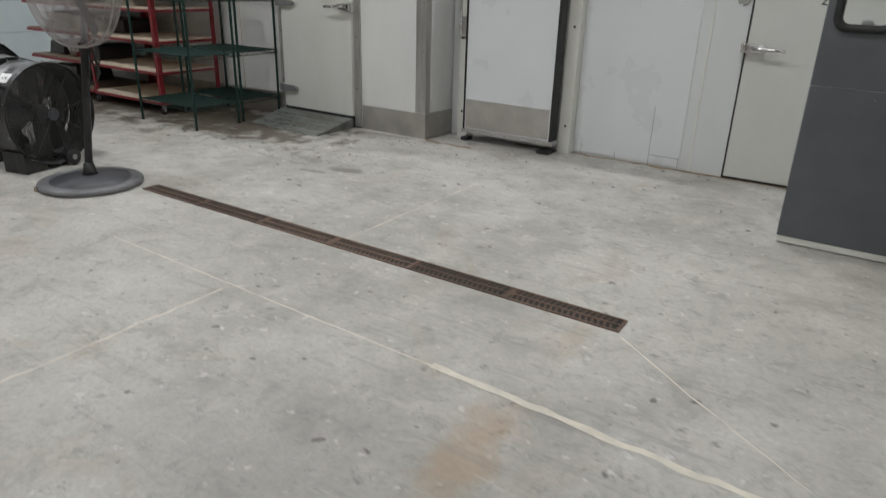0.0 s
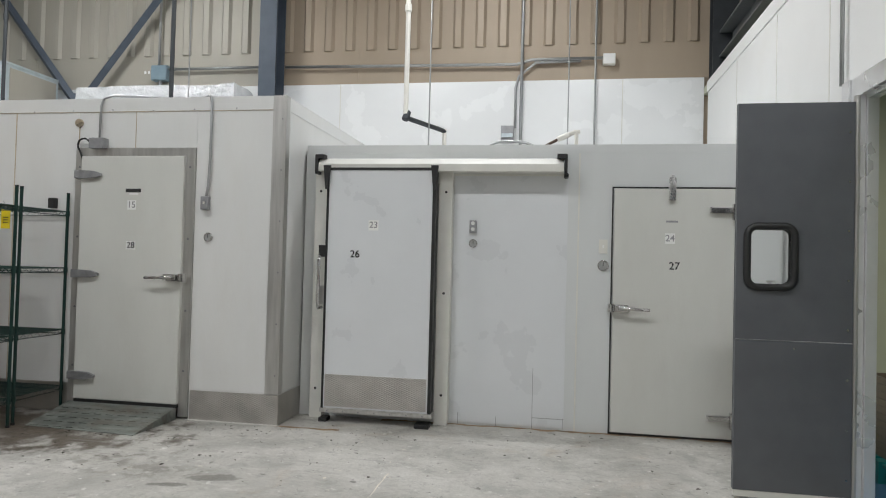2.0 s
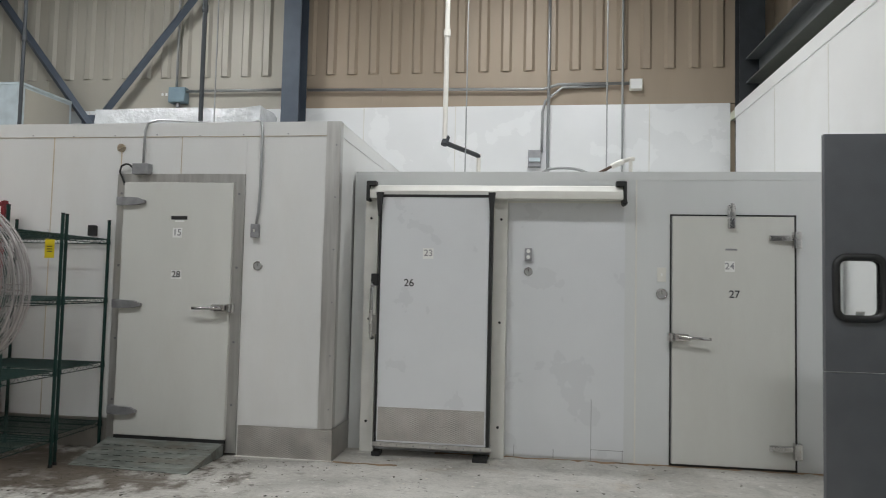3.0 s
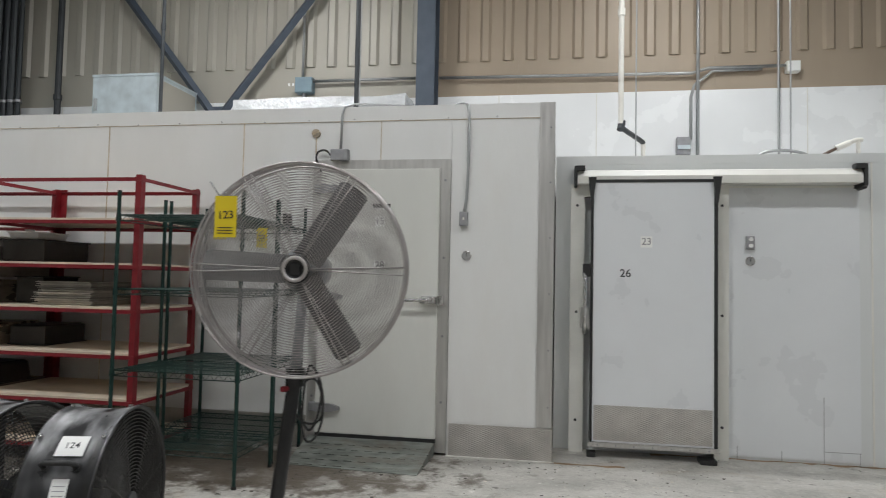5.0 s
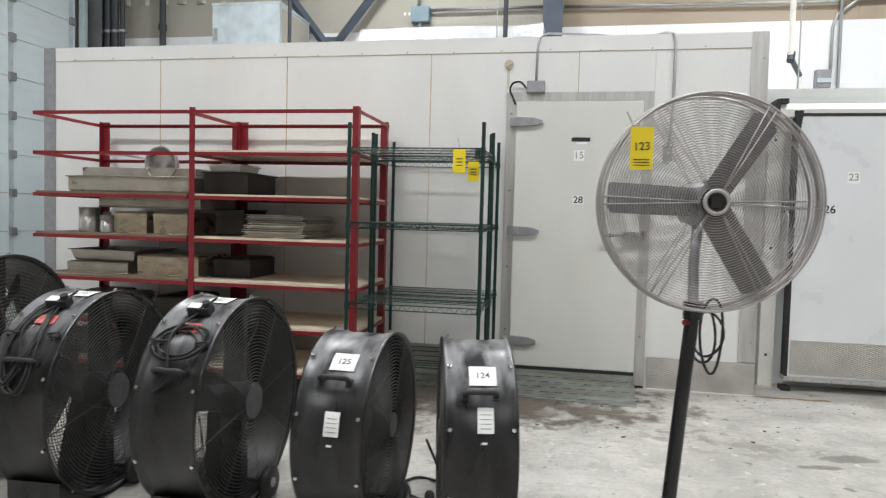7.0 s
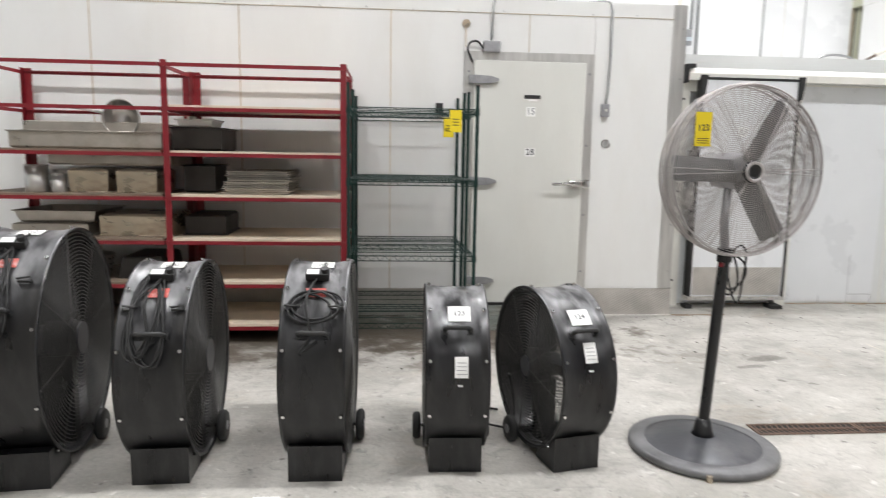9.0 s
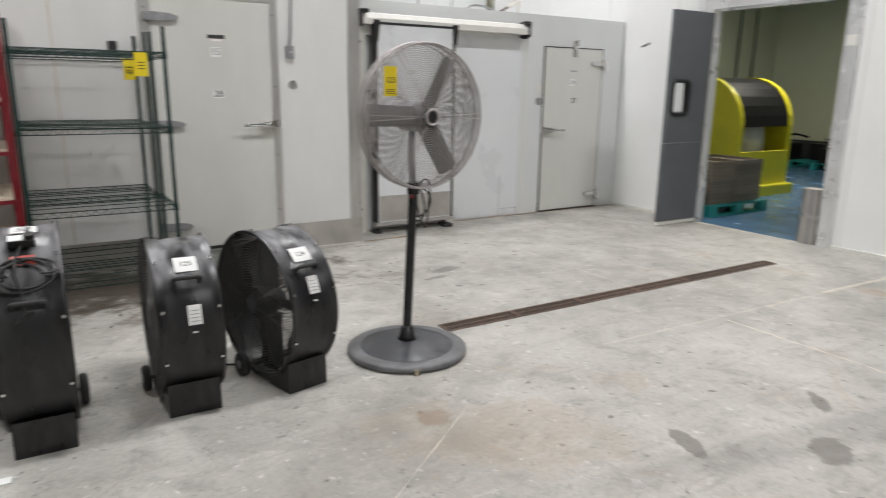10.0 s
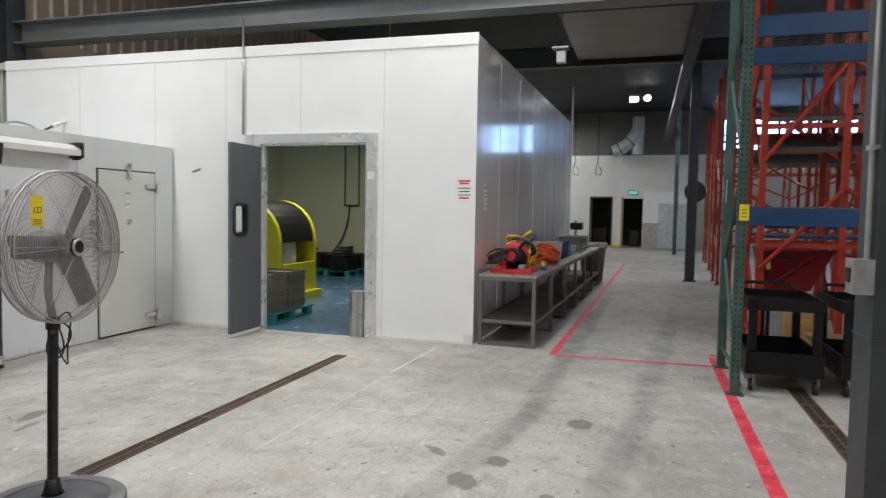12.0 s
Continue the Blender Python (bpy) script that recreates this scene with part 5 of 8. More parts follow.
def blade_bm(r0, r1, w0, w1, pitch, axis="x"):
    """One curved fan blade that points along +y before it is turned."""
    bm = bmesh.new()
    rows = []
    n, m = 6, 6
    for i in range(n + 1):
        t = i / n
        q = r0 + (r1 - r0) * t
        w = w0 + (w1 - w0) * min(1, t * 1.6)
        pt = math.radians(pitch * (1 - 0.35 * t))
        row = []
        for j in range(m + 1):
            u = (j / m - 0.5) * w
            camber = 0.05 * w * (1 - (2 * j / m - 1) ** 2)
            dx = u * math.sin(pt) + camber
            dz = u * math.cos(pt)
            row.append((dx, q - 0.012 * (1 if t == 1 and j in (0, m) else 0), dz))
        rows.append(row)
    for sgn in (0, 0.004):
        vs = [[bm.verts.new((x + sgn, y, z)) for x, y, z in row] for row in rows]
        for a, c in zip(vs, vs[1:]):
            for j in range(m):
                f = bm.faces.new((a[j], a[j + 1], c[j + 1], c[j]))
                f.smooth = True
    if axis == "y":
        bmesh.ops.transform(bm, matrix=Matrix.Rotation(radians(-90), 4, "Z"), verts=bm.verts)
    return bm


def cord_coil(c, n, r, y_of, wide):
    """Loops of slack cord, each a little shifted and turned from the last."""
    pts = []
    for i in range(n * 18):
        a = 2 * math.pi * i / 18
        k = i / 18
        q = r * (0.92 + 0.16 * math.sin(k * 2.3))
        ax, az = (1.0, 0.5) if wide else (0.5, 1.35)
        tilt = 0.22 * math.sin(k * 1.7 + 0.5)
        u, v = q * math.cos(a) * ax, q * math.sin(a) * az
        x = c[0] + u * math.cos(tilt) - v * math.sin(tilt) + 0.012 * math.sin(k * 1.9)
        z = c[1] + u * math.sin(tilt) + v * math.cos(tilt)
        pts.append((x, y_of(z) - 0.010 - 0.010 * (k % 2), z))
    return pts


def drum_fan(at, rz, R0, W, cz, wheel_side, label, big, card="", blade_turn=20, spots=(60, 62, 45, 27)):
    """A drum fan on a saddle base; its axis lies along x, its back to +y."""
    t = thing("drum_fan", at, label, "fan", rz=rz, group="drum fans", world=False)
    h = W / 2
    a_sheet, a_box, ha, a_label = spots
    # shell with rolled lips
    prof = [(R0 - 0.006, -h + 0.01), (R0 + 0.008, -h), (R0 + 0.010, -h + 0.012), (R0, -h + 0.02), (R0, -h + 0.05), (R0 - 0.004, -h + 0.06), (R0 - 0.004, h - 0.06), (R0, h - 0.05), (R0, h - 0.02), (R0 + 0.010, h - 0.012), (R0 + 0.008, h), (R0 - 0.006, h - 0.01), (R0 - 0.008, h - 0.03), (R0 - 0.008, -h + 0.03), (R0 - 0.006, -h + 0.01)]
    part("drum", lathe(bmesh.new(), prof, (0, 0, cz), "x", 64), M_drumshell, t, "scuffed black steel drum, top paled by dust and painted sheen")
    for s in (-1, 1):
        bm = guard(bmesh.new(), R0 - 0.008, s * (h - 0.012), 26 if big else 22, 0.06, 0.0021, 8, dome=s * 0.012)
        bmesh.ops.translate(bm, verts=bm.verts, vec=(0, 0, cz))
        g = part("guard", bm, M_wire_black, t, "black wire guard")
        part("centre_disc", R((s * (h - 0.004), 0, cz), (s * (h + 0.004), 0, cz), 0.075 if big else 0.05, 28), M_ped, g, "grey centre disc")
    nb = 3
    for k in range(nb):
        bm = blade_bm(0.05, R0 - 0.04, R0 * 0.26, R0 * 0.42, 46)
        bmesh.ops.transform(bm, matrix=Matrix.Translation((-0.02, 0, cz)) @ Matrix.Rotation(radians(blade_turn + 360 / nb * k), 4, "X"), verts=bm.verts)
        part("blade", bm, M_bladedark, t, "dusty dark metal blade")
    part("hub", R((-0.06, 0, cz), (0.03, 0, cz), 0.06, 20), M_ped, t)
    part("motor", R((0.03 * wheel_side, 0, cz), (wheel_side * (h - 0.03), 0, cz), 0.085, 20), M_drum, t, "black motor")
    part("motor_mount", B(min(0, wheel_side * (h - 0.06)), -0.03, cz - R0 + 0.01, max(0, wheel_side * (h - 0.06)) + 0.02, 0.03, cz - 0.07), M_drum, t)
    part("motor_mount", B(min(0, wheel_side * (h - 0.06)), -0.015, cz + 0.07, max(0, wheel_side * (h - 0.06)) + 0.02, 0.015, cz + R0 - 0.01), M_drum, t)
    # saddle base
    bw = h * 0.84
    y0, y1 = -R0 * 0.78, -R0 * 0.3
    arc = []
    for i in range(9):
        y = y0 + (y1 - y0) * i / 8
        arc.append((y, min(0.16, cz - math.sqrt(max(R0 * R0 - y * y, 0.0)) - 0.001)))
    bm = bmesh.new()
    for xx0, xx1 in ((-bw, bw),):
        lo = [(y0 - 0.0, 0.0), (y1, 0.0)]
        outline = lo + [(y, max(z, 0.015)) for y, z in reversed(arc)]
        va = [bm.verts.new((xx0, y, z)) for y, z in outline]
        vb = [bm.verts.new((xx1, y, z)) for y, z in outline]
        bm.faces.new(va)
        bm.faces.new(list(reversed(vb)))
        for i in range(len(outline)):
            j = (i + 1) % len(outline)
            bm.faces.new((va[i], vb[i], vb[j], va[j]))
    bmesh.ops.recalc_face_normals(bm, faces=bm.faces)
    part("base", bm, M_drum, t, "folded black steel base")
    # wheels at the back
    wy, wr = R0 * 0.22, 0.075 if big else 0.065
    part("axle", R((-h - 0.02, wy, wr), (h + 0.05, wy, wr), 0.009, 8) if wheel_side > 0 else R((-h - 0.05, wy, wr), (h + 0.02, wy, wr), 0.009, 8), M_drum, t)
    for s in (-1, 1):
        x = s * (h + 0.03)
        w = part("wheel", lathe(bmesh.new(), [(0.02, -0.018), (wr - 0.012, -0.02), (wr, -0.01), (wr, 0.01), (wr - 0.012, 0.02), (0.02, 0.018)], (x, wy, wr), "x", 28), M_black, t, "black rubber wheel")
        part("wheel_hub", R((x - 0.022, wy, wr), (x + 0.022, wy, wr), 0.022, 14), M_greymetal, w)
    part("wheel_bracket", B(-h * 0.8, wy - 0.03, wr - 0.02, h * 0.8, wy + 0.03, cz - math.sqrt(R0 * R0 - wy * wy) + 0.02), M_drum, t)
    part("base_bar", B(-h * 0.5, y1, 0.03, h * 0.5, wy, 0.05), M_drum, t)
    # front fittings, placed by angle above the horizontal

    def on(a_deg, dx=0.0, lift=0.0):
        a = radians(a_deg)
        return Matrix.Translation((dx, -(R0 + lift) * math.cos(a), cz + (R0 + lift) * math.sin(a))) @ Matrix.Rotation(radians(90 - a_deg), 4, "X")

    def plate(name, a_deg, w, hh, th, material, dx=0.0, label2="", lift=0.0, bevel=0.0):
        bm = B(-w / 2, -hh / 2, 0.0006, w / 2, hh / 2, th, bevel=bevel)
        if th < 0.004:
            bmesh.ops.subdivide_edges(bm, edges=[e for e in bm.edges if abs(e.verts[0].co.y - e.verts[1].co.y) > 0.01], cuts=4)
            for v in bm.verts:
                v.co.z -= v.co.y ** 2 / (2 * R0)
        bmesh.ops.transform(bm, matrix=on(a_deg, dx, lift), verts=bm.verts)
        return part(name, bm, material, t, label2)

    pl = plate("paper_sheet", a_sheet, 0.10, 0.085, 0.002, M_paper, dx=0.01, label2="white paper lot sheet")
    if card:
        lettering(card, 0.036, on(a_sheet, 0.01, 0.0016) @ Matrix.Rotation(radians(2), 4, "Z"), M_ink, pl)
    else:
        for q in range(3):
            bm = B(-0.03 + 0.004 * q, -0.022 + 0.018 * q, 0.0021, 0.028, -0.016 + 0.018 * q, 0.0027)
            bmesh.ops.transform(bm, matrix=on(a_sheet, 0.01), verts=bm.verts)
            part("print_bar", bm, M_greymetal, pl)
    bm = bmesh.new()
    pipe(bm, [(-0.055, 0, 0), (-0.055, 0, 0.03), (-0.045, 0, 0.04), (0.045, 0, 0.04), (0.055, 0, 0.03), (0.055, 0, 0)], 0.010, 8)
    box(bm, -0.068, -0.014, 0, -0.042, 0.014, 0.006)
    box(bm, 0.042, -0.014, 0, 0.068, 0.014, 0.006)
    bmesh.ops.transform(bm, matrix=on(ha), verts=bm.verts)
    part("handle", bm, M_black, t, "black carrying handle")
    if not big:
        p2 = plate("data_label", a_label, 0.058, 0.09, 0.002, M_paper, dx=0.015, label2="pale printed data label")
        for q in range(4):
            bm = B(-0.02, -0.03 + 0.016 * q, 0.0021, 0.02, -0.027 + 0.016 * q, 0.0026)
            bmesh.ops.transform(bm, matrix=on(a_label, 0.015), verts=bm.verts)
            part("print_bar", bm, M_greymetal, p2)
        plate("sticker_scrap", a_label - 12, 0.02, 0.008, 0.0015, M_paper, dx=0.01)
    else:
        sb2 = plate("switch_box", a_box, 0.10, 0.045, 0.035, M_black, dx=0.0, label2="black speed switch box", bevel=0.006)
        bm = B(-0.045, -0.018, 0.035, 0.008, 0.018, 0.037)
        bmesh.ops.transform(bm, matrix=on(a_box), verts=bm.verts)
        part("switch_plate", bm, M_paper, sb2)
        bm = R((0.032, 0, 0.035), (0.032, 0, 0.055), 0.016, 16)
        bmesh.ops.transform(bm, matrix=on(a_box), verts=bm.verts)
        part("knob", bm, M_black, sb2)
        plate("warning_label", 53, 0.085, 0.05, 0.002, M_warn, label2="orange-red warning label")
        front = lambda z: -math.sqrt(max(R0 * R0 - (z - cz) ** 2, 0.01))
        za = cz + R0 * math.sin(radians(44))
        part("power_cord", pipe(bmesh.new(), cord_coil((0.0, za) if label.count("oval") else (-0.03, za - 0.05), 4, 0.105 if label.count("oval") else 0.12, front, label.count("oval")), 0.0048, 6), M_black, t, "coiled black power cord")
        part("cord_tail", pipe(bmesh.new(), smooth([(0.03, front(za + 0.14) - 0.02, za + 0.15), (0.0, front(za + 0.1) - 0.03, za + 0.1), (-0.03, front(za) - 0.03, za + 0.03), (-0.01, front(za - 0.1) - 0.02, za - 0.1), (-0.05, front(za - 0.16) - 0.02, za - 0.17), (0.02, front(za - 0.12) - 0.02, za - 0.12)]), 0.0055, 6), M_black, t)
        for s in (-1, 1):
            part("cord_hook", pipe(bmesh.new(), [(s * 0.06, front(za) - 0.002, za), (s * 0.075, front(za) - 0.03, za + 0.004), (s * 0.12, front(za) - 0.03, za + 0.012), (s * 0.12, front(za) - 0.02, za - 0.012), (s * 0.07, front(za) - 0.02, za - 0.01)], 0.005, 6), M_black, t)
    for s in (-1, 1):
        for k in range(10):
            a = 2 * math.pi * k / 10 + 0.3
            y, z = (R0 + 0.006) * math.cos(a), cz + (R0 + 0.006) * math.sin(a)
            part("bolt", R((s * (h - 0.02), y, z), (s * (h - 0.02), y + 0.012 * math.cos(a), z + 0.012 * math.sin(a)), 0.008, 6), M_chrome, t)
    return t


M_warn = mat("warning_label", (0.60, 0.11, 0.09), 0.5, 0, 0.1, 20, 0.02, stain=(0.80, 0.66, 0.62), stain_amt=0.8, stain_scale=30)
FANS = [
    ((-7.49, 2.94, 0), 6, 0.50, 0.34, 0.54, 1, True, "", "largest black drum fan with wire guards on wheels", 50, (83, 65, 27, 0)),
    ((-6.88, 2.925, 0), 2, 0.44, 0.28, 0.46, 1, True, "", "black drum fan with a coiled cord and switch box", 25, (83, 65, 27, 0)),
    ((-6.215, 2.92, 0), -1, 0.44, 0.275, 0.463, 1, True, "", "black drum fan with an oval cord coil over its handle", 40, (83, 65, 27, 0)),
    ((-5.60, 2.93, 0), -2, 0.375, 0.28, 0.41, -1, False, "125", "small black drum fan with a paper sheet and label", 15, (53, 0, 39, 15)),
    ((-5.125, 2.915, 0), 13, 0.375, 0.265, 0.41, -1, False, "124", "small black drum fan turned aside, with a paper sheet", 60, (50, 0, 37, 24)),
]
for at, rz, R0, W, cz, ws, big, card, label, bt, spots in FANS:
    drum_fan(at, rz, R0, W, cz, ws, label, big, card, bt, spots)
solid("paper_scrap", B(-6.46, 2.40, 0, -6.35, 2.45, 0.004), M_paper, "torn white paper scrap on the floor", "litter")
solid("power_cable", pipe(bmesh.new(), smooth([(-5.32, 2.95, 0.35), (-5.28, 3.02, 0.2), (-5.27, 3.05, 0.05), (-5.3, 3.1, 0.008), (-5.5, 3.25, 0.008), (-5.45, 3.4, 0.008), (-5.3, 3.35, 0.008)]), 0.006), M_black, "black power cable trailing on the floor", "cable")

# ---- pedestal fan ----
PX, PY, HZ = -4.38, 2.82, 1.352
pf = thing("pedestal_fan", (PX, PY, 0), "large grey pedestal fan with a wire guard and yellow tag", "fan")
hub_x, gy, GR = -4.276, 2.84, 0.393
TX, TY = -4.303, 2.885
part("base", lathe(bmesh.new(), [(0.0, 0.015), (0.30, 0.015), (0.335, 0.004), (0.345, 0.012), (0.345, 0.03), (0.335, 0.038), (0.30, 0.044), (0.265, 0.040), (0.25, 0.046), (0.15, 0.062), (0.06, 0.078), (0.045, 0.08), (0.0, 0.08)], (PX, PY, 0), "z", 56), M_ped, pf, "scuffed dark grey round base")
part("base_rim", lathe(bmesh.new(), [(0.27, 0.0425), (0.30, 0.0465), (0.335, 0.0405), (0.3475, 0.031), (0.3475, 0.012), (0.338, 0.003)], (PX, PY, 0), "z", 56), M_wornrim, pf, "worn pale base rim")
part("base_foot", R((PX - 0.12, PY - 0.33, 0.0), (PX - 0.12, PY - 0.33, 0.03), 0.014, 10), M_panbrown, pf)
part("socket", lathe(bmesh.new(), [(0.0, 0.075), (0.055, 0.078), (0.045, 0.1), (0.034, 0.155), (0.028, 0.16), (0.0, 0.16)], (PX, PY, 0), "z", 28), M_drum, pf, "black pole socket")
part("pole", R((PX, PY, 0.14), (TX, TY, 0.95), 0.026, 20), M_drum, pf, "black steel pole")
part("clamp", R((TX, TY, 0.92), (TX, TY, 0.985), 0.036, 20), M_drum, pf)
part("clamp_knob", R((TX - 0.02, TY - 0.02, 0.91), (TX - 0.035, TY - 0.04, 0.91), 0.011, 12), M_red, pf, "dark red clamp knob")
part("yoke", pipe(bmesh.new(), [(TX, TY, 0.97), (TX, TY + 0.03, 1.12), (TX + 0.01, TY + 0.03, HZ - 0.05)], 0.02, 10), M_greymetal, pf)
part("motor", lathe(bmesh.new(), [(0.0, 0.2), (0.06, 0.19), (0.085, 0.15), (0.085, 0.04), (0.06, 0.02), (0.0, 0.02)], (hub_x, gy, HZ), "y", 30), M_greymetal, pf, "grey motor housing")
for s, dome in ((-1, -0.03), (1, 0.03)):
    bm = bmesh.new()
    for i in range(36):
        q = 0.05 + (GR - 0.055) * (i + 0.5) / 36
        ring(bm, (hub_x, gy + s * 0.05 + dome * (1 - (q / GR) ** 2), HZ), q, 0.0017, "y", n=max(20, int(52 * (0.4 + 0.6 * q / GR))), seg=3)
    part("guard", bm, M_wire, pf, "worn wire guard")
    bm = bmesh.new()
    for k in range(6):
        for d in (-2.2, 2.2):
            a = math.radians(k * 60 + d)
            pts = []
            for q in (0.05, GR * 0.4, GR * 0.75, GR - 0.004):
                pts.append((hub_x + q * math.cos(a), gy + s * 0.054 + dome * (1 - (q / GR) ** 2), HZ + q * math.sin(a)))
            pipe(bm, pts, 0.0022, 5)
    part("guard_spoke", bm, M_wire, pf)
for q in (-0.04, -0.02, 0.02, 0.04):
    part("side_ring", ring(bmesh.new(), (hub_x, gy + q, HZ), GR + 0.002, 0.0022, "y", 60, 4), M_wire, pf)
bm = ring(bmesh.new(), (hub_x, gy, HZ), GR + 0.001, 0.007, "y", 72, 8)
part("rim", bm, M_wire, pf, "pale worn guard rim")
part("rim", ring(bmesh.new(), (hub_x, gy + 0.055, HZ), GR - 0.003, 0.004, "y", 64, 6), M_wire, pf)
part("rim", ring(bmesh.new(), (hub_x, gy - 0.055, HZ), GR - 0.003, 0.004, "y", 64, 6), M_wire, pf)
for a in (178, 57, -58):
    bm = blade_bm(0.04, GR - 0.03, 0.115, 0.118, 24)
    bmesh.ops.transform(bm, matrix=Matrix.Translation((hub_x, gy, HZ)) @ Matrix.Rotation(radians(-a), 4, "Y") @ Matrix.Rotation(radians(-90), 4, "Z"), verts=bm.verts)
    part("blade", bm, M_blade, pf, "dull grey metal blade")
hc = part("hub_cap", lathe(bmesh.new(), [(0.0, -0.087), (0.028, -0.087), (0.03, -0.094), (0.046, -0.094), (0.052, -0.087), (0.052, -0.072), (0.0, -0.072)], (hub_x, gy, HZ), "y", 32), M_drum, pf, "black hub cap")
part("hub_ring", ring(bmesh.new(), (hub_x, gy - 0.092, HZ), 0.041, 0.0075, "y", 32, 8), M_wire, hc, "pale worn hub ring")
part("badge", B(hub_x - 0.017, gy - 0.0895, HZ - 0.02, hub_x + 0.017, gy - 0.087, HZ + 0.02, bevel=0.001), M_black, hc)
tg = part("tag", B(hub_x - 0.302, gy - 0.072, HZ + 0.110, hub_x - 0.222, gy - 0.070, HZ + 0.260), M_yellow, pf, "yellow card lot tag")
lettering("123", 0.04, facing_front(hub_x - 0.262, gy - 0.0725, HZ + 0.190) @ Matrix.Rotation(radians(3), 4, "Z"), M_ink, tg)
for q in range(3):
    part("print_bar", B(hub_x - 0.290, gy - 0.073, HZ + 0.123 + 0.01 * q, hub_x - 0.235, gy - 0.072, HZ + 0.126 + 0.01 * q), M_ink, tg)
part("cable_tie", pipe(bmesh.new(), smooth([(hub_x - 0.270, gy - 0.07, HZ + 0.255), (hub_x - 0.275, gy - 0.065, HZ + 0.275), (hub_x - 0.280, gy - 0.03, HZ + 0.265), (hub_x - 0.285, gy - 0.06, HZ + 0.255), (hub_x - 0.320, gy - 0.08, HZ + 0.310)]), 0.0025, 5), M_greymetal, pf)
# the head is turned a little towards the hall's far end
turn = Matrix.Translation((hub_x - PX, gy - PY, 0)) @ Matrix.Rotation(radians(8), 4, "Z") @ Matrix.Translation((PX - hub_x, PY - gy, 0))
for ob in [*pf.children, *hc.children, *tg.children]:
    if ob.name.split(".")[0] in ("motor", "guard", "guard_spoke", "rim", "side_ring", "blade", "hub_cap", "hub_ring", "badge", "tag", "print_bar", "lettering", "cable_tie"):
        if ob.type == "MESH":
            ob.data.transform(turn)
for k, (rx, rz2, ph) in enumerate(((0.045, 0.11, 0.0), (0.055, 0.085, 1.1), (0.04, 0.14, 2.0))):
    pts = []
    for i in range(22):
        a = 2 * math.pi * i / 22
        pts.append((TX + 0.045 + 0.012 * k + rx * math.cos(a + ph), TY + 0.035 - 0.02 * k + 0.02 * math.sin(2 * a), 0.86 + rz2 * math.sin(a + ph)))
    part("power_cord", pipe(bmesh.new(), pts, 0.005, 6, True), M_black, pf, "looped black power cord")

# ---- red steel rack units on castors ----
LEV = (0.13, 0.445, 0.76, 1.075, 1.385, 1.70)


def red_rack(x0, x1, y0, y1, boards, label, open_end=False):
    t = thing("steel_rack", ((x0 + x1) / 2, (y0 + y1) / 2, 0), label, "rack", group="red racks")
    pw = 0.043
    for x in (x0, x1 - pw):
        for y in (y0, y1 - 0.05):
            if open_end and y == y0:
                continue
            wide = pw if y == y0 else pw + 0.022
            xa = x if x == x0 else x + pw - wide
            bm = B(xa, y if y == y0 else y + 0.044, 0.1, xa + wide, y + 0.006 if y == y0 else y + 0.05, 2.02)
            ya, yb = (y + 0.006, y + 0.05) if y == y0 else (y, y + 0.044)
            box(bm, xa if x == x0 else xa + wide - 0.006, ya, 0.1, xa + 0.006 if x == x0 else xa + wide, yb, 2.02)
            part("post", bm, M_red, t, "red angle-steel post")
            cx, cy = x + pw / 2, y + 0.03
            c = part("castor", lathe(bmesh.new(), [(0.01, -0.014), (0.03, -0.016), (0.037, -0.008), (0.037, 0.008), (0.03, 0.016), (0.01, 0.014)], (cx, cy, 0.037), "x", 20), M_black, t, "black castor wheel")
            part("fork", B(cx - 0.024, cy - 0.012, 0.037, cx - 0.018, cy + 0.012, 0.1), M_greymetal, c)
            part("fork", B(cx + 0.018, cy - 0.012, 0.037, cx + 0.024, cy + 0.012, 0.1), M_greymetal, c)
    for z in LEV + (2.0,):
        h = 0.026
        part("rail", B(x0 + 0.001, y0 - 0.006, z - h, x1 - 0.001, y0, z), M_red, t)
        part("rail", B(x0 + 0.001, y1, z - h, x1 - 0.001, y1 + 0.006, z), M_red, t)
        part("rail", B(x0 - 0.004, y0, z - h, x0, y1, z), M_red, t)
        part("rail", B(x1, y0, z - h, x1 + 0.004, y1, z), M_red, t)
        part("rail_lip", B(x0 + 0.02, y0 + 0.006, z - 0.006, x1 - 0.02, y0 + 0.03, z - 0.001), M_red, t)
        part("rail_lip", B(x0 + 0.02, y1 - 0.03, z - 0.006, x1 - 0.02, y1 - 0.006, z - 0.001), M_red, t)
        if z in boards:
            part("shelf_board", B(x0 + 0.01, y0 + 0.008, z - 0.0005, x1 - 0.01, y1 - 0.008, z + 0.015), M_boardbrown if open_end else M_board, t, "stained brown shelf board" if open_end else "worn cream shelf board")
    return t


RYF, RYB = 4.705, 5.48
red_rack(-7.49 + 0.004, -6.213, RYF, RYB, LEV, "red-painted steel rack with cream boards, mostly empty")
red_rack(-8.78, -7.494 - 0.004, RYF, RYB, LEV[:-1], "red-painted steel rack loaded with metal pans", True)


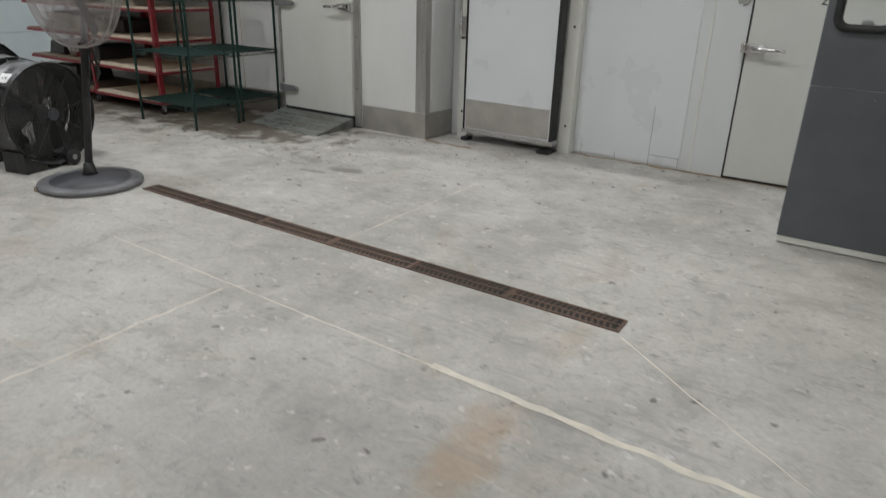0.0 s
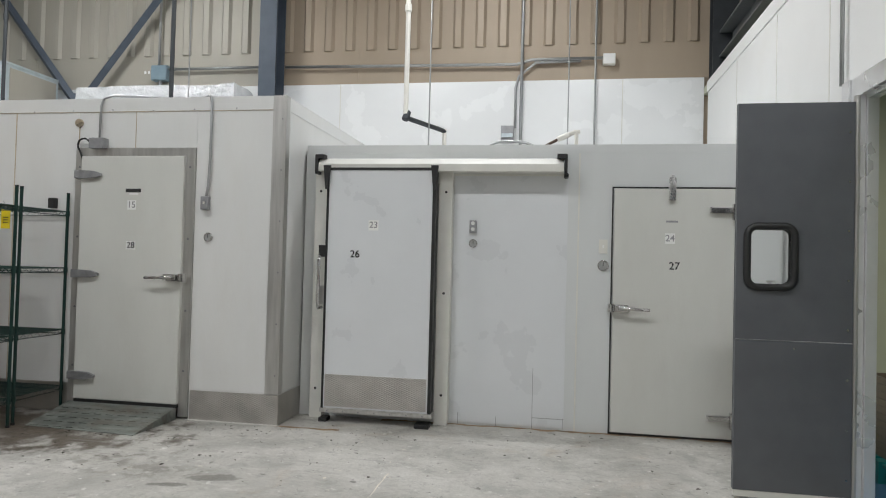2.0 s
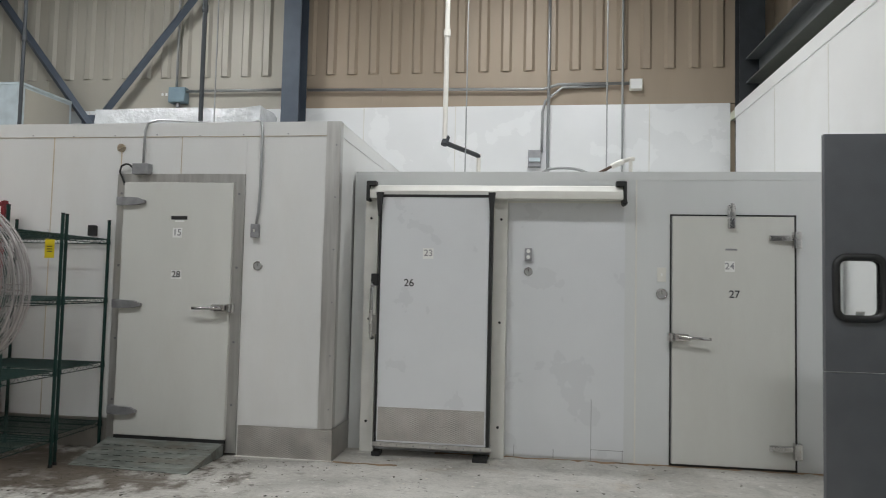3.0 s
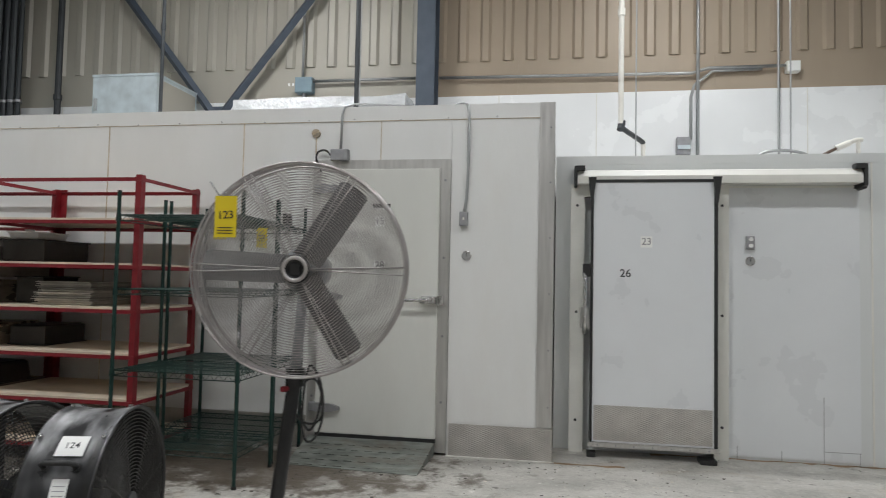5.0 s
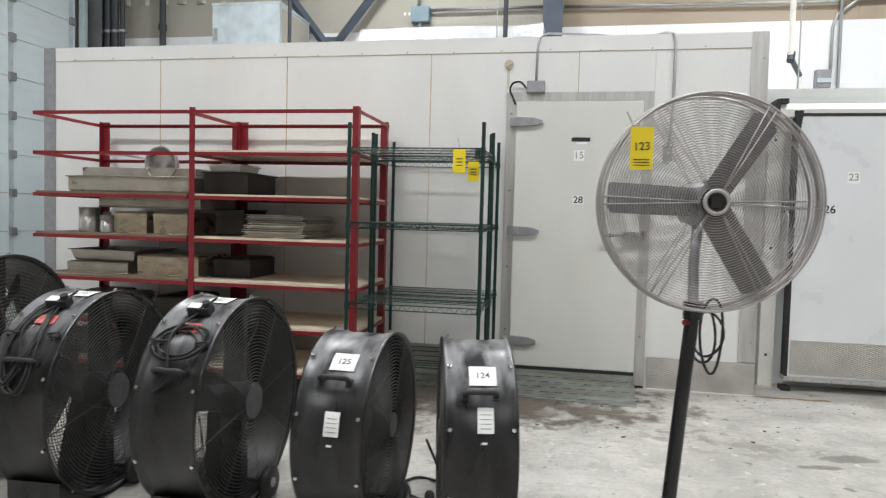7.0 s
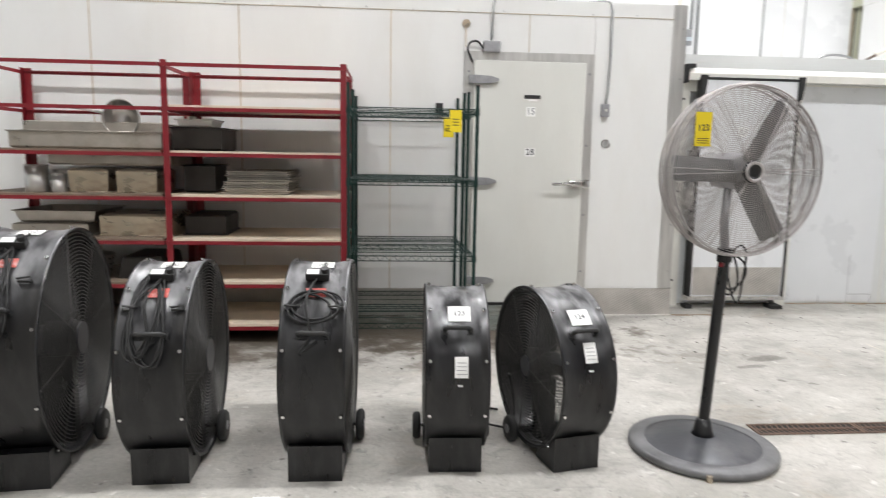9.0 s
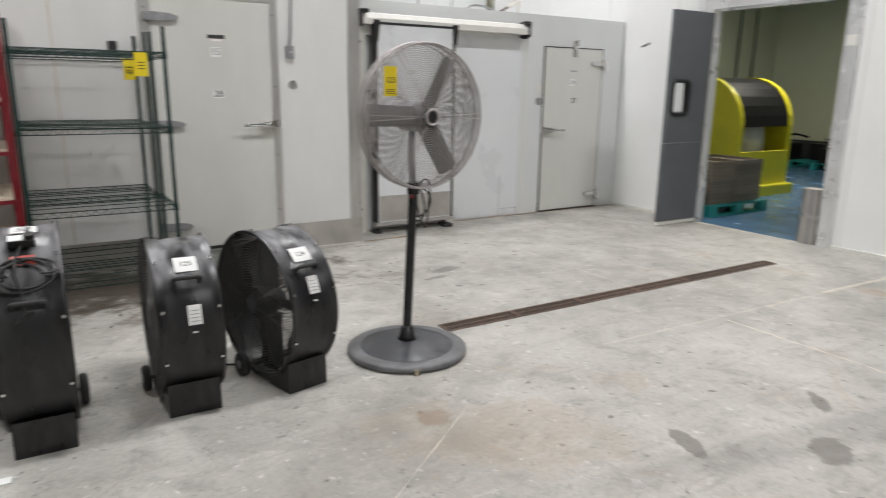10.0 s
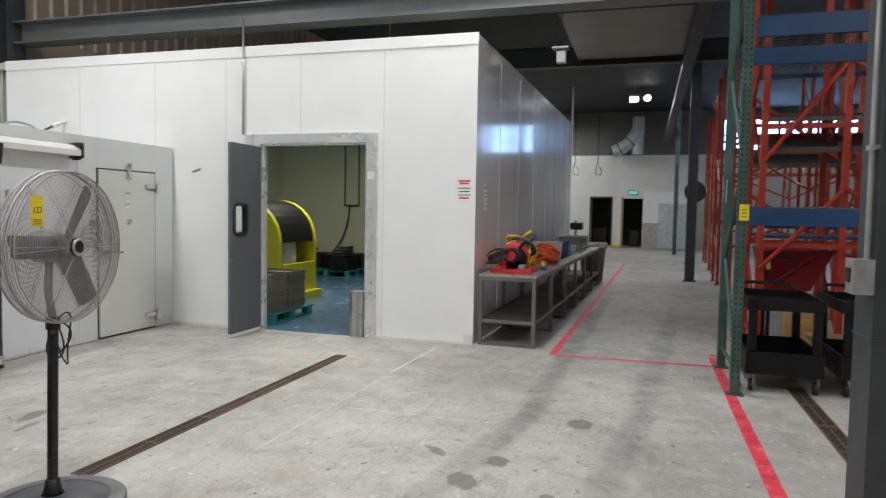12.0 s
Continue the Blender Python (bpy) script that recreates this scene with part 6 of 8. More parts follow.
def open_pan(name, x0, x1, y0, y1, z0, h, material, label, cat="pan", taper=0.03, turn=0, up=False):
    """A rimmed pan with thin walls. turned over it shows its flat bottom (up)."""
    t = thing(name, ((x0 + x1) / 2, (y0 + y1) / 2, z0), label, cat)
    bm = bmesh.new()
    lo, hi, inn = [], [], []

    def loop(d, z):
        return [bm.verts.new(p) for p in ((x0 + d, y0 + d, z), (x1 - d, y0 + d, z), (x1 - d, y1 - d, z), (x0 + d, y1 - d, z))]
    if up:
        seq = [loop(0, z0), loop(0, z0 + 0.006), loop(0.012, z0 + 0.008), loop(taper, z0 + h * 0.9), loop(taper + 0.02, z0 + h)]
    else:
        seq = [loop(taper + 0.015, z0), loop(taper, z0 + 0.015), loop(0.012, z0 + h - 0.008), loop(0, z0 + h - 0.006), loop(0, z0 + h), loop(0.014, z0 + h), loop(taper + 0.004, z0 + 0.02)]
    for a, c in zip(seq, seq[1:]):
        for i in range(4):
            bm.faces.new((a[i], a[(i + 1) % 4], c[(i + 1) % 4], c[i]))
    bm.faces.new(seq[-1])
    if not up:
        bm.faces.new(list(reversed(seq[0])))
    bmesh.ops.recalc_face_normals(bm, faces=bm.faces)
    part("shell", bm, material, t)
    part("rim", pipe(bmesh.new(), [(x0, y0, z0 + (h if not up else 0.004)), (x1, y0, z0 + (h if not up else 0.004)), (x1, y1, z0 + (h if not up else 0.004)), (x0, y1, z0 + (h if not up else 0.004))], 0.004, 6, True), material, t)
    return t


bt = 0.0155
# third shelf from the top: big trough pans and a strainer
open_pan("trough_pan", -8.58, -7.52, 4.80, 5.25, 1.385 + bt, 0.12, M_panmetal, "long grey metal trough pan on the red rack", taper=0.012)
open_pan("trough_pan", -8.52, -7.53, 4.88, 5.42, 1.385 + bt + 0.121, 0.075, M_panmetal, "long grey metal trough pan turned over on another", "pan", taper=0.012, up=True)
open_pan("deep_pan", -7.50, -7.12, 4.9, 5.4, 1.385 + bt, 0.165, M_panshade, "dark deep metal pan on the red rack", taper=0.012)
open_pan("white_tub", -7.47, -7.19, 4.92, 5.25, 1.385 + bt + 0.166, 0.06, M_paper, "white plastic tub on a dark deep pan", "tub", taper=0.02)
solid("white_cup", lathe(bmesh.new(), [(0.0, 0), (0.05, 0), (0.032, 0.06), (0.036, 0.063), (0.0, 0.066)], (-7.38, 5.05, 1.385 + bt + 0.188), "z", 24), M_paper, "small white plastic cup upturned in a tub", "cup")
st = thing("strainer", (-7.83, 4.88, 1.60), "large metal strainer bowl with a long handle", "strainer")
part("bowl", lathe(bmesh.new(), [(0.13, 0.0), (0.125, 0.05), (0.095, 0.10), (0.04, 0.128), (0.0, 0.13), (0.0, 0.127), (0.04, 0.124), (0.09, 0.098), (0.12, 0.05), (0.125, 0.0), (0.13, 0.0)], (-7.83, 4.88, 1.625), "y", 32), M_steel, st)
part("rim", ring(bmesh.new(), (-7.83, 4.88, 1.625), 0.128, 0.006, "y", 36, 6), M_steel, st)
part("handle", pipe(bmesh.new(), [(-7.95, 4.89, 1.66), (-8.15, 4.92, 1.69), (-8.4, 4.96, 1.705)], 0.009, 8), M_steel, st)
# next shelf down
z = 1.075 + bt


def canister(x, y, r, h, material, label, lid=False):
    t = thing("canister", (x, y, z), label, "canister")
    part("body", lathe(bmesh.new(), [(0.0, 0), (r * 0.96, 0), (r, 0.006), (r, h), (r * 0.95, h), (r * 0.93, 0.01), (0.0, 0.01)], (x, y, z), "z", 28), material, t)
    part("rim", ring(bmesh.new(), (x, y, z + h), r, 0.004, "z", 28, 6), material, t)
    if lid:
        part("lid", lathe(bmesh.new(), [(0.0, h + 0.03), (r * 0.6, h + 0.03), (r * 0.62, h + 0.005), (r * 0.9, h), (0.0, h)], (x, y, z), "z", 24), material, t)


canister(-8.42, 4.86, 0.075, 0.19, M_steel, "tall stainless canister on the red rack")
canister(-8.27, 4.86, 0.05, 0.13, M_alu, "small metal shaker canister on the red rack", True)
for x0, x1, mm in ((-8.21, -7.92, M_panbrown), (-7.88, -7.58, M_panbrown)):
    open_pan("loaf_pan", x0, x1, 4.85, 5.3, z, 0.17, mm, "browned deep metal pan on the red rack", up=True, taper=0.006)
open_pan("tray_pan", -8.34, -7.47, 4.84, 5.4, z + 0.195, 0.085, M_panmetal, "grey metal trough pan bridging the pans", "pan", taper=0.01)
open_pan("deep_pan", -7.45, -7.2, 5.0, 5.4, z, 0.2, M_panshade, "dark deep metal pan on the red rack", taper=0.01)
z = 0.76 + bt
open_pan("trough_pan", -8.62, -8.07, 4.84, 5.4, z, 0.09, M_panmetal, "shallow grey metal pan, turned over", up=True, taper=0.01)
open_pan("trough_pan", -8.6, -8.02, 4.85, 5.4, z + 0.094, 0.085, M_panmetal, "shallow grey metal pan on another pan", taper=0.03)
open_pan("loaf_pan", -8.01, -7.48, 4.84, 5.35, z, 0.16, M_panbrown, "browned deep metal pan, turned over", up=True, taper=0.01)
open_pan("loaf_pan", -7.44, -7.12, 4.95, 5.4, z, 0.15, M_panshade, "dark deep metal pan, turned over", up=True, taper=0.01)
z = 0.445 + bt
t = thing("colander", (-8.1, 4.95, z), "perforated metal colander basket on the red rack", "colander")
part("basket", lathe(bmesh.new(), [(0.0, 0), (0.11, 0), (0.15, 0.17), (0.145, 0.17), (0.105, 0.006), (0.0, 0.006)], (-8.1, 4.95, z), "z", 28), M_steel, t)
for i in range(3):
    for k in range(18):
        a = 2 * math.pi * (k + 0.5 * (i % 2)) / 18
        zz = 0.05 + 0.045 * i
        q = 0.11 + 0.04 * zz / 0.17 + 0.001
        part("hole", R((-8.1 + q * math.cos(a), 4.95 + q * math.sin(a), z + zz), (-8.1 + (q + 0.002) * math.cos(a), 4.95 + (q + 0.002) * math.sin(a), z + zz), 0.009, 6), M_depth, t)
open_pan("deep_pan", -7.9, -7.55, 4.85, 5.35, z, 0.16, M_panshade, "dark deep metal pan on a lower shelf", up=True)
open_pan("deep_pan", -8.65, -8.3, 4.85, 5.35, z, 0.16, M_panshade, "dark deep metal pan on a lower shelf", up=True)
z = 0.13 + bt
open_pan("deep_pan", -8.6, -8.1, 4.85, 5.35, z, 0.2, M_panshade, "dark deep metal pan on the bottom shelf", up=True)
# stack of sheet pans
z = 1.075 + bt
for i in range(11):
    j, k = (random.random() - 0.5) * 0.03, (random.random() - 0.5) * 0.025
    xa, xb, ya, yb = -7.115 + j + 0.004 * i, -6.63 + j, 4.80 + k, 5.42 + k
    zz = z + 0.0155 * i
    bm = bmesh.new()
    seq = []
    for d, h in ((0.02, 0.0), (0.016, 0.0085), (0.0, 0.0085), (0.0, 0.0145), (0.018, 0.0145), (0.022, 0.003)):
        seq.append([bm.verts.new(p) for p in ((xa + d, ya + d, zz + h), (xb - d, ya + d, zz + h), (xb - d, yb - d, zz + h), (xa + d, yb - d, zz + h))])
    for a, c in zip(seq, seq[1:]):
        for q in range(4):
            bm.faces.new((a[q], a[(q + 1) % 4], c[(q + 1) % 4], c[q]))
    bm.faces.new(seq[-1])
    bm.faces.new(list(reversed(seq[0])))
    bmesh.ops.recalc_face_normals(bm, faces=bm.faces)
    solid("sheet_pan", bm, M_sheetpan, "flat browned baking sheet in a stack", "baking sheet", "stack of baking sheets")

# ---- green wire shelving ----
GLEV = (0.22, 0.70, 1.225, 1.71)


def wire_shelf(x0, x1, y0, y1, z):
    bm = bmesh.new()
    for zz in (z, z - 0.035):
        pipe(bm, [(x0, y0, zz), (x1, y0, zz), (x1, y1, zz), (x0, y1, zz)], 0.0035, 5, True)
    n = int((x1 - x0) / 0.022)
    for i in range(n):
        x = x0 + (x1 - x0) * (i + 0.5) / n
        rod(bm, (x, y0, z + 0.004), (x, y1, z + 0.004), 0.0024, 4)
    for y in (y0 + (y1 - y0) * 0.33, y0 + (y1 - y0) * 0.67):
        rod(bm, (x0, y, z), (x1, y, z), 0.003, 5)
    for yy in (y0, y1):
        m = 14
        for i in range(m):
            xa, xb = x0 + (x1 - x0) * i / m, x0 + (x1 - x0) * (i + 1) / m
            xm = (xa + xb) / 2
            rod(bm, (xa, yy, z), (xm, yy, z - 0.035), 0.0018, 4)
            rod(bm, (xm, yy, z - 0.035), (xb, yy, z), 0.0018, 4)
    for xx in (x0, x1):
        m = 7
        for i in range(m):
            ya, yb = y0 + (y1 - y0) * i / m, y0 + (y1 - y0) * (i + 1) / m
            ym = (ya + yb) / 2
            rod(bm, (xx, ya, z), (xx, ym, z - 0.035), 0.0018, 4)
            rod(bm, (xx, ym, z - 0.035), (xx, yb, z), 0.0018, 4)
    return bm


def green_unit(x0, x1, y0, y1, label, tagpos):
    t = thing("wire_shelving", ((x0 + x1) / 2, (y0 + y1) / 2, 0), label, "shelving", group="green wire shelving")
    for x in (x0, x1):
        for y in (y0, y1):
            p = part("post", R((x, y, 0.012), (x, y, 1.865), 0.0125, 12), M_green, t, "green ringed post")
            part("foot", R((x, y, 0), (x, y, 0.02), 0.016, 10), M_black, p)
            part("cap", R((x, y, 1.863), (x, y, 1.872), 0.0135, 12), M_black, p)
            for z in GLEV:
                part("collar", R((x, y, z - 0.04), (x, y, z + 0.008), 0.018, 10, r2=0.0155), M_green, p)
    for z in GLEV:
        part("shelf", wire_shelf(x0, x1, y0, y1, z), M_green, t, "dark green wire shelf")
    tx, ty, tz = tagpos
    g = part("tag", B(tx - 0.04, ty - 0.001, tz - 0.075, tx + 0.04, ty + 0.001, tz + 0.075), M_yellow, t, "yellow card lot tag")
    for q in range(3):
        part("print_bar", B(tx - 0.02, ty - 0.002, tz - 0.03 + 0.02 * q, tx + 0.02, ty - 0.001, tz - 0.024 + 0.02 * q), M_ink, g)
    part("cable_tie", pipe(bmesh.new(), [(tx, ty, tz + 0.07), (tx, ty - 0.01, tz + 0.09), (tx - 0.005, ty + 0.005, tz + 0.105), (tx - 0.01, ty - 0.02, tz + 0.14)], 0.002, 5), M_greymetal, t)


green_unit(-6.185, -5.312, 4.44, 4.965, "dark green wire shelving unit, empty, with a yellow tag", (-5.46, 4.428, 1.63))
green_unit(-6.185, -5.335, 5.04, 5.55, "dark green wire shelving unit against the cold room wall, empty", (-5.455, 5.025, 1.61))
solid("wall_clip", B(-5.52, AY - 0.05, 1.74, -5.46, AY - 0.001, 1.83, bevel=0.008), M_black, "small black clip on the cold room wall", "clip")

# ---- inside the white room ----
sp = thing("spill_cabinet", (3.0, 6.2, 0.004), "yellow plastic drum spill shelter with a black roll top", "spill shelter")
SX0, SX1, SY0, SY1 = 2.55, 3.83, 5.585, 7.03


# the arched ends stand across the room, open face to the hall side
def arch_x(x, th, material, nm):
    bm = bmesh.new()
    out = [(SY0, 0.16), (SY0, 1.0)]
    n = 14
    cy, ry, rz3 = (SY0 + SY1) / 2, (SY1 - SY0) / 2, 0.72
    for i in range(n + 1):
        a = math.pi - math.pi * i / n
        out.append((cy + ry * math.cos(a), 1.02 + rz3 * math.sin(a)))
    out += [(SY1, 0.16)]
    va = [bm.verts.new((x, y, z)) for y, z in out]
    vb = [bm.verts.new((x + th, y, z)) for y, z in out]
    bm.faces.new(va)
    bm.faces.new(list(reversed(vb)))
    for i in range(len(out)):
        j = (i + 1) % len(out)
        bm.faces.new((va[i], vb[i], vb[j], va[j]))
    bmesh.ops.recalc_face_normals(bm, faces=bm.faces)
    part(nm, bm, material, sp)


arch_x(SX0, 0.09, M_polyyel, "end_wall")
arch_x(SX1 - 0.09, 0.09, M_polyyel, "end_wall")
part("sump", B(SX0 - 0.05, SY0 - 0.1, 0.0, SX1 + 0.05, SY1 + 0.05, 0.16, bevel=0.02), M_polyyel, sp)
part("back_wall", B(SX0 + 0.09, SY1 - 0.06, 0.16, SX1 - 0.09, SY1, 1.05), M_polyyel, sp)
part("front_rail", B(SX0 + 0.09, SY0 - 0.02, 0.16, SX1 - 0.09, SY0 + 0.06, 0.66), M_polyyel, sp)
bm = bmesh.new()
cy, ry = (SY0 + SY1) / 2, (SY1 - SY0) / 2 - 0.02
rows = []
for i in range(13):
    a = math.pi * (0.16 + 0.84 * (1 - i / 12))
    rows.append([bm.verts.new((x, cy - ry * math.cos(math.pi - a), 1.02 + 0.7 * math.sin(a))) for x in (SX0 + 0.09, SX1 - 0.09)])
for a, c in zip(rows, rows[1:]):
    bm.faces.new((a[0], a[1], c[1], c[0]))
ob = part("roll_top", bm, M_polyblk, sp, "black slatted roll top")
mod = ob.modifiers.new("thickness", "SOLIDIFY")
mod.thickness = 0.03
solid("plastic_drum", lathe(bmesh.new(), [(0.0, 0), (0.28, 0), (0.3, 0.03), (0.3, 0.28), (0.31, 0.3), (0.3, 0.32), (0.3, 0.6), (0.31, 0.62), (0.3, 0.64), (0.29, 0.88), (0.0, 0.9)], (3.2, 5.98, 0.164), "z", 32), M_whitedrum, "white plastic drum inside the spill shelter", "drum")


def pallet(x0, y0, L, W, material, label):
    t = thing("pallet", (x0 + L / 2, y0 + W / 2, 0.004), label, "pallet")
    for i in range(7):
        part("deck_board", B(x0, y0 + i * (W - 0.1) / 6, 0.124, x0 + L, y0 + i * (W - 0.1) / 6 + 0.1, 0.144), material, t)
    for i in range(3):
        for j in range(3):
            part("block", B(x0 + i * (L - 0.14) / 2, y0 + j * (W - 0.1) / 2, 0.026, x0 + i * (L - 0.14) / 2 + 0.14, y0 + j * (W - 0.1) / 2 + 0.1, 0.124), material, t)
    for j in range(3):
        part("skid", B(x0, y0 + j * (W - 0.1) / 2, 0.004, x0 + L, y0 + j * (W - 0.1) / 2 + 0.1, 0.026), material, t)


pallet(0.9, 4.72, 1.15, 1.0, M_teal, "teal plastic pallet on the blue floor")
for c in range(2):
    for i in range(11):
        z = 0.146 + 0.048 * i
        x0, y0 = 0.97 + 0.52 * c, 4.80 + random.random() * 0.015
        bm = B(x0, y0, z, x0 + 0.49, y0 + 0.72, z + 0.012)
        for a in ((x0, y0, x0 + 0.49, y0 + 0.012), (x0, y0 + 0.708, x0 + 0.49, y0 + 0.72), (x0, y0 + 0.012, x0 + 0.012, y0 + 0.708), (x0 + 0.478, y0 + 0.012, x0 + 0.49, y0 + 0.708)):
            box(bm, a[0], a[1], z + 0.012, a[2], a[3], z + 0.045)
        solid("stacking_tray", bm, M_crate, "brown-grey stacking tray on a pallet", "tray", "stack of trays")
pallet(7.3, 6.55, 1.1, 1.2, M_teal, "teal pallet with dark gear by the far wall")
for x0, y0, w, d, h in ((7.35, 6.6, 0.5, 0.5, 0.3), (7.9, 6.7, 0.45, 0.9, 0.34)):
    solid("equipment_case", B(x0, y0, 0.146, x0 + w, y0 + d, 0.146 + h, bevel=0.03), M_polyblk, "dark equipment case on a pallet", "case")
t = thing("floor_machine", (7.7, 8.0, 0.004), "dark floor machine with a tall handle", "machine")
part("body", B(7.4, 7.8, 0.1, 8.0, 8.3, 0.5, bevel=0.05), M_polyblk, t)
part("handle", pipe(bmesh.new(), [(7.5, 8.0, 0.45), (7.4, 8.0, 0.62), (7.6, 7.75, 0.68), (7.8, 7.6, 0.62)], 0.025), M_polyblk, t)
for x in (7.5, 7.9):
    part("wheel", R((x, 7.78, 0.104), (x, 7.84, 0.104), 0.1, 20), M_black, t)
# plain slab added for the dark mass of gear by the end wall
solid("wall_skirt", B(8.47, 2.4, 0.004, 8.575, 9.0, 0.5), M_darksteel, "plain dark slab standing in for low gear along the room wall", "skirting")
for x, y, z0 in ((7.2, 9.05, 1.7), (7.75, 9.05, 1.7), (8.53, 6.85, 1.72), (8.53, 7.23, 1.72)):
    solid("drop_conduit", R((x, y, z0), (x, y, RTOP - 0.1), 0.02, 8), M_darksteel, "dark conduit down the room wall", "conduit", "room conduits")
solid("conduit_tie", B(8.51, 6.83, 1.68, 8.55, 7.25, 1.72), M_darksteel, "dark bracket between two conduits", "conduit")
solid("hanging_cable", pipe(bmesh.new(), smooth([(8.53, 7.1, 1.69), (8.5, 7.13, 1.3), (8.44, 7.24, 0.9), (8.4, 7.42, 0.6), (8.4, 7.5, 0.5)]), 0.02), M_black, "black cable hanging from the conduit", "cable")
for x, y, z, q in ((7.6, 6.88, 0.47, 0.22), (8.1, 7.0, 0.51, 0.2), (7.4, 8.1, 0.03, 0.26), (5.75, 8.2, 0.03, 0.3)):
    bm = bmesh.new()
    pipe(bm, [(x + (q - 0.012 * (i % 5)) * math.cos(i * 0.42), y + (q - 0.01 * (i % 4)) * math.sin(i * 0.42), z + 0.004 * i) for i in range(44)], 0.022, 6)
    solid("coiled_hose", bm, M_black, "coil of black hose in the white room", "hose", "coiled hoses")
for x, y in ((5.3, 8.6), (5.0, 7.9)):
    t = thing("transfer_pump", (x, y, 0.004), "dark transfer pump with a round motor", "pump")
    part("plate", B(x - 0.25, y - 0.15, 0.004, x + 0.25, y + 0.15, 0.05, bevel=0.01), M_polyblk, t)
    part("motor", R((x - 0.2, y, 0.2), (x + 0.1, y, 0.2), 0.14, 20), M_polyblk, t)
    part("volute", R((x + 0.1, y, 0.2), (x + 0.2, y, 0.2), 0.17, 20), M_greymetal, t)
    part("outlet", R((x + 0.15, y, 0.3), (x + 0.15, y, 0.55), 0.05, 12), M_polyblk, t)
# half-height steel guard post in the doorway
gp = thing("guard_post", (RX + 0.0, 3.33, 0.004), "half-height stainless steel guard post in the doorway", "guard")
prof = [(-0.075, -0.09), (0.06, -0.09), (0.085, -0.05), (0.085, 0.09), (-0.05, 0.09), (-0.075, 0.05)]
bm = bmesh.new()
lo = [bm.verts.new((RX + 0.03 + x, 3.335 + y, 0.004)) for x, y in prof]
hi = [bm.verts.new((RX + 0.03 + x, 3.335 + y, 0.565)) for x, y in prof]
bm.faces.new(hi)
bm.faces.new(list(reversed(lo)))
for i in range(6):
    bm.faces.new((lo[i], lo[(i + 1) % 6], hi[(i + 1) % 6], hi[i]))
bmesh.ops.recalc_face_normals(bm, faces=bm.faces)
part("shell", bm, M_steel, gp, "folded stainless shell")
part("fold", B(RX - 0.05, 3.29, 0.004, RX - 0.0455, 3.32, 0.56), M_greymetal, gp)

# ---- steel work tables along the white room ----


def work_table(x0, x1, y0, y1, h, label):
    t = thing("work_table", ((x0 + x1) / 2, (y0 + y1) / 2, 0), label, "table", group="steel work tables")
    part("tabletop", B(x0, y0, h - 0.03, x1, y1, h, bevel=0.004), M_steel, t, "worn steel top")
    s = 0.045
    n = 2 if x1 - x0 < 1.6 else 3
    for i in range(n):
        x = x0 + (x1 - x0 - s) * i / (n - 1)
        for y in (y0, y1 - s):
            part("leg", B(x, y, 0, x + s, y + s, h - 0.03), M_tsteel, t)
        part("cross_rail", B(x + 0.004, y0 + s, 0.27, x + s - 0.004, y1 - s, 0.31), M_tsteel, t)
        part("cross_rail", B(x + 0.004, y0 + s, 0.0, x + s - 0.004, y1 - s, 0.03), M_tsteel, t)
        part("cross_rail", B(x + 0.004, y0 + s, h - 0.075, x + s - 0.004, y1 - s, h - 0.031), M_tsteel, t)
    for y in (y0 + 0.004, y1 - s + 0.004):
        for i in range(n - 1):
            xa = x0 + (x1 - x0 - s) * i / (n - 1) + s
            xb = x0 + (x1 - x0 - s) * (i + 1) / (n - 1)
            part("rail", B(xa, y, 0.27, xb, y + s - 0.008, 0.31), M_tsteel, t)
            part("rail", B(xa, y, h - 0.075, xb, y + s - 0.008, h - 0.031), M_tsteel, t)
    part("under_shelf", B(x0 + s, y0 + s, 0.285, x1 - s, y1 - s, 0.30), M_tsteel, t, "dull steel under-shelf")
    return t


M_tsteel = mat("dull_table_steel", (0.20, 0.19, 0.18), 0.45, 0.6, 0.15, 6, 0.05, stain=(0.11, 0.09, 0.08), stain_amt=0.4)
TY0, TY1, TH = 1.115, 1.80, 0.85
work_table(0.66, 3.1, TY0, TY1, TH, "long steel work table with tools on it")
work_table(3.13, 5.6, TY0, TY1, TH, "long steel work table beside the polished wall")
work_table(5.63, 8.3, TY0, TY1, TH, "long steel work table with metal trays on it")
cs = thing("chop_saw", (1.1, 1.5, TH), "red cut-off saw with a black cord on the steel table", "power saw")
part("base_plate", B(0.86, 1.22, TH, 1.4, 1.72, TH + 0.05, bevel=0.006), M_machred, cs)
part("fence", B(1.0, 1.55, TH + 0.05, 1.3, 1.6, TH + 0.12), M_machred, cs)
part("arm", pipe(bmesh.new(), [(1.3, 1.66, TH + 0.05), (1.25, 1.62, TH + 0.2), (1.1, 1.5, TH + 0.26)], 0.05, 10), M_machred, cs)
part("blade_guard", lathe(bmesh.new(), [(0.0, -0.03), (0.15, -0.03), (0.162, -0.02), (0.162, 0.02), (0.15, 0.03), (0.0, 0.03)], (1.14, 1.46, TH + 0.21), "x", 30), M_machred, cs, "red blade guard")
part("lower_guard", lathe(bmesh.new(), [(0.0, -0.02), (0.125, -0.02), (0.13, 0.0), (0.125, 0.02), (0.0, 0.02)], (1.085, 1.44, TH + 0.17), "x", 26), M_polyblk, cs, "black lower blade guard")
mo = part("motor", R((0.88, 1.47, TH + 0.21), (1.06, 1.47, TH + 0.21), 0.085, 22), M_polyblk, cs, "black motor")
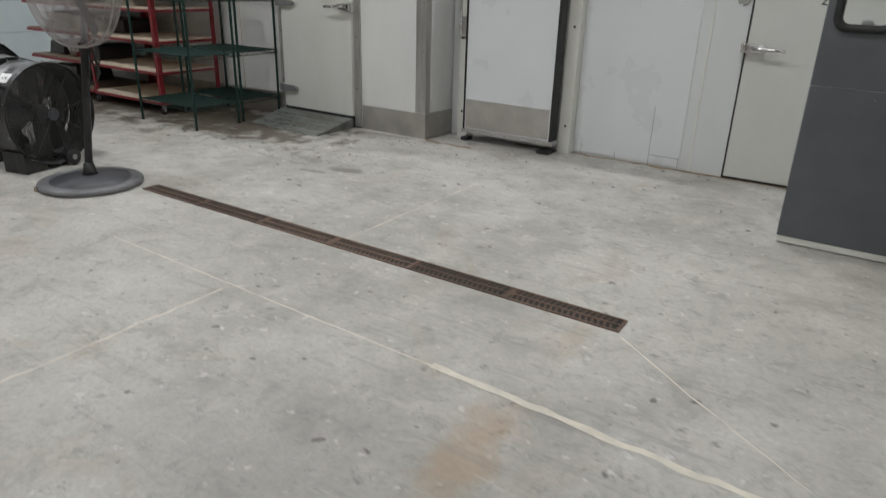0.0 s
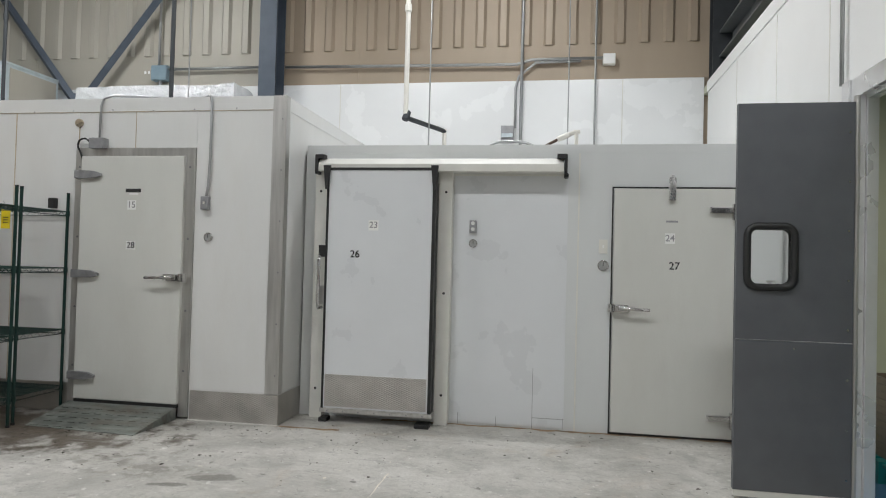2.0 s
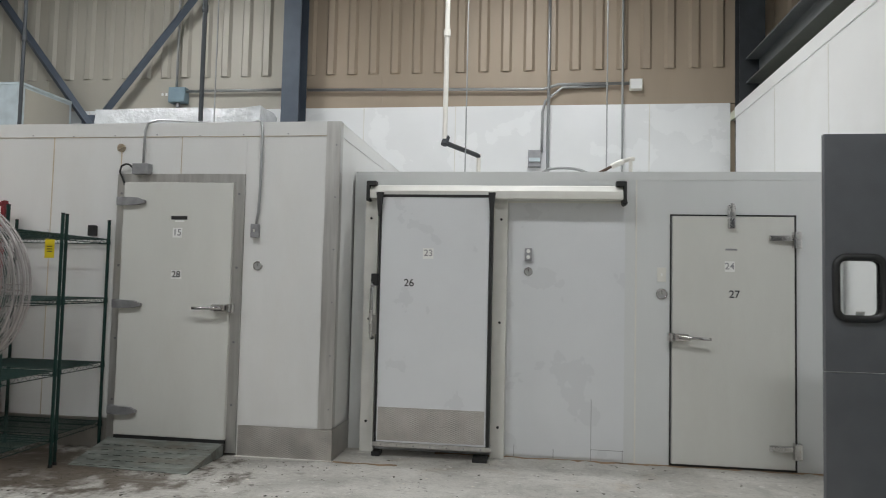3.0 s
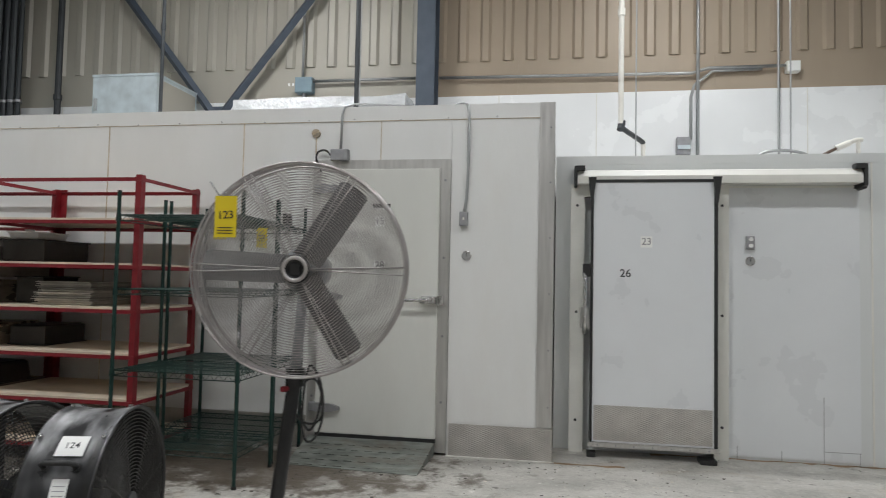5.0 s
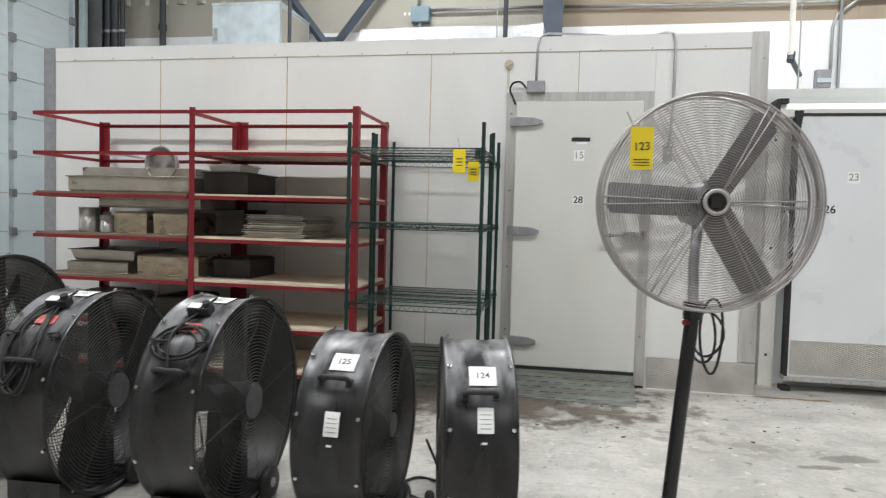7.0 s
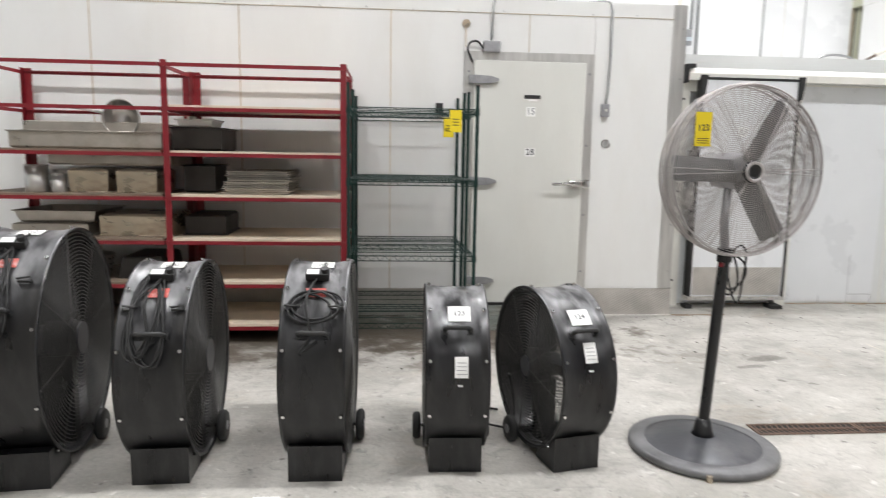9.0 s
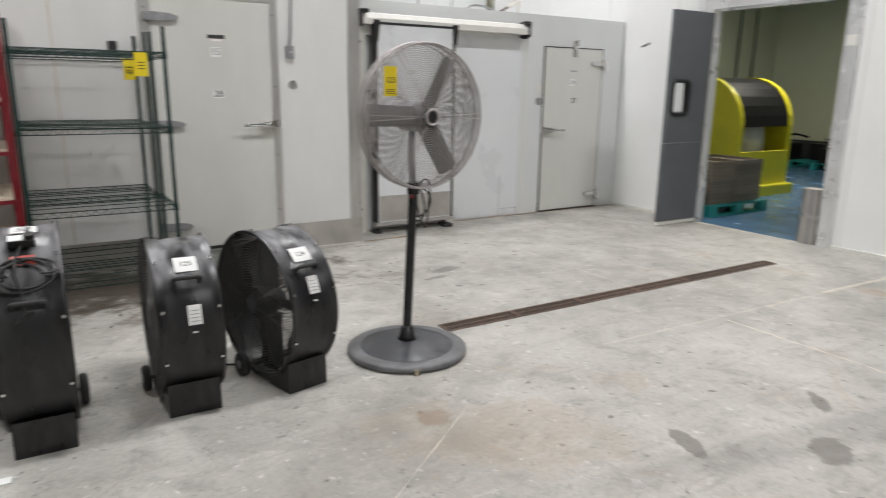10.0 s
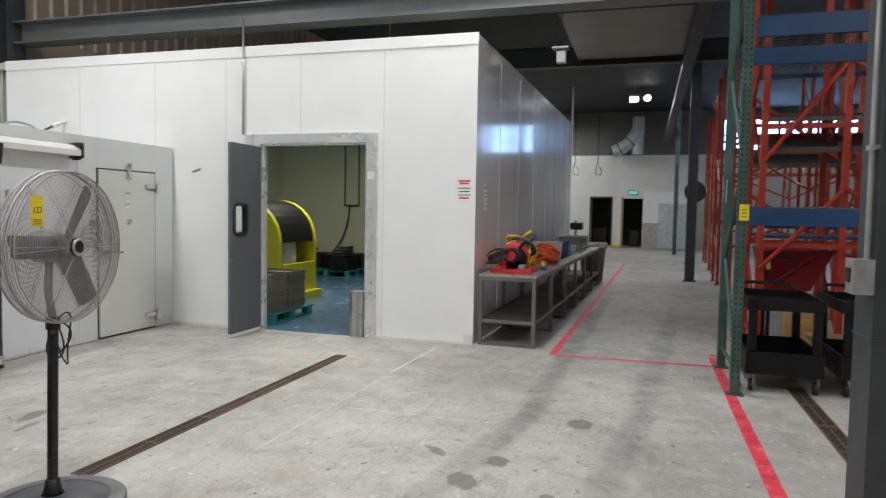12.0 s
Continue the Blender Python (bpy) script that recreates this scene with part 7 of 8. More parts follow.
for k in range(6):
    part("vent_rib", ring(bmesh.new(), (0.9 + 0.024 * k, 1.47, TH + 0.21), 0.085, 0.005, "x", 22, 6), M_black, mo)
part("motor_cap", R((0.868, 1.47, TH + 0.21), (0.88, 1.47, TH + 0.21), 0.06, 20), M_machred, cs)
part("gear_case", B(1.0, 1.40, TH + 0.24, 1.11, 1.54, TH + 0.32, bevel=0.025), M_machred, cs)
part("handle", pipe(bmesh.new(), smooth([(1.05, 1.40, TH + 0.30), (0.99, 1.32, TH + 0.37), (0.96, 1.24, TH + 0.35), (0.97, 1.19, TH + 0.27), (1.02, 1.25, TH + 0.22)]), 0.02), M_polyblk, cs, "black grip")
part("vice", B(0.9, 1.3, TH + 0.05, 1.02, 1.38, TH + 0.1, bevel=0.01), M_greymetal, cs)
for k in range(4):
    pts = [(0.82 + 0.08 * math.sin(i * 0.7 + k), 1.62 + 0.13 * math.cos(i * 0.55 + k * 1.3), TH + 0.20 + 0.09 * math.sin(i * 0.5 + k * 0.9)) for i in range(14)]
    part("power_cord", pipe(bmesh.new(), pts, 0.009, 6), M_black, cs, "black power cord")
yt = thing("cargo_strap", (1.55, 1.5, TH), "tangled yellow strap heaped on the table", "strap")
for k in range(9):
    pts = [(1.55 + 0.24 * math.sin(i * 0.45 + k), 1.47 + 0.15 * math.cos(i * 0.5 + k * 1.7), TH + 0.025 + 0.50 * max(0, math.sin(i * math.pi / 15)) * (0.4 + 0.6 * ((k * 37) % 10) / 10)) for i in range(16)]
    part("strap_loop", pipe(bmesh.new(), pts, 0.018, 6), M_cordy if k % 4 else M_cordb, yt)
solid("orange_cone", lathe(bmesh.new(), [(0.0, 0), (0.1, 0), (0.11, 0.1), (0.1, 0.2), (0.05, 0.25), (0.0, 0.26)], (1.42, 1.66, TH), "z", 20), M_cordo, "orange-red plastic cap on the table", "cap")
for j in range(4):
    solid("blue_part", B(1.5 + 0.13 * j, 1.16 + 0.02 * j, TH, 1.58 + 0.13 * j, 1.22 + 0.02 * j, TH + 0.05 + 0.03 * (j % 2), bevel=0.01), (M_cordb, M_cordy, M_teal, M_greymetal)[j], "small coloured tool part on the table", "tool")
oc = thing("extension_cord", (2.85, 1.40, TH), "big rounded tangle of orange extension cord on the table", "cord")
for k in range(24):
    ph, tilt, turn = random.random() * 6.28, (random.random() - 0.5) * 2.2, random.random() * 3.14
    pts = []
    for i in range(26):
        a = 2 * math.pi * i / 26
        v = Vector((math.cos(a), math.sin(a), 0.16 * math.sin(3 * a + ph)))
        v = Matrix.Rotation(turn, 3, "Z") @ Matrix.Rotation(tilt, 3, "X") @ v
        rr = 0.80 + 0.2 * math.sin(2 * a + ph)
        pts.append((2.85 + 0.31 * rr * v.x, 1.41 + 0.235 * rr * v.y, max(TH + 0.012, TH + 0.135 + 0.21 * rr * v.z)))
    part("cord_loop", pipe(bmesh.new(), pts, 0.0115, 6, True), M_cordo, oc)
for x0, w, h, mm in ((3.3, 0.38, 0.28, M_galv), (3.75, 0.35, 0.2, M_polyblk), (4.3, 0.4, 0.24, M_cordb), (4.9, 0.5, 0.16, M_galv)):
    open_pan("tool_bin", x0, x0 + w, 1.25, 1.7, TH, h, mm, "open metal tool bin on the table", "bin")
for i in range(5):
    open_pan("metal_tray", 5.9, 6.9, 1.2, 1.7, TH + 0.06 * i, 0.055, M_steel, "shallow steel tray in a stack on the table", "tray")
t = thing("bench_machine", (7.4, 1.5, TH), "dark bench machine with a tall column", "machine")
part("base", B(7.2, 1.3, TH, 7.6, 1.7, TH + 0.12, bevel=0.02), M_polyblk, t)
part("column", R((7.45, 1.55, TH + 0.1), (7.45, 1.55, TH + 0.6), 0.03), M_greymetal, t)
part("head", B(7.3, 1.4, TH + 0.4, 7.6, 1.65, TH + 0.55, bevel=0.03), M_polyblk, t)
tb = thing("waste_bin", (9.1, 1.35, 0), "grey plastic waste bin beyond the tables", "bin")
part("body", lathe(bmesh.new(), [(0.0, 0.02), (0.24, 0.02), (0.31, 0.85), (0.33, 0.86), (0.33, 0.9), (0.29, 0.9), (0.22, 0.04), (0.0, 0.04)], (9.1, 1.35, 0), "z", 28), M_colgrey, tb)
part("liner", lathe(bmesh.new(), [(0.3, 0.84), (0.34, 0.8), (0.345, 0.91), (0.28, 0.93)], (9.1, 1.35, 0), "z", 22), M_wrap, tb, "pale plastic liner")

# ---- pallet racking ----
M_deckwire = mat("dull_deck_wire", (0.16, 0.165, 0.17), 0.5, 0.6, 0.15, 8, 0.02)


def upright(t, x0, x1, y, H, material, brace_mat, w=0.08, d=0.07, holes=False):
    for x in (x0, x1 - d):
        bm = B(x, y - w / 2, 0.012, x + d, y - w / 2 + 0.004, H)
        box(bm, x, y + w / 2 - 0.004, 0.012, x + d, y + w / 2, H)
        box(bm, x, y - w / 2 + 0.004, 0.012, x + 0.004, y + w / 2 - 0.004, H)
        p = part("upright_post", bm, material, t)
        part("foot_plate", B(x - 0.03, y - w / 2 - 0.03, 0, x + d + 0.03, y + w / 2 + 0.03, 0.012), material, p)
        if holes and x == x0:
            bm = bmesh.new()
            z = 0.15
            while z < H - 0.1:
                for yy in (y - 0.02, y + 0.02):
                    box(bm, x - 0.0015, yy - 0.007, z, x - 0.0005, yy + 0.007, z + 0.018)
                z += 0.05
            part("slot_row", bm, M_depth, p)
            bm = bmesh.new()
            z = 0.17
            while z < H - 0.1:
                for xx in (x + 0.02, x + 0.05):
                    box(bm, xx - 0.007, y + w / 2 + 0.0005, z, xx + 0.007, y + w / 2 + 0.0015, z + 0.018)
                z += 0.05
            part("slot_row", bm, M_depth, p)
    z, up = 0.25, True
    while z + 0.9 < H:
        a, c = ((x0 + d, z), (x1 - d, z + 0.9)) if up else ((x1 - d, z), (x0 + d, z + 0.9))
        part("brace", R((a[0], y, a[1]), (c[0], y, c[1]), 0.018, 6), brace_mat, t)
        z += 0.9
        up = not up
    part("brace", R((x0 + d, y, 0.22), (x1 - d, y, 0.22), 0.018, 6), brace_mat, t)


def beam_pair(t, x0, x1, y0, y1, z, material, h=0.125, deck=True):
    for x in (x0 - 0.012, x1 - 0.035):
        bm = B(x, y0, z, x + 0.045, y1, z + h)
        part("beam", bm, material, t)
    if deck:
        bm = bmesh.new()
        n = int((x1 - x0) / 0.1)
        for i in range(n + 1):
            x = x0 + (x1 - x0 - 0.02) * i / n
            rod(bm, (x, y0, z + h + 0.008), (x, y1, z + h + 0.008), 0.004, 4)
        m = int((y1 - y0) / 0.12)
        for i in range(m + 1):
            y = y0 + (y1 - y0) * i / m
            rod(bm, (x0 - 0.01, y, z + h + 0.003), (x1, y, z + h + 0.003), 0.004, 4)
        part("wire_deck", bm, M_deckwire, t, "dull wire deck")


pr = thing("pallet_rack", (0.0, -2.2, 0), "pallet rack with green posts, blue beams and wire decks", "pallet rack")
upright(pr, -0.72, 0.46, -0.875, 5.0, M_greenrack, M_greenrack, holes=True)
upright(pr, -0.72, 0.46, -3.7, 5.0, M_greenrack, M_greenrack)
for z, h in ((1.5, 0.15), (3.11, 0.165)):
    beam_pair(pr, -0.72, 0.46, -3.66, -0.94, z, M_blue, h=h)
tg = part("tag", B(-0.735, -0.93, 1.54, -0.733, -0.85, 1.68), M_yellow, pr, "yellow card lot tag")
for q in range(3):
    part("print_bar", B(-0.737, -0.91, 1.57 + 0.03 * q, -0.735, -0.87, 1.577 + 0.03 * q), M_ink, tg)
t = thing("paper_label", (0.42, -0.86, 1.75), "white and red paper labels on the rack post", "label")
part("sheet", B(0.36, -0.859, 1.72, 0.45, -0.857, 1.95), M_paper, t)
part("print_bar", B(0.37, -0.857, 1.9, 0.44, -0.8555, 1.93), M_redink, t)

M_flowdeck = mat("grey_flow_deck", (0.11, 0.10, 0.09), 0.38, 0.4, 0.25, 4, 0.06, stain=(0.05, 0.045, 0.04), stain_amt=0.5, stretch=(1, 6, 1))
M_bluedark = mat("dark_blue_rack_steel", (0.008, 0.03, 0.09), 0.4, 0, 0.1, 6, 0.03)
for r, (x0, ys) in enumerate(((1.2, (-1.32, -2.14, -3.6)), (3.6, (-1.5, -2.9, -4.3)), (6.4, (-1.6, -3.4, -5.2)), (9.5, (-1.7, -3.5, -5.3)), (13.0, (-1.9, -4.4, -6.9)), (17.5, (-2.1, -4.6, -7.1)))):
    rk = thing("pallet_rack", (x0 + 0.5, -3.8, 0), "orange-red pallet rack with dark blue decks", "pallet rack", group="orange racks")
    for y in ys:
        upright(rk, x0, x0 + 1.05, y, 4.9, M_orange, M_orange, w=0.07, d=0.05)
    for k, (ya, yb) in enumerate(zip(ys[1:], ys[:-1])):
        for z, mm, h in ((1.24, M_orange, 0.05), (1.34, M_bluedark, 0.03), (2.56, M_orange, 0.05), (3.3, M_bluedark, 0.05)) if r < 1 else ((1.42, M_bluedark, 0.05), (3.0, M_orange, 0.05)):
            beam_pair(rk, x0, x0 + 1.05, ya + 0.035, yb - 0.035, z, mm, h=h, deck=(mm != M_orange and r < 4))
        if r < 2:
            for zf, zb in ((2.3, 2.52), (2.64, 2.8)):
                bm = bmesh.new()
                lo = [bm.verts.new(p) for p in ((x0 + 0.02, ya + 0.05, zf), (x0 + 1.0, ya + 0.05, zb), (x0 + 1.0, yb - 0.05, zb), (x0 + 0.02, yb - 0.05, zf))]
                hi = [bm.verts.new(v.co + Vector((0, 0, 0.05))) for v in lo]
                bm.faces.new(hi)
                bm.faces.new(lo[::-1])
                for i in range(4):
                    bm.faces.new((lo[i], lo[(i + 1) % 4], hi[(i + 1) % 4], hi[i]))
                bmesh.ops.recalc_face_normals(bm, faces=bm.faces)
                part("flow_deck", bm, M_flowdeck, rk, "dull grey sloping flow deck")
        up = (k + r) % 2
        part("face_brace", R((x0 - 0.02, ya if up else yb, 2.2), (x0 - 0.02, yb if up else ya, 3.3), 0.025, 6), M_orange, rk)
        part("face_brace", R((x0 - 0.02, yb if up else ya, 1.9), (x0 - 0.02, ya if up else yb, 1.0), 0.025, 6), M_orange, rk)


def utility_cart(x0, y0, L, W, label):
    t = thing("utility_cart", (x0 + L / 2, y0 + W / 2, 0), label, "cart", group="black carts")
    h = 0.84
    for z, hh in ((0.16, 0.2), (h - 0.1, 0.1)):
        bm = B(x0, y0, z, x0 + L, y0 + W, z + 0.03)
        for a in ((x0, y0, x0 + L, y0 + 0.03), (x0, y0 + W - 0.03, x0 + L, y0 + W), (x0, y0 + 0.03, x0 + 0.03, y0 + W - 0.03), (x0 + L - 0.03, y0 + 0.03, x0 + L, y0 + W - 0.03)):
            box(bm, a[0], a[1], z + 0.03, a[2], a[3], z + hh)
        part("shelf", bm, M_polyblk, t, "black plastic shelf tray")
    for x in (x0 + 0.02, x0 + L - 0.09):
        for y in (y0 + 0.02, y0 + W - 0.09):
            part("leg", B(x, y, 0.36, x + 0.07, y + 0.07, h - 0.1, bevel=0.01), M_polyblk, t)
            c = part("castor", R((x + 0.035, y + 0.02, 0.055), (x + 0.035, y + 0.05, 0.055), 0.055, 18), M_black, t)
            part("fork", B(x + 0.015, y + 0.012, 0.055, x + 0.055, y + 0.018, 0.16), M_chrome, c)
    part("handle", pipe(bmesh.new(), [(x0 + L - 0.02, y0 + 0.08, h - 0.02), (x0 + L + 0.06, y0 + 0.1, h + 0.06), (x0 + L + 0.06, y0 + W - 0.1, h + 0.06), (x0 + L - 0.02, y0 + W - 0.08, h - 0.02)], 0.018), M_polyblk, t)


utility_cart(-0.52, -1.62, 1.0, 0.64, "black plastic utility cart under the rack")
utility_cart(-0.48, -2.4, 1.0, 0.64, "black plastic utility cart under the rack")
M_hopper = mat("crimson_hopper_enamel", (0.24, 0.010, 0.018), 0.4, 0, 0.12, 6, 0.04, stain=(0.10, 0.012, 0.014), stain_amt=0.5, stain_scale=4)
rb = thing("red_hopper", (1.7, -1.75, 0), "crimson tapered steel hopper on legs inside the orange rack", "hopper")


def frustum(lo, hi, z0, z1, wall=0.012):
    """Open-topped tapered tub: outer and inner skins joined along the rim."""
    bm = bmesh.new()
    loops = []
    for (x0, y0, x1, y1), z, g in ((lo, z0, 0), (hi, z1, 0), (hi, z1, wall), (lo, z0 + wall, wall)):
        loops.append([bm.verts.new(p) for p in ((x0 + g, y0 + g, z), (x1 - g, y0 + g, z), (x1 - g, y1 - g, z), (x0 + g, y1 - g, z))])
    for p, q in zip(loops, loops[1:]):
        for i in range(4):
            bm.faces.new((p[i], p[(i + 1) % 4], q[(i + 1) % 4], q[i]))
    bm.faces.new(loops[0][::-1])
    bm.faces.new(loops[-1])
    bmesh.ops.recalc_face_normals(bm, faces=bm.faces)
    return bm


part("tub", frustum((1.46, -1.9, 1.92, -1.42), (1.32, -2.1, 2.06, -1.37), 0.74, 1.2), M_hopper, rb)
part("rim", pipe(bmesh.new(), [(1.32, -2.1, 1.2), (2.06, -2.1, 1.2), (2.06, -1.37, 1.2), (1.32, -1.37, 1.2)], 0.016, 6, True), M_hopper, rb)
part("rib", R((1.40, -1.45, 0.78), (1.335, -1.9, 1.15), 0.012, 6), M_hopper, rb)
for x in (1.5, 1.84):
    for y in (-1.86, -1.5):
        part("leg", B(x, y, 0, x + 0.04, y + 0.04, 0.742), M_polyblk, rb, "black steel leg")
part("cord", pipe(bmesh.new(), smooth([(1.40, -1.45, 0.86), (1.34, -1.47, 1.05), (1.32, -1.56, 1.13), (1.33, -1.68, 1.1), (1.36, -1.72, 1.0), (1.40, -1.64, 0.9)]), 0.013), M_black, rb, "black cord hooked on the side")
part("sticker", B(1.335, -1.46, 0.98, 1.365, -1.42, 1.06), M_yellow, rb, "yellow sticker")
solid("wood_block", B(1.15, -1.95, 0, 1.4, -1.6, 0.6, bevel=0.01), M_wood, "pale wooden block standing behind the carts", "wood")
solid("wood_plank", B(0.55, -2.9, 0.30, 1.0, -1.75, 0.34), M_wood, "wooden plank lying behind the carts", "wood")
solid("plank_support", B(0.6, -2.8, 0, 0.95, -2.5, 0.30), M_polyblk, "dark crate under a wooden plank", "crate")

# ---- columns and things beside the aisle ----
col = thing("hall_column", (-4.6, -1.05, 0), "dark grey steel hall column with a conduit and box", "column")
CX, CY = -3.86, -1.0
part("shaft", B(CX, CY - 0.3, 0.0, CX + 0.26, CY, ZC), M_darksteel, col)
part("seam_band", B(CX - 0.006, CY - 0.306, 1.05, CX + 0.266, CY + 0.004, 1.062), M_darksteel, col)
part("conduit", R((CX + 0.05, CY + 0.018, 1.4), (CX + 0.05, CY + 0.018, ZC), 0.014, 10), M_conduit, col, "pale conduit")
part("strap", B(CX + 0.02, CY + 0.0, 1.86, CX + 0.08, CY + 0.036, 1.88), M_conduit, col)
bx = part("outlet_box", B(CX - 0.01, CY + 0.002, 1.25, CX + 0.1, CY + 0.085, 1.4, bevel=0.006), M_greymetal, col, "grey outlet box")
part("socket", B(CX + 0.02, CY + 0.085, 1.3, CX + 0.08, CY + 0.092, 1.36), M_black, bx)
i_column("aisle_column", 10.3, -0.85, 0, ZC, 0.2, 0.22, M_bluesteel, "blue-grey steel column beside the aisle")
i_column("aisle_column", 16.5, -1.0, 0, ZC, 0.2, 0.22, M_bluesteel, "blue-grey steel column beside the aisle")
for y, z in ((1.25, 4.0),):
    t = thing("hanging_light", (3.4, y, z), "small flood lamp hung on a cable under the roof", "lamp")
    part("cable", pipe(bmesh.new(), [(3.4, y, ZC), (3.4, y, z + 0.35), (3.45, y + 0.08, z + 0.2), (3.4, y, z + 0.1)], 0.012), M_black, t)
    part("bracket", B(3.3, y - 0.12, z + 0.08, 3.5, y + 0.12, z + 0.11), M_greymetal, t)
    part("lamp_head", B(3.36, y - 0.08, z - 0.12, 3.5, y + 0.06, z + 0.06, bevel=0.02), M_trim, t)
t = thing("strip_lamp", (4.8, 4.6, 4.35), "lit strip lamp above the white room's roof", "lamp")
part("tube", B(4.75, 4.3, 4.36, 4.85, 4.95, 4.39), M_lit, t)
part("tray", B(4.72, 4.25, 4.39, 4.88, 5.0, 4.44), M_trim, t)
part("hanger", R((4.8, 4.6, 4.44), (4.8, 4.6, ZC), 0.006, 6), M_conduit, t)

# ---- far end of the hall ----
FW = XE
fy = [(3.30, 2.36), (1.78, 0.86)]
DH = 2.4
setting("wall_east", B(FW, 3.3, 0, FW + 0.2, YN, 4.5), M_farwall, "pale lower wall at the far end of the hall", "wall")
setting("wall_east_pier", B(FW, 1.78, 0, FW + 0.2, 2.36, DH), M_farwall, "pale wall between two doorways", "wall")
setting("wall_east_south", B(FW, YS, 0, FW + 0.2, 0.86, DH), M_farwall, "pale lower wall at the far end of the hall", "wall")
setting("wall_east_head", B(FW, YS, DH, FW + 0.2, 3.3, 4.5), M_farwall, "pale wall above the far doorways", "wall")
M_grey_up = mat("grey_upper_wall", (0.16, 0.16, 0.155), 0.6, 0.1, 0.08, 2, 0.02)
setting("wall_east_upper", B(FW + 0.05, YS, 4.5, FW + 0.2, -8.6, ZC), M_grey_up, "dark grey upper wall at the far end", "wall")
setting("wall_east_upper_mid", B(FW + 0.05, -2.6, 4.5, FW + 0.2, YN, ZC), M_grey_up, "dark grey upper wall at the far end", "wall")
setting("wall_east_sill", B(FW + 0.05, -8.6, 4.5, FW + 0.2, -2.6, 4.7), M_grey_up, "sill under the high windows", "wall")
setting("wall_east_lintel", B(FW + 0.05, -8.6, 6.1, FW + 0.2, -2.6, ZC), M_grey_up, "lintel over the high windows", "wall")
for k in range(5):
    y0 = -8.6 + 1.2 * k
    w = tagged(new("window_%d" % (k + 1)), "high window with bluish daylight", "window", kind="structure")
    w.location = (FW + 0.12, y0 + 0.6, 4.7)
    WORLD_AT[w.name] = Vector((FW + 0.12, y0 + 0.6, 4.7))
    part("pane", B(FW + 0.12, y0 + 0.06, 4.72, FW + 0.125, y0 + 1.14, 6.08), M_sky, w)
    part("frame", B(FW + 0.06, y0, 4.7, FW + 0.14, y0 + 0.06, 6.1), M_darksteel, w)
    part("frame", B(FW + 0.06, y0 + 1.14, 4.7, FW + 0.14, y0 + 1.2, 6.1), M_darksteel, w)
    part("bar", B(FW + 0.09, y0 + 0.06, 5.38, FW + 0.118, y0 + 1.14, 5.42), M_darksteel, w)
for k, (ya, yb) in enumerate(fy):
    f = setting("door_%d" % (k + 1), B(FW - 0.04, ya - 0.06 + 0.06, 0, FW, ya + 0.08, DH + 0.08), M_darksteel if k == 0 else M_wood, "open far doorway into an unlit room", "doorway")
    part("jamb", B(FW - 0.04, yb - 0.08, 0, FW, yb, DH + 0.08), M_darksteel if k == 0 else M_farwall, f)
    part("head", B(FW - 0.04, yb, DH, FW, ya, DH + 0.08), M_darksteel if k == 0 else M_farwall, f)
setting("wall_far_room", B(FW + 3.2, -2, -0.01, FW + 3.3, 6, 4.4), M_darkroom, "dim wall of the room beyond", "wall")
setting("wall_far_room_side", B(FW + 0.2, 5.9, 0, FW + 3.2, 6, 4.4), M_darkroom, "dim wall of the room beyond", "wall")
setting("wall_far_room_south", B(FW + 0.2, -2, 0, FW + 3.2, -1.9, 4.4), M_darkroom, "dim wall of the room beyond", "wall")
setting("ceiling_far_room", B(FW + 0.2, -2, 4.4, FW + 3.3, 6, 4.5), M_darkroom, "dim ceiling of the room beyond", "ceiling")
setting("floor_far_room", B(FW + 0.3, -2, -0.1, FW + 3.3, 6, -0.001), M_floor, "concrete floor of the room beyond", "floor")
for k, (x, y, w, h) in enumerate(((FW + 2.0, 2.7, 0.7, 0.9), (FW + 1.5, 1.1, 0.4, 0.8))):
    solid("stored_crate", B(x, y, 0, x + 0.5, y + w, h, bevel=0.02), M_panshade, "dim crate beyond the far doorway", "crate")
t = thing("exit_sign", (FW - 0.05, 1.32, 2.62), "small green lit exit sign above the far doorway", "sign")
part("case", B(FW - 0.06, 1.1, 2.58, FW - 0.01, 1.55, 2.8), M_darksteel, t)
part("panel", B(FW - 0.066, 1.12, 2.6, FW - 0.06, 1.53, 2.78), M_exit, t)
part("figure_bar", B(FW - 0.07, 1.26, 2.64, FW - 0.066, 1.40, 2.74), M_paper, t)
fc = thing("far_cold_store", (25.6, -0.1, 0), "white cold store with a steel door by the far wall", "cold room")
part("upper_panel", B(25.4, -1.3, 1.25, 26.8, 0.78, 2.7), M_room, fc)
part("lower_panel", B(25.4, -1.3, 0, 26.8, 0.78, 1.245), M_steel, fc, "steel lower panel")
dr = part("door", B(25.25, -1.2, 0.12, 25.38, 0.1, 2.15, bevel=0.02), M_galv, fc, "grey metal door")
part("handle", B(25.18, -0.0, 1.15, 25.25, 0.12, 1.22), M_chrome, dr)
part("plinth", B(25.2, -1.25, 0, 25.39, 0.2, 0.12), M_steel, fc)
t = thing("floor_mop_box", (26.4, 2.1, 0), "small yellow tray on the floor by the far doorway", "tray")
part("tray", B(26.2, 1.85, 0, 26.7, 2.3, 0.14, bevel=0.02), M_polyyel, t)
t = thing("air_duct", (26.6, 1.4, 4.6), "insulated silver air duct bending along the far wall", "duct")
part("riser", R((26.5, 1.15, 5.45), (26.5, 1.15, 6.25), 0.29, 20), M_galv, t)
part("riser", R((26.52, 1.15, 4.5), (26.52, 1.15, 5.45), 0.27, 20), M_galv, t)
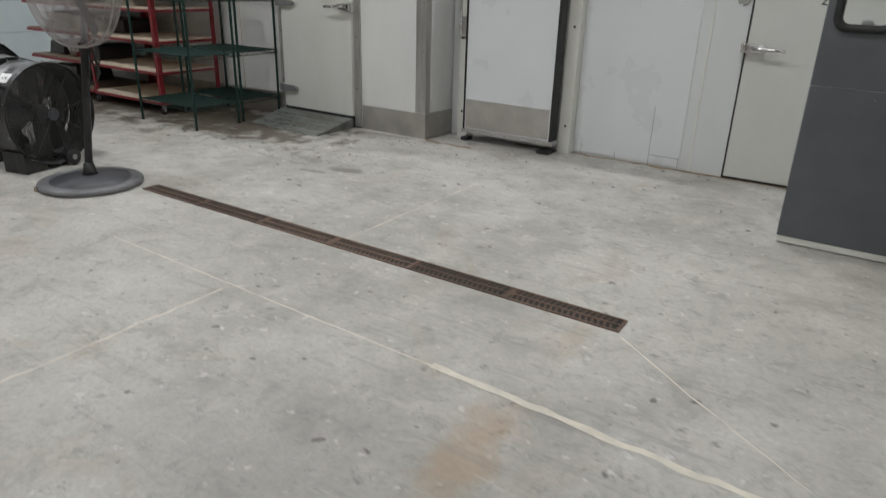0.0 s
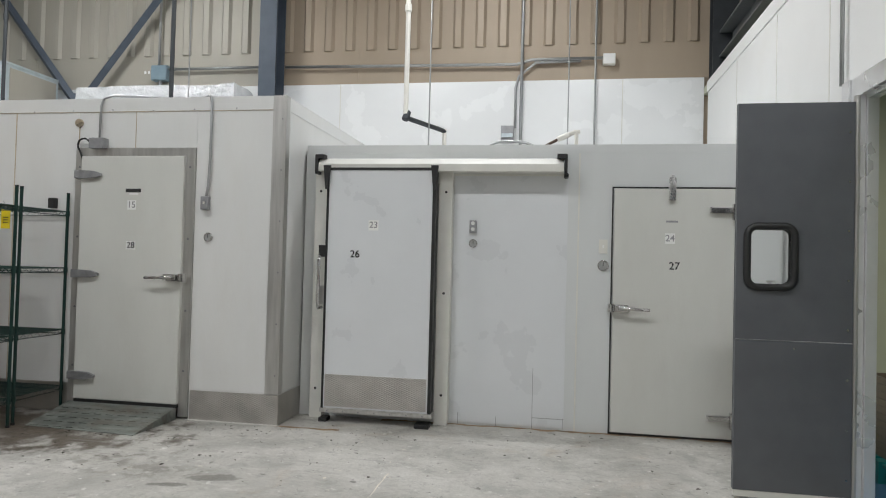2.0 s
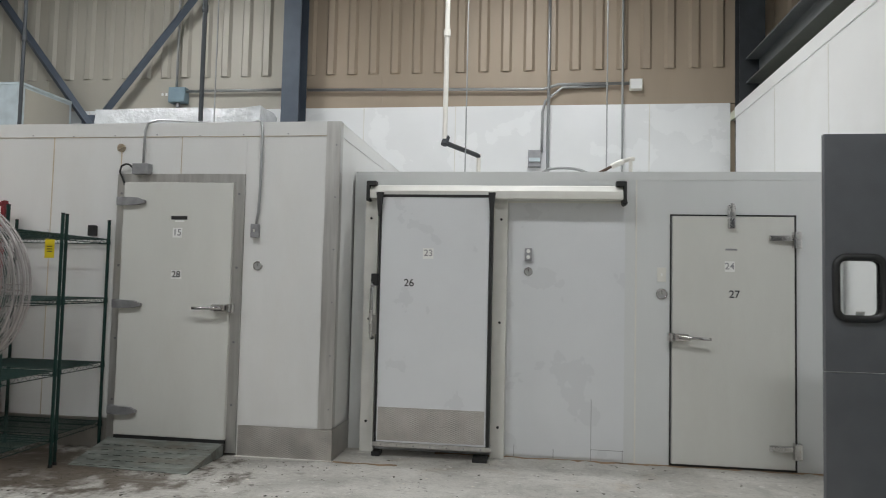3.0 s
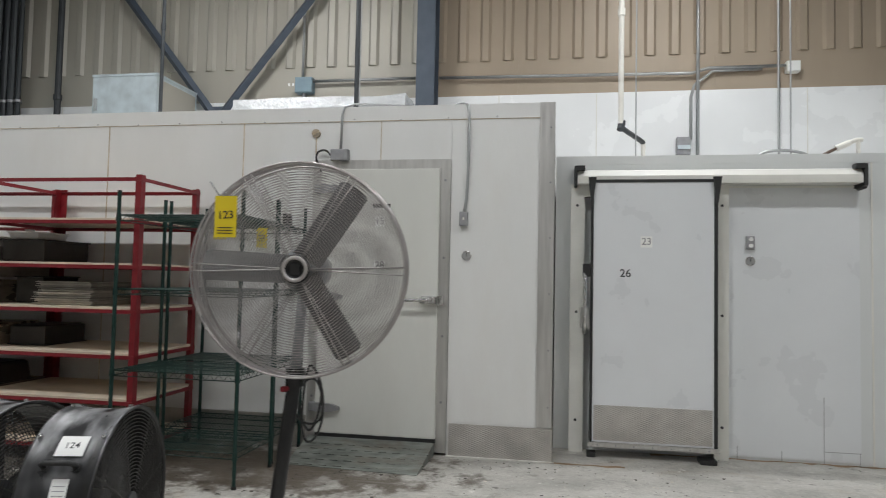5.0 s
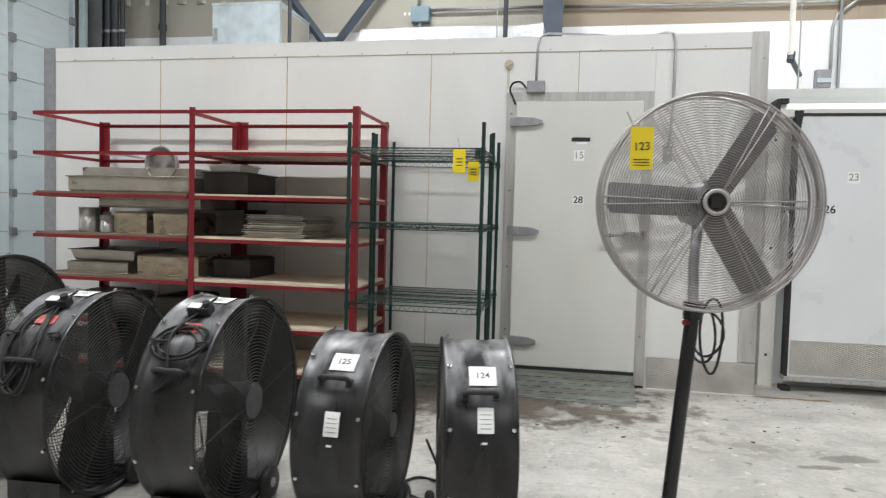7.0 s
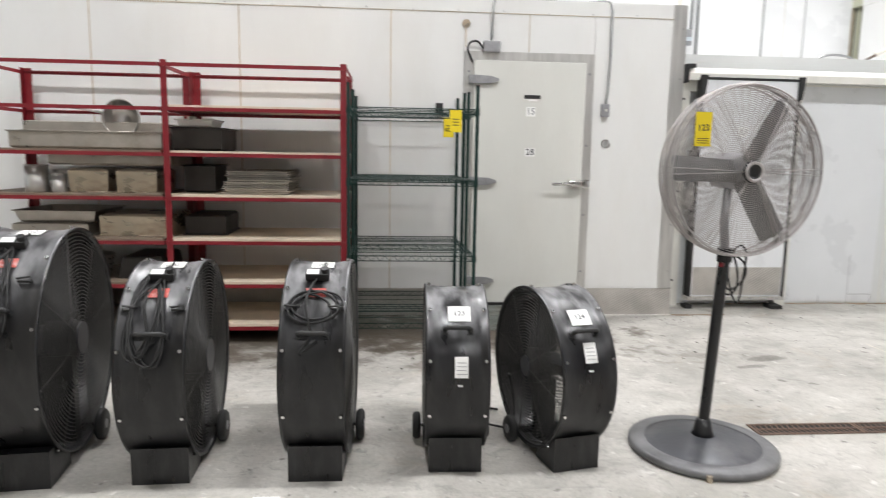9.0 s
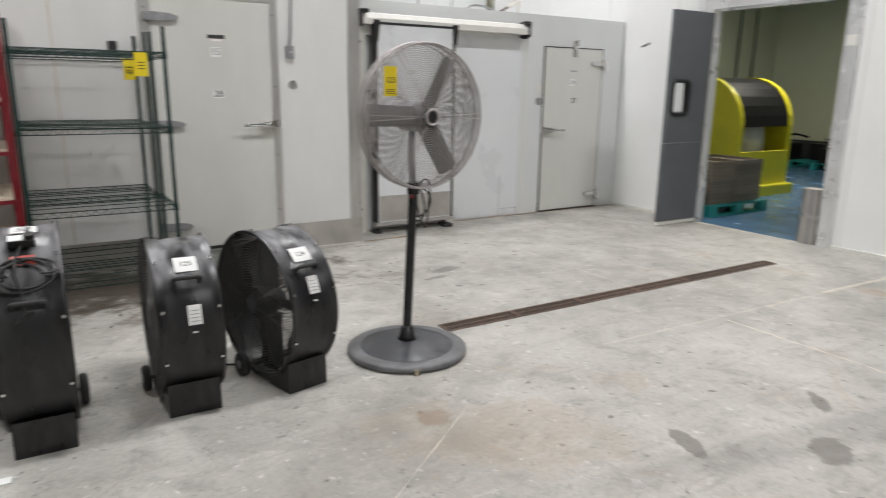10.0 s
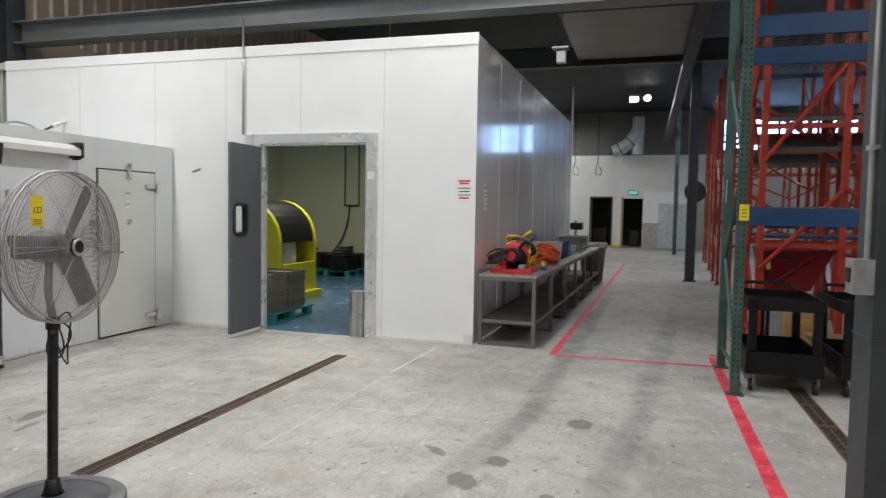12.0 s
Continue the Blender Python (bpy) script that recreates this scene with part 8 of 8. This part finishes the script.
for a, c in (((26.45, 1.2, 5.55), (26.45, 1.5, 5.05)), ((26.45, 1.48, 5.08), (26.45, 2.0, 4.72)), ((26.45, 1.98, 4.73), (26.45, 2.3, 4.62))):
    part("elbow_segment", R(a, c, 0.30, 18), M_galv, t)
for a, c in (((26.45, 1.47, 5.1), (26.45, 1.5, 5.07)), ((26.45, 1.96, 4.75), (26.45, 2.0, 4.73))):
    part("clamp_band", R(a, c, 0.315, 18), M_darksteel, t)
part("wall_strap", B(26.4, 1.05, 5.9, FW + 0.06, 1.25, 5.96), M_darksteel, t)
t = thing("flood_lamp", (20.2, 0.8, 5.7), "pair of bright flood lamps high on the far wall", "lamp")
for y in (0.58, 1.02):
    part("lens", R((20.15, y, 6.1), (20.22, y, 6.1), 0.11, 20), M_flood, t)
    part("housing", R((20.22, y, 6.1), (20.35, y, 6.1), 0.125, 20), M_trim, t)
part("bracket", B(20.35, 0.5, 6.05, 20.5, 1.1, 6.3), M_darksteel, t)
part("hanger", R((20.42, 0.8, 6.3), (20.42, 0.8, ZC), 0.02, 6), M_darksteel, t)
for y in (3.0, 4.1):
    solid("hanging_loop", pipe(bmesh.new(), [(26.5, y, 6.6), (26.5, y, 4.1), (26.5, y + 0.1, 3.8), (26.5, y + 0.05, 3.55), (26.5, y - 0.15, 3.5), (26.5, y - 0.18, 3.75), (26.5, y - 0.05, 3.95)], 0.02), M_darksteel, "dark cable loop hanging before the far wall", "cable", "hanging cables")
joint_pipe(20.0, 3.4, 3.9, 6.6, 0.03, M_pvc, "pale drop pipe near the far wall", (4.4,))
joint_pipe(22.0, -0.6, 0, 6.6, 0.08, M_bluesteel, "blue-grey pipe beside the aisle", (3.0,))
t = thing("round_wall_fan", (14.0, -1.05, 2.3), "black round wall fan on an aisle column", "fan")
part("drum", ring(bmesh.new(), (14.0, -1.05, 2.3), 0.26, 0.05, "x", 28, 8), M_black, t)
part("hub", R((13.95, -1.05, 2.3), (14.1, -1.05, 2.3), 0.22, 16), M_black, t)
part("stand", R((14.1, -1.05, 0), (14.1, -1.05, 2.1), 0.04, 10), M_black, t)

# high-bay fixtures
for i, (x, y) in enumerate(LAMPS):
    lf = thing("high_bay_lamp", (x, y, LAMP_Z), "long white high-bay lamp hanging under the roof", "lamp", group="high-bay lamps")
    part("housing", B(x - 0.65, y - 0.16, LAMP_Z + 0.03, x + 0.65, y + 0.16, LAMP_Z + 0.1, bevel=0.01), M_trim, lf)
    part("diffuser", B(x - 0.62, y - 0.14, LAMP_Z + 0.015, x + 0.62, y + 0.14, LAMP_Z + 0.03), M_lit, lf)
    for s in (-0.5, 0.5):
        part("hanger", R((x + s, y, LAMP_Z + 0.1), (x + s, y, ZC), 0.004, 5), M_conduit, lf)
    lamp_at(x, y, LAMP_Z, LAMP_WATTS, 1.2, 0.26)
lf = thing("room_lamp", (4.0, 5.5, RTOP - 0.16), "flat ceiling lamp inside the white room", "lamp")
part("housing", B(3.4, 5.35, RTOP - 0.15, 4.6, 5.65, RTOP - 0.1), M_trim, lf)
lamp_at(4.0, 5.5, RTOP - 0.16, 90, 1.1, 0.26, (1.0, 0.97, 0.85))

# the aisle and all that lines it run a little askew to the white room's front
ASKEW = Matrix.Translation((RX, RY0, 0)) @ Matrix.Rotation(radians(-1.7), 4, "Z") @ Matrix.Translation((-RX, -RY0, 0))
ALONG_AISLE = ("wall_room_side", "work_table", "chop_saw", "cargo_strap", "orange_cone", "blue_part", "extension_cord", "tool_bin", "metal_tray", "bench_machine", "waste_bin", "aisle_column", "round_wall_fan", "flood_lamp", "air_duct", "hanging_loop", "exit_sign", "far_cold_store", "floor_mop_box", "stored_crate", "door_1", "door_2")
for ob in [o for o in bpy.data.objects if o.parent is None and o.type in ("MESH", "EMPTY")]:
    kind = ob.name.split(".")[0]
    if kind in ALONG_AISLE or kind.startswith("wall_east") or kind.startswith("window_") or (kind in ("notice", "vertical_pipe") and ob.matrix_basis.translation.x > 1.0):
        ob.matrix_basis = ASKEW @ ob.matrix_basis
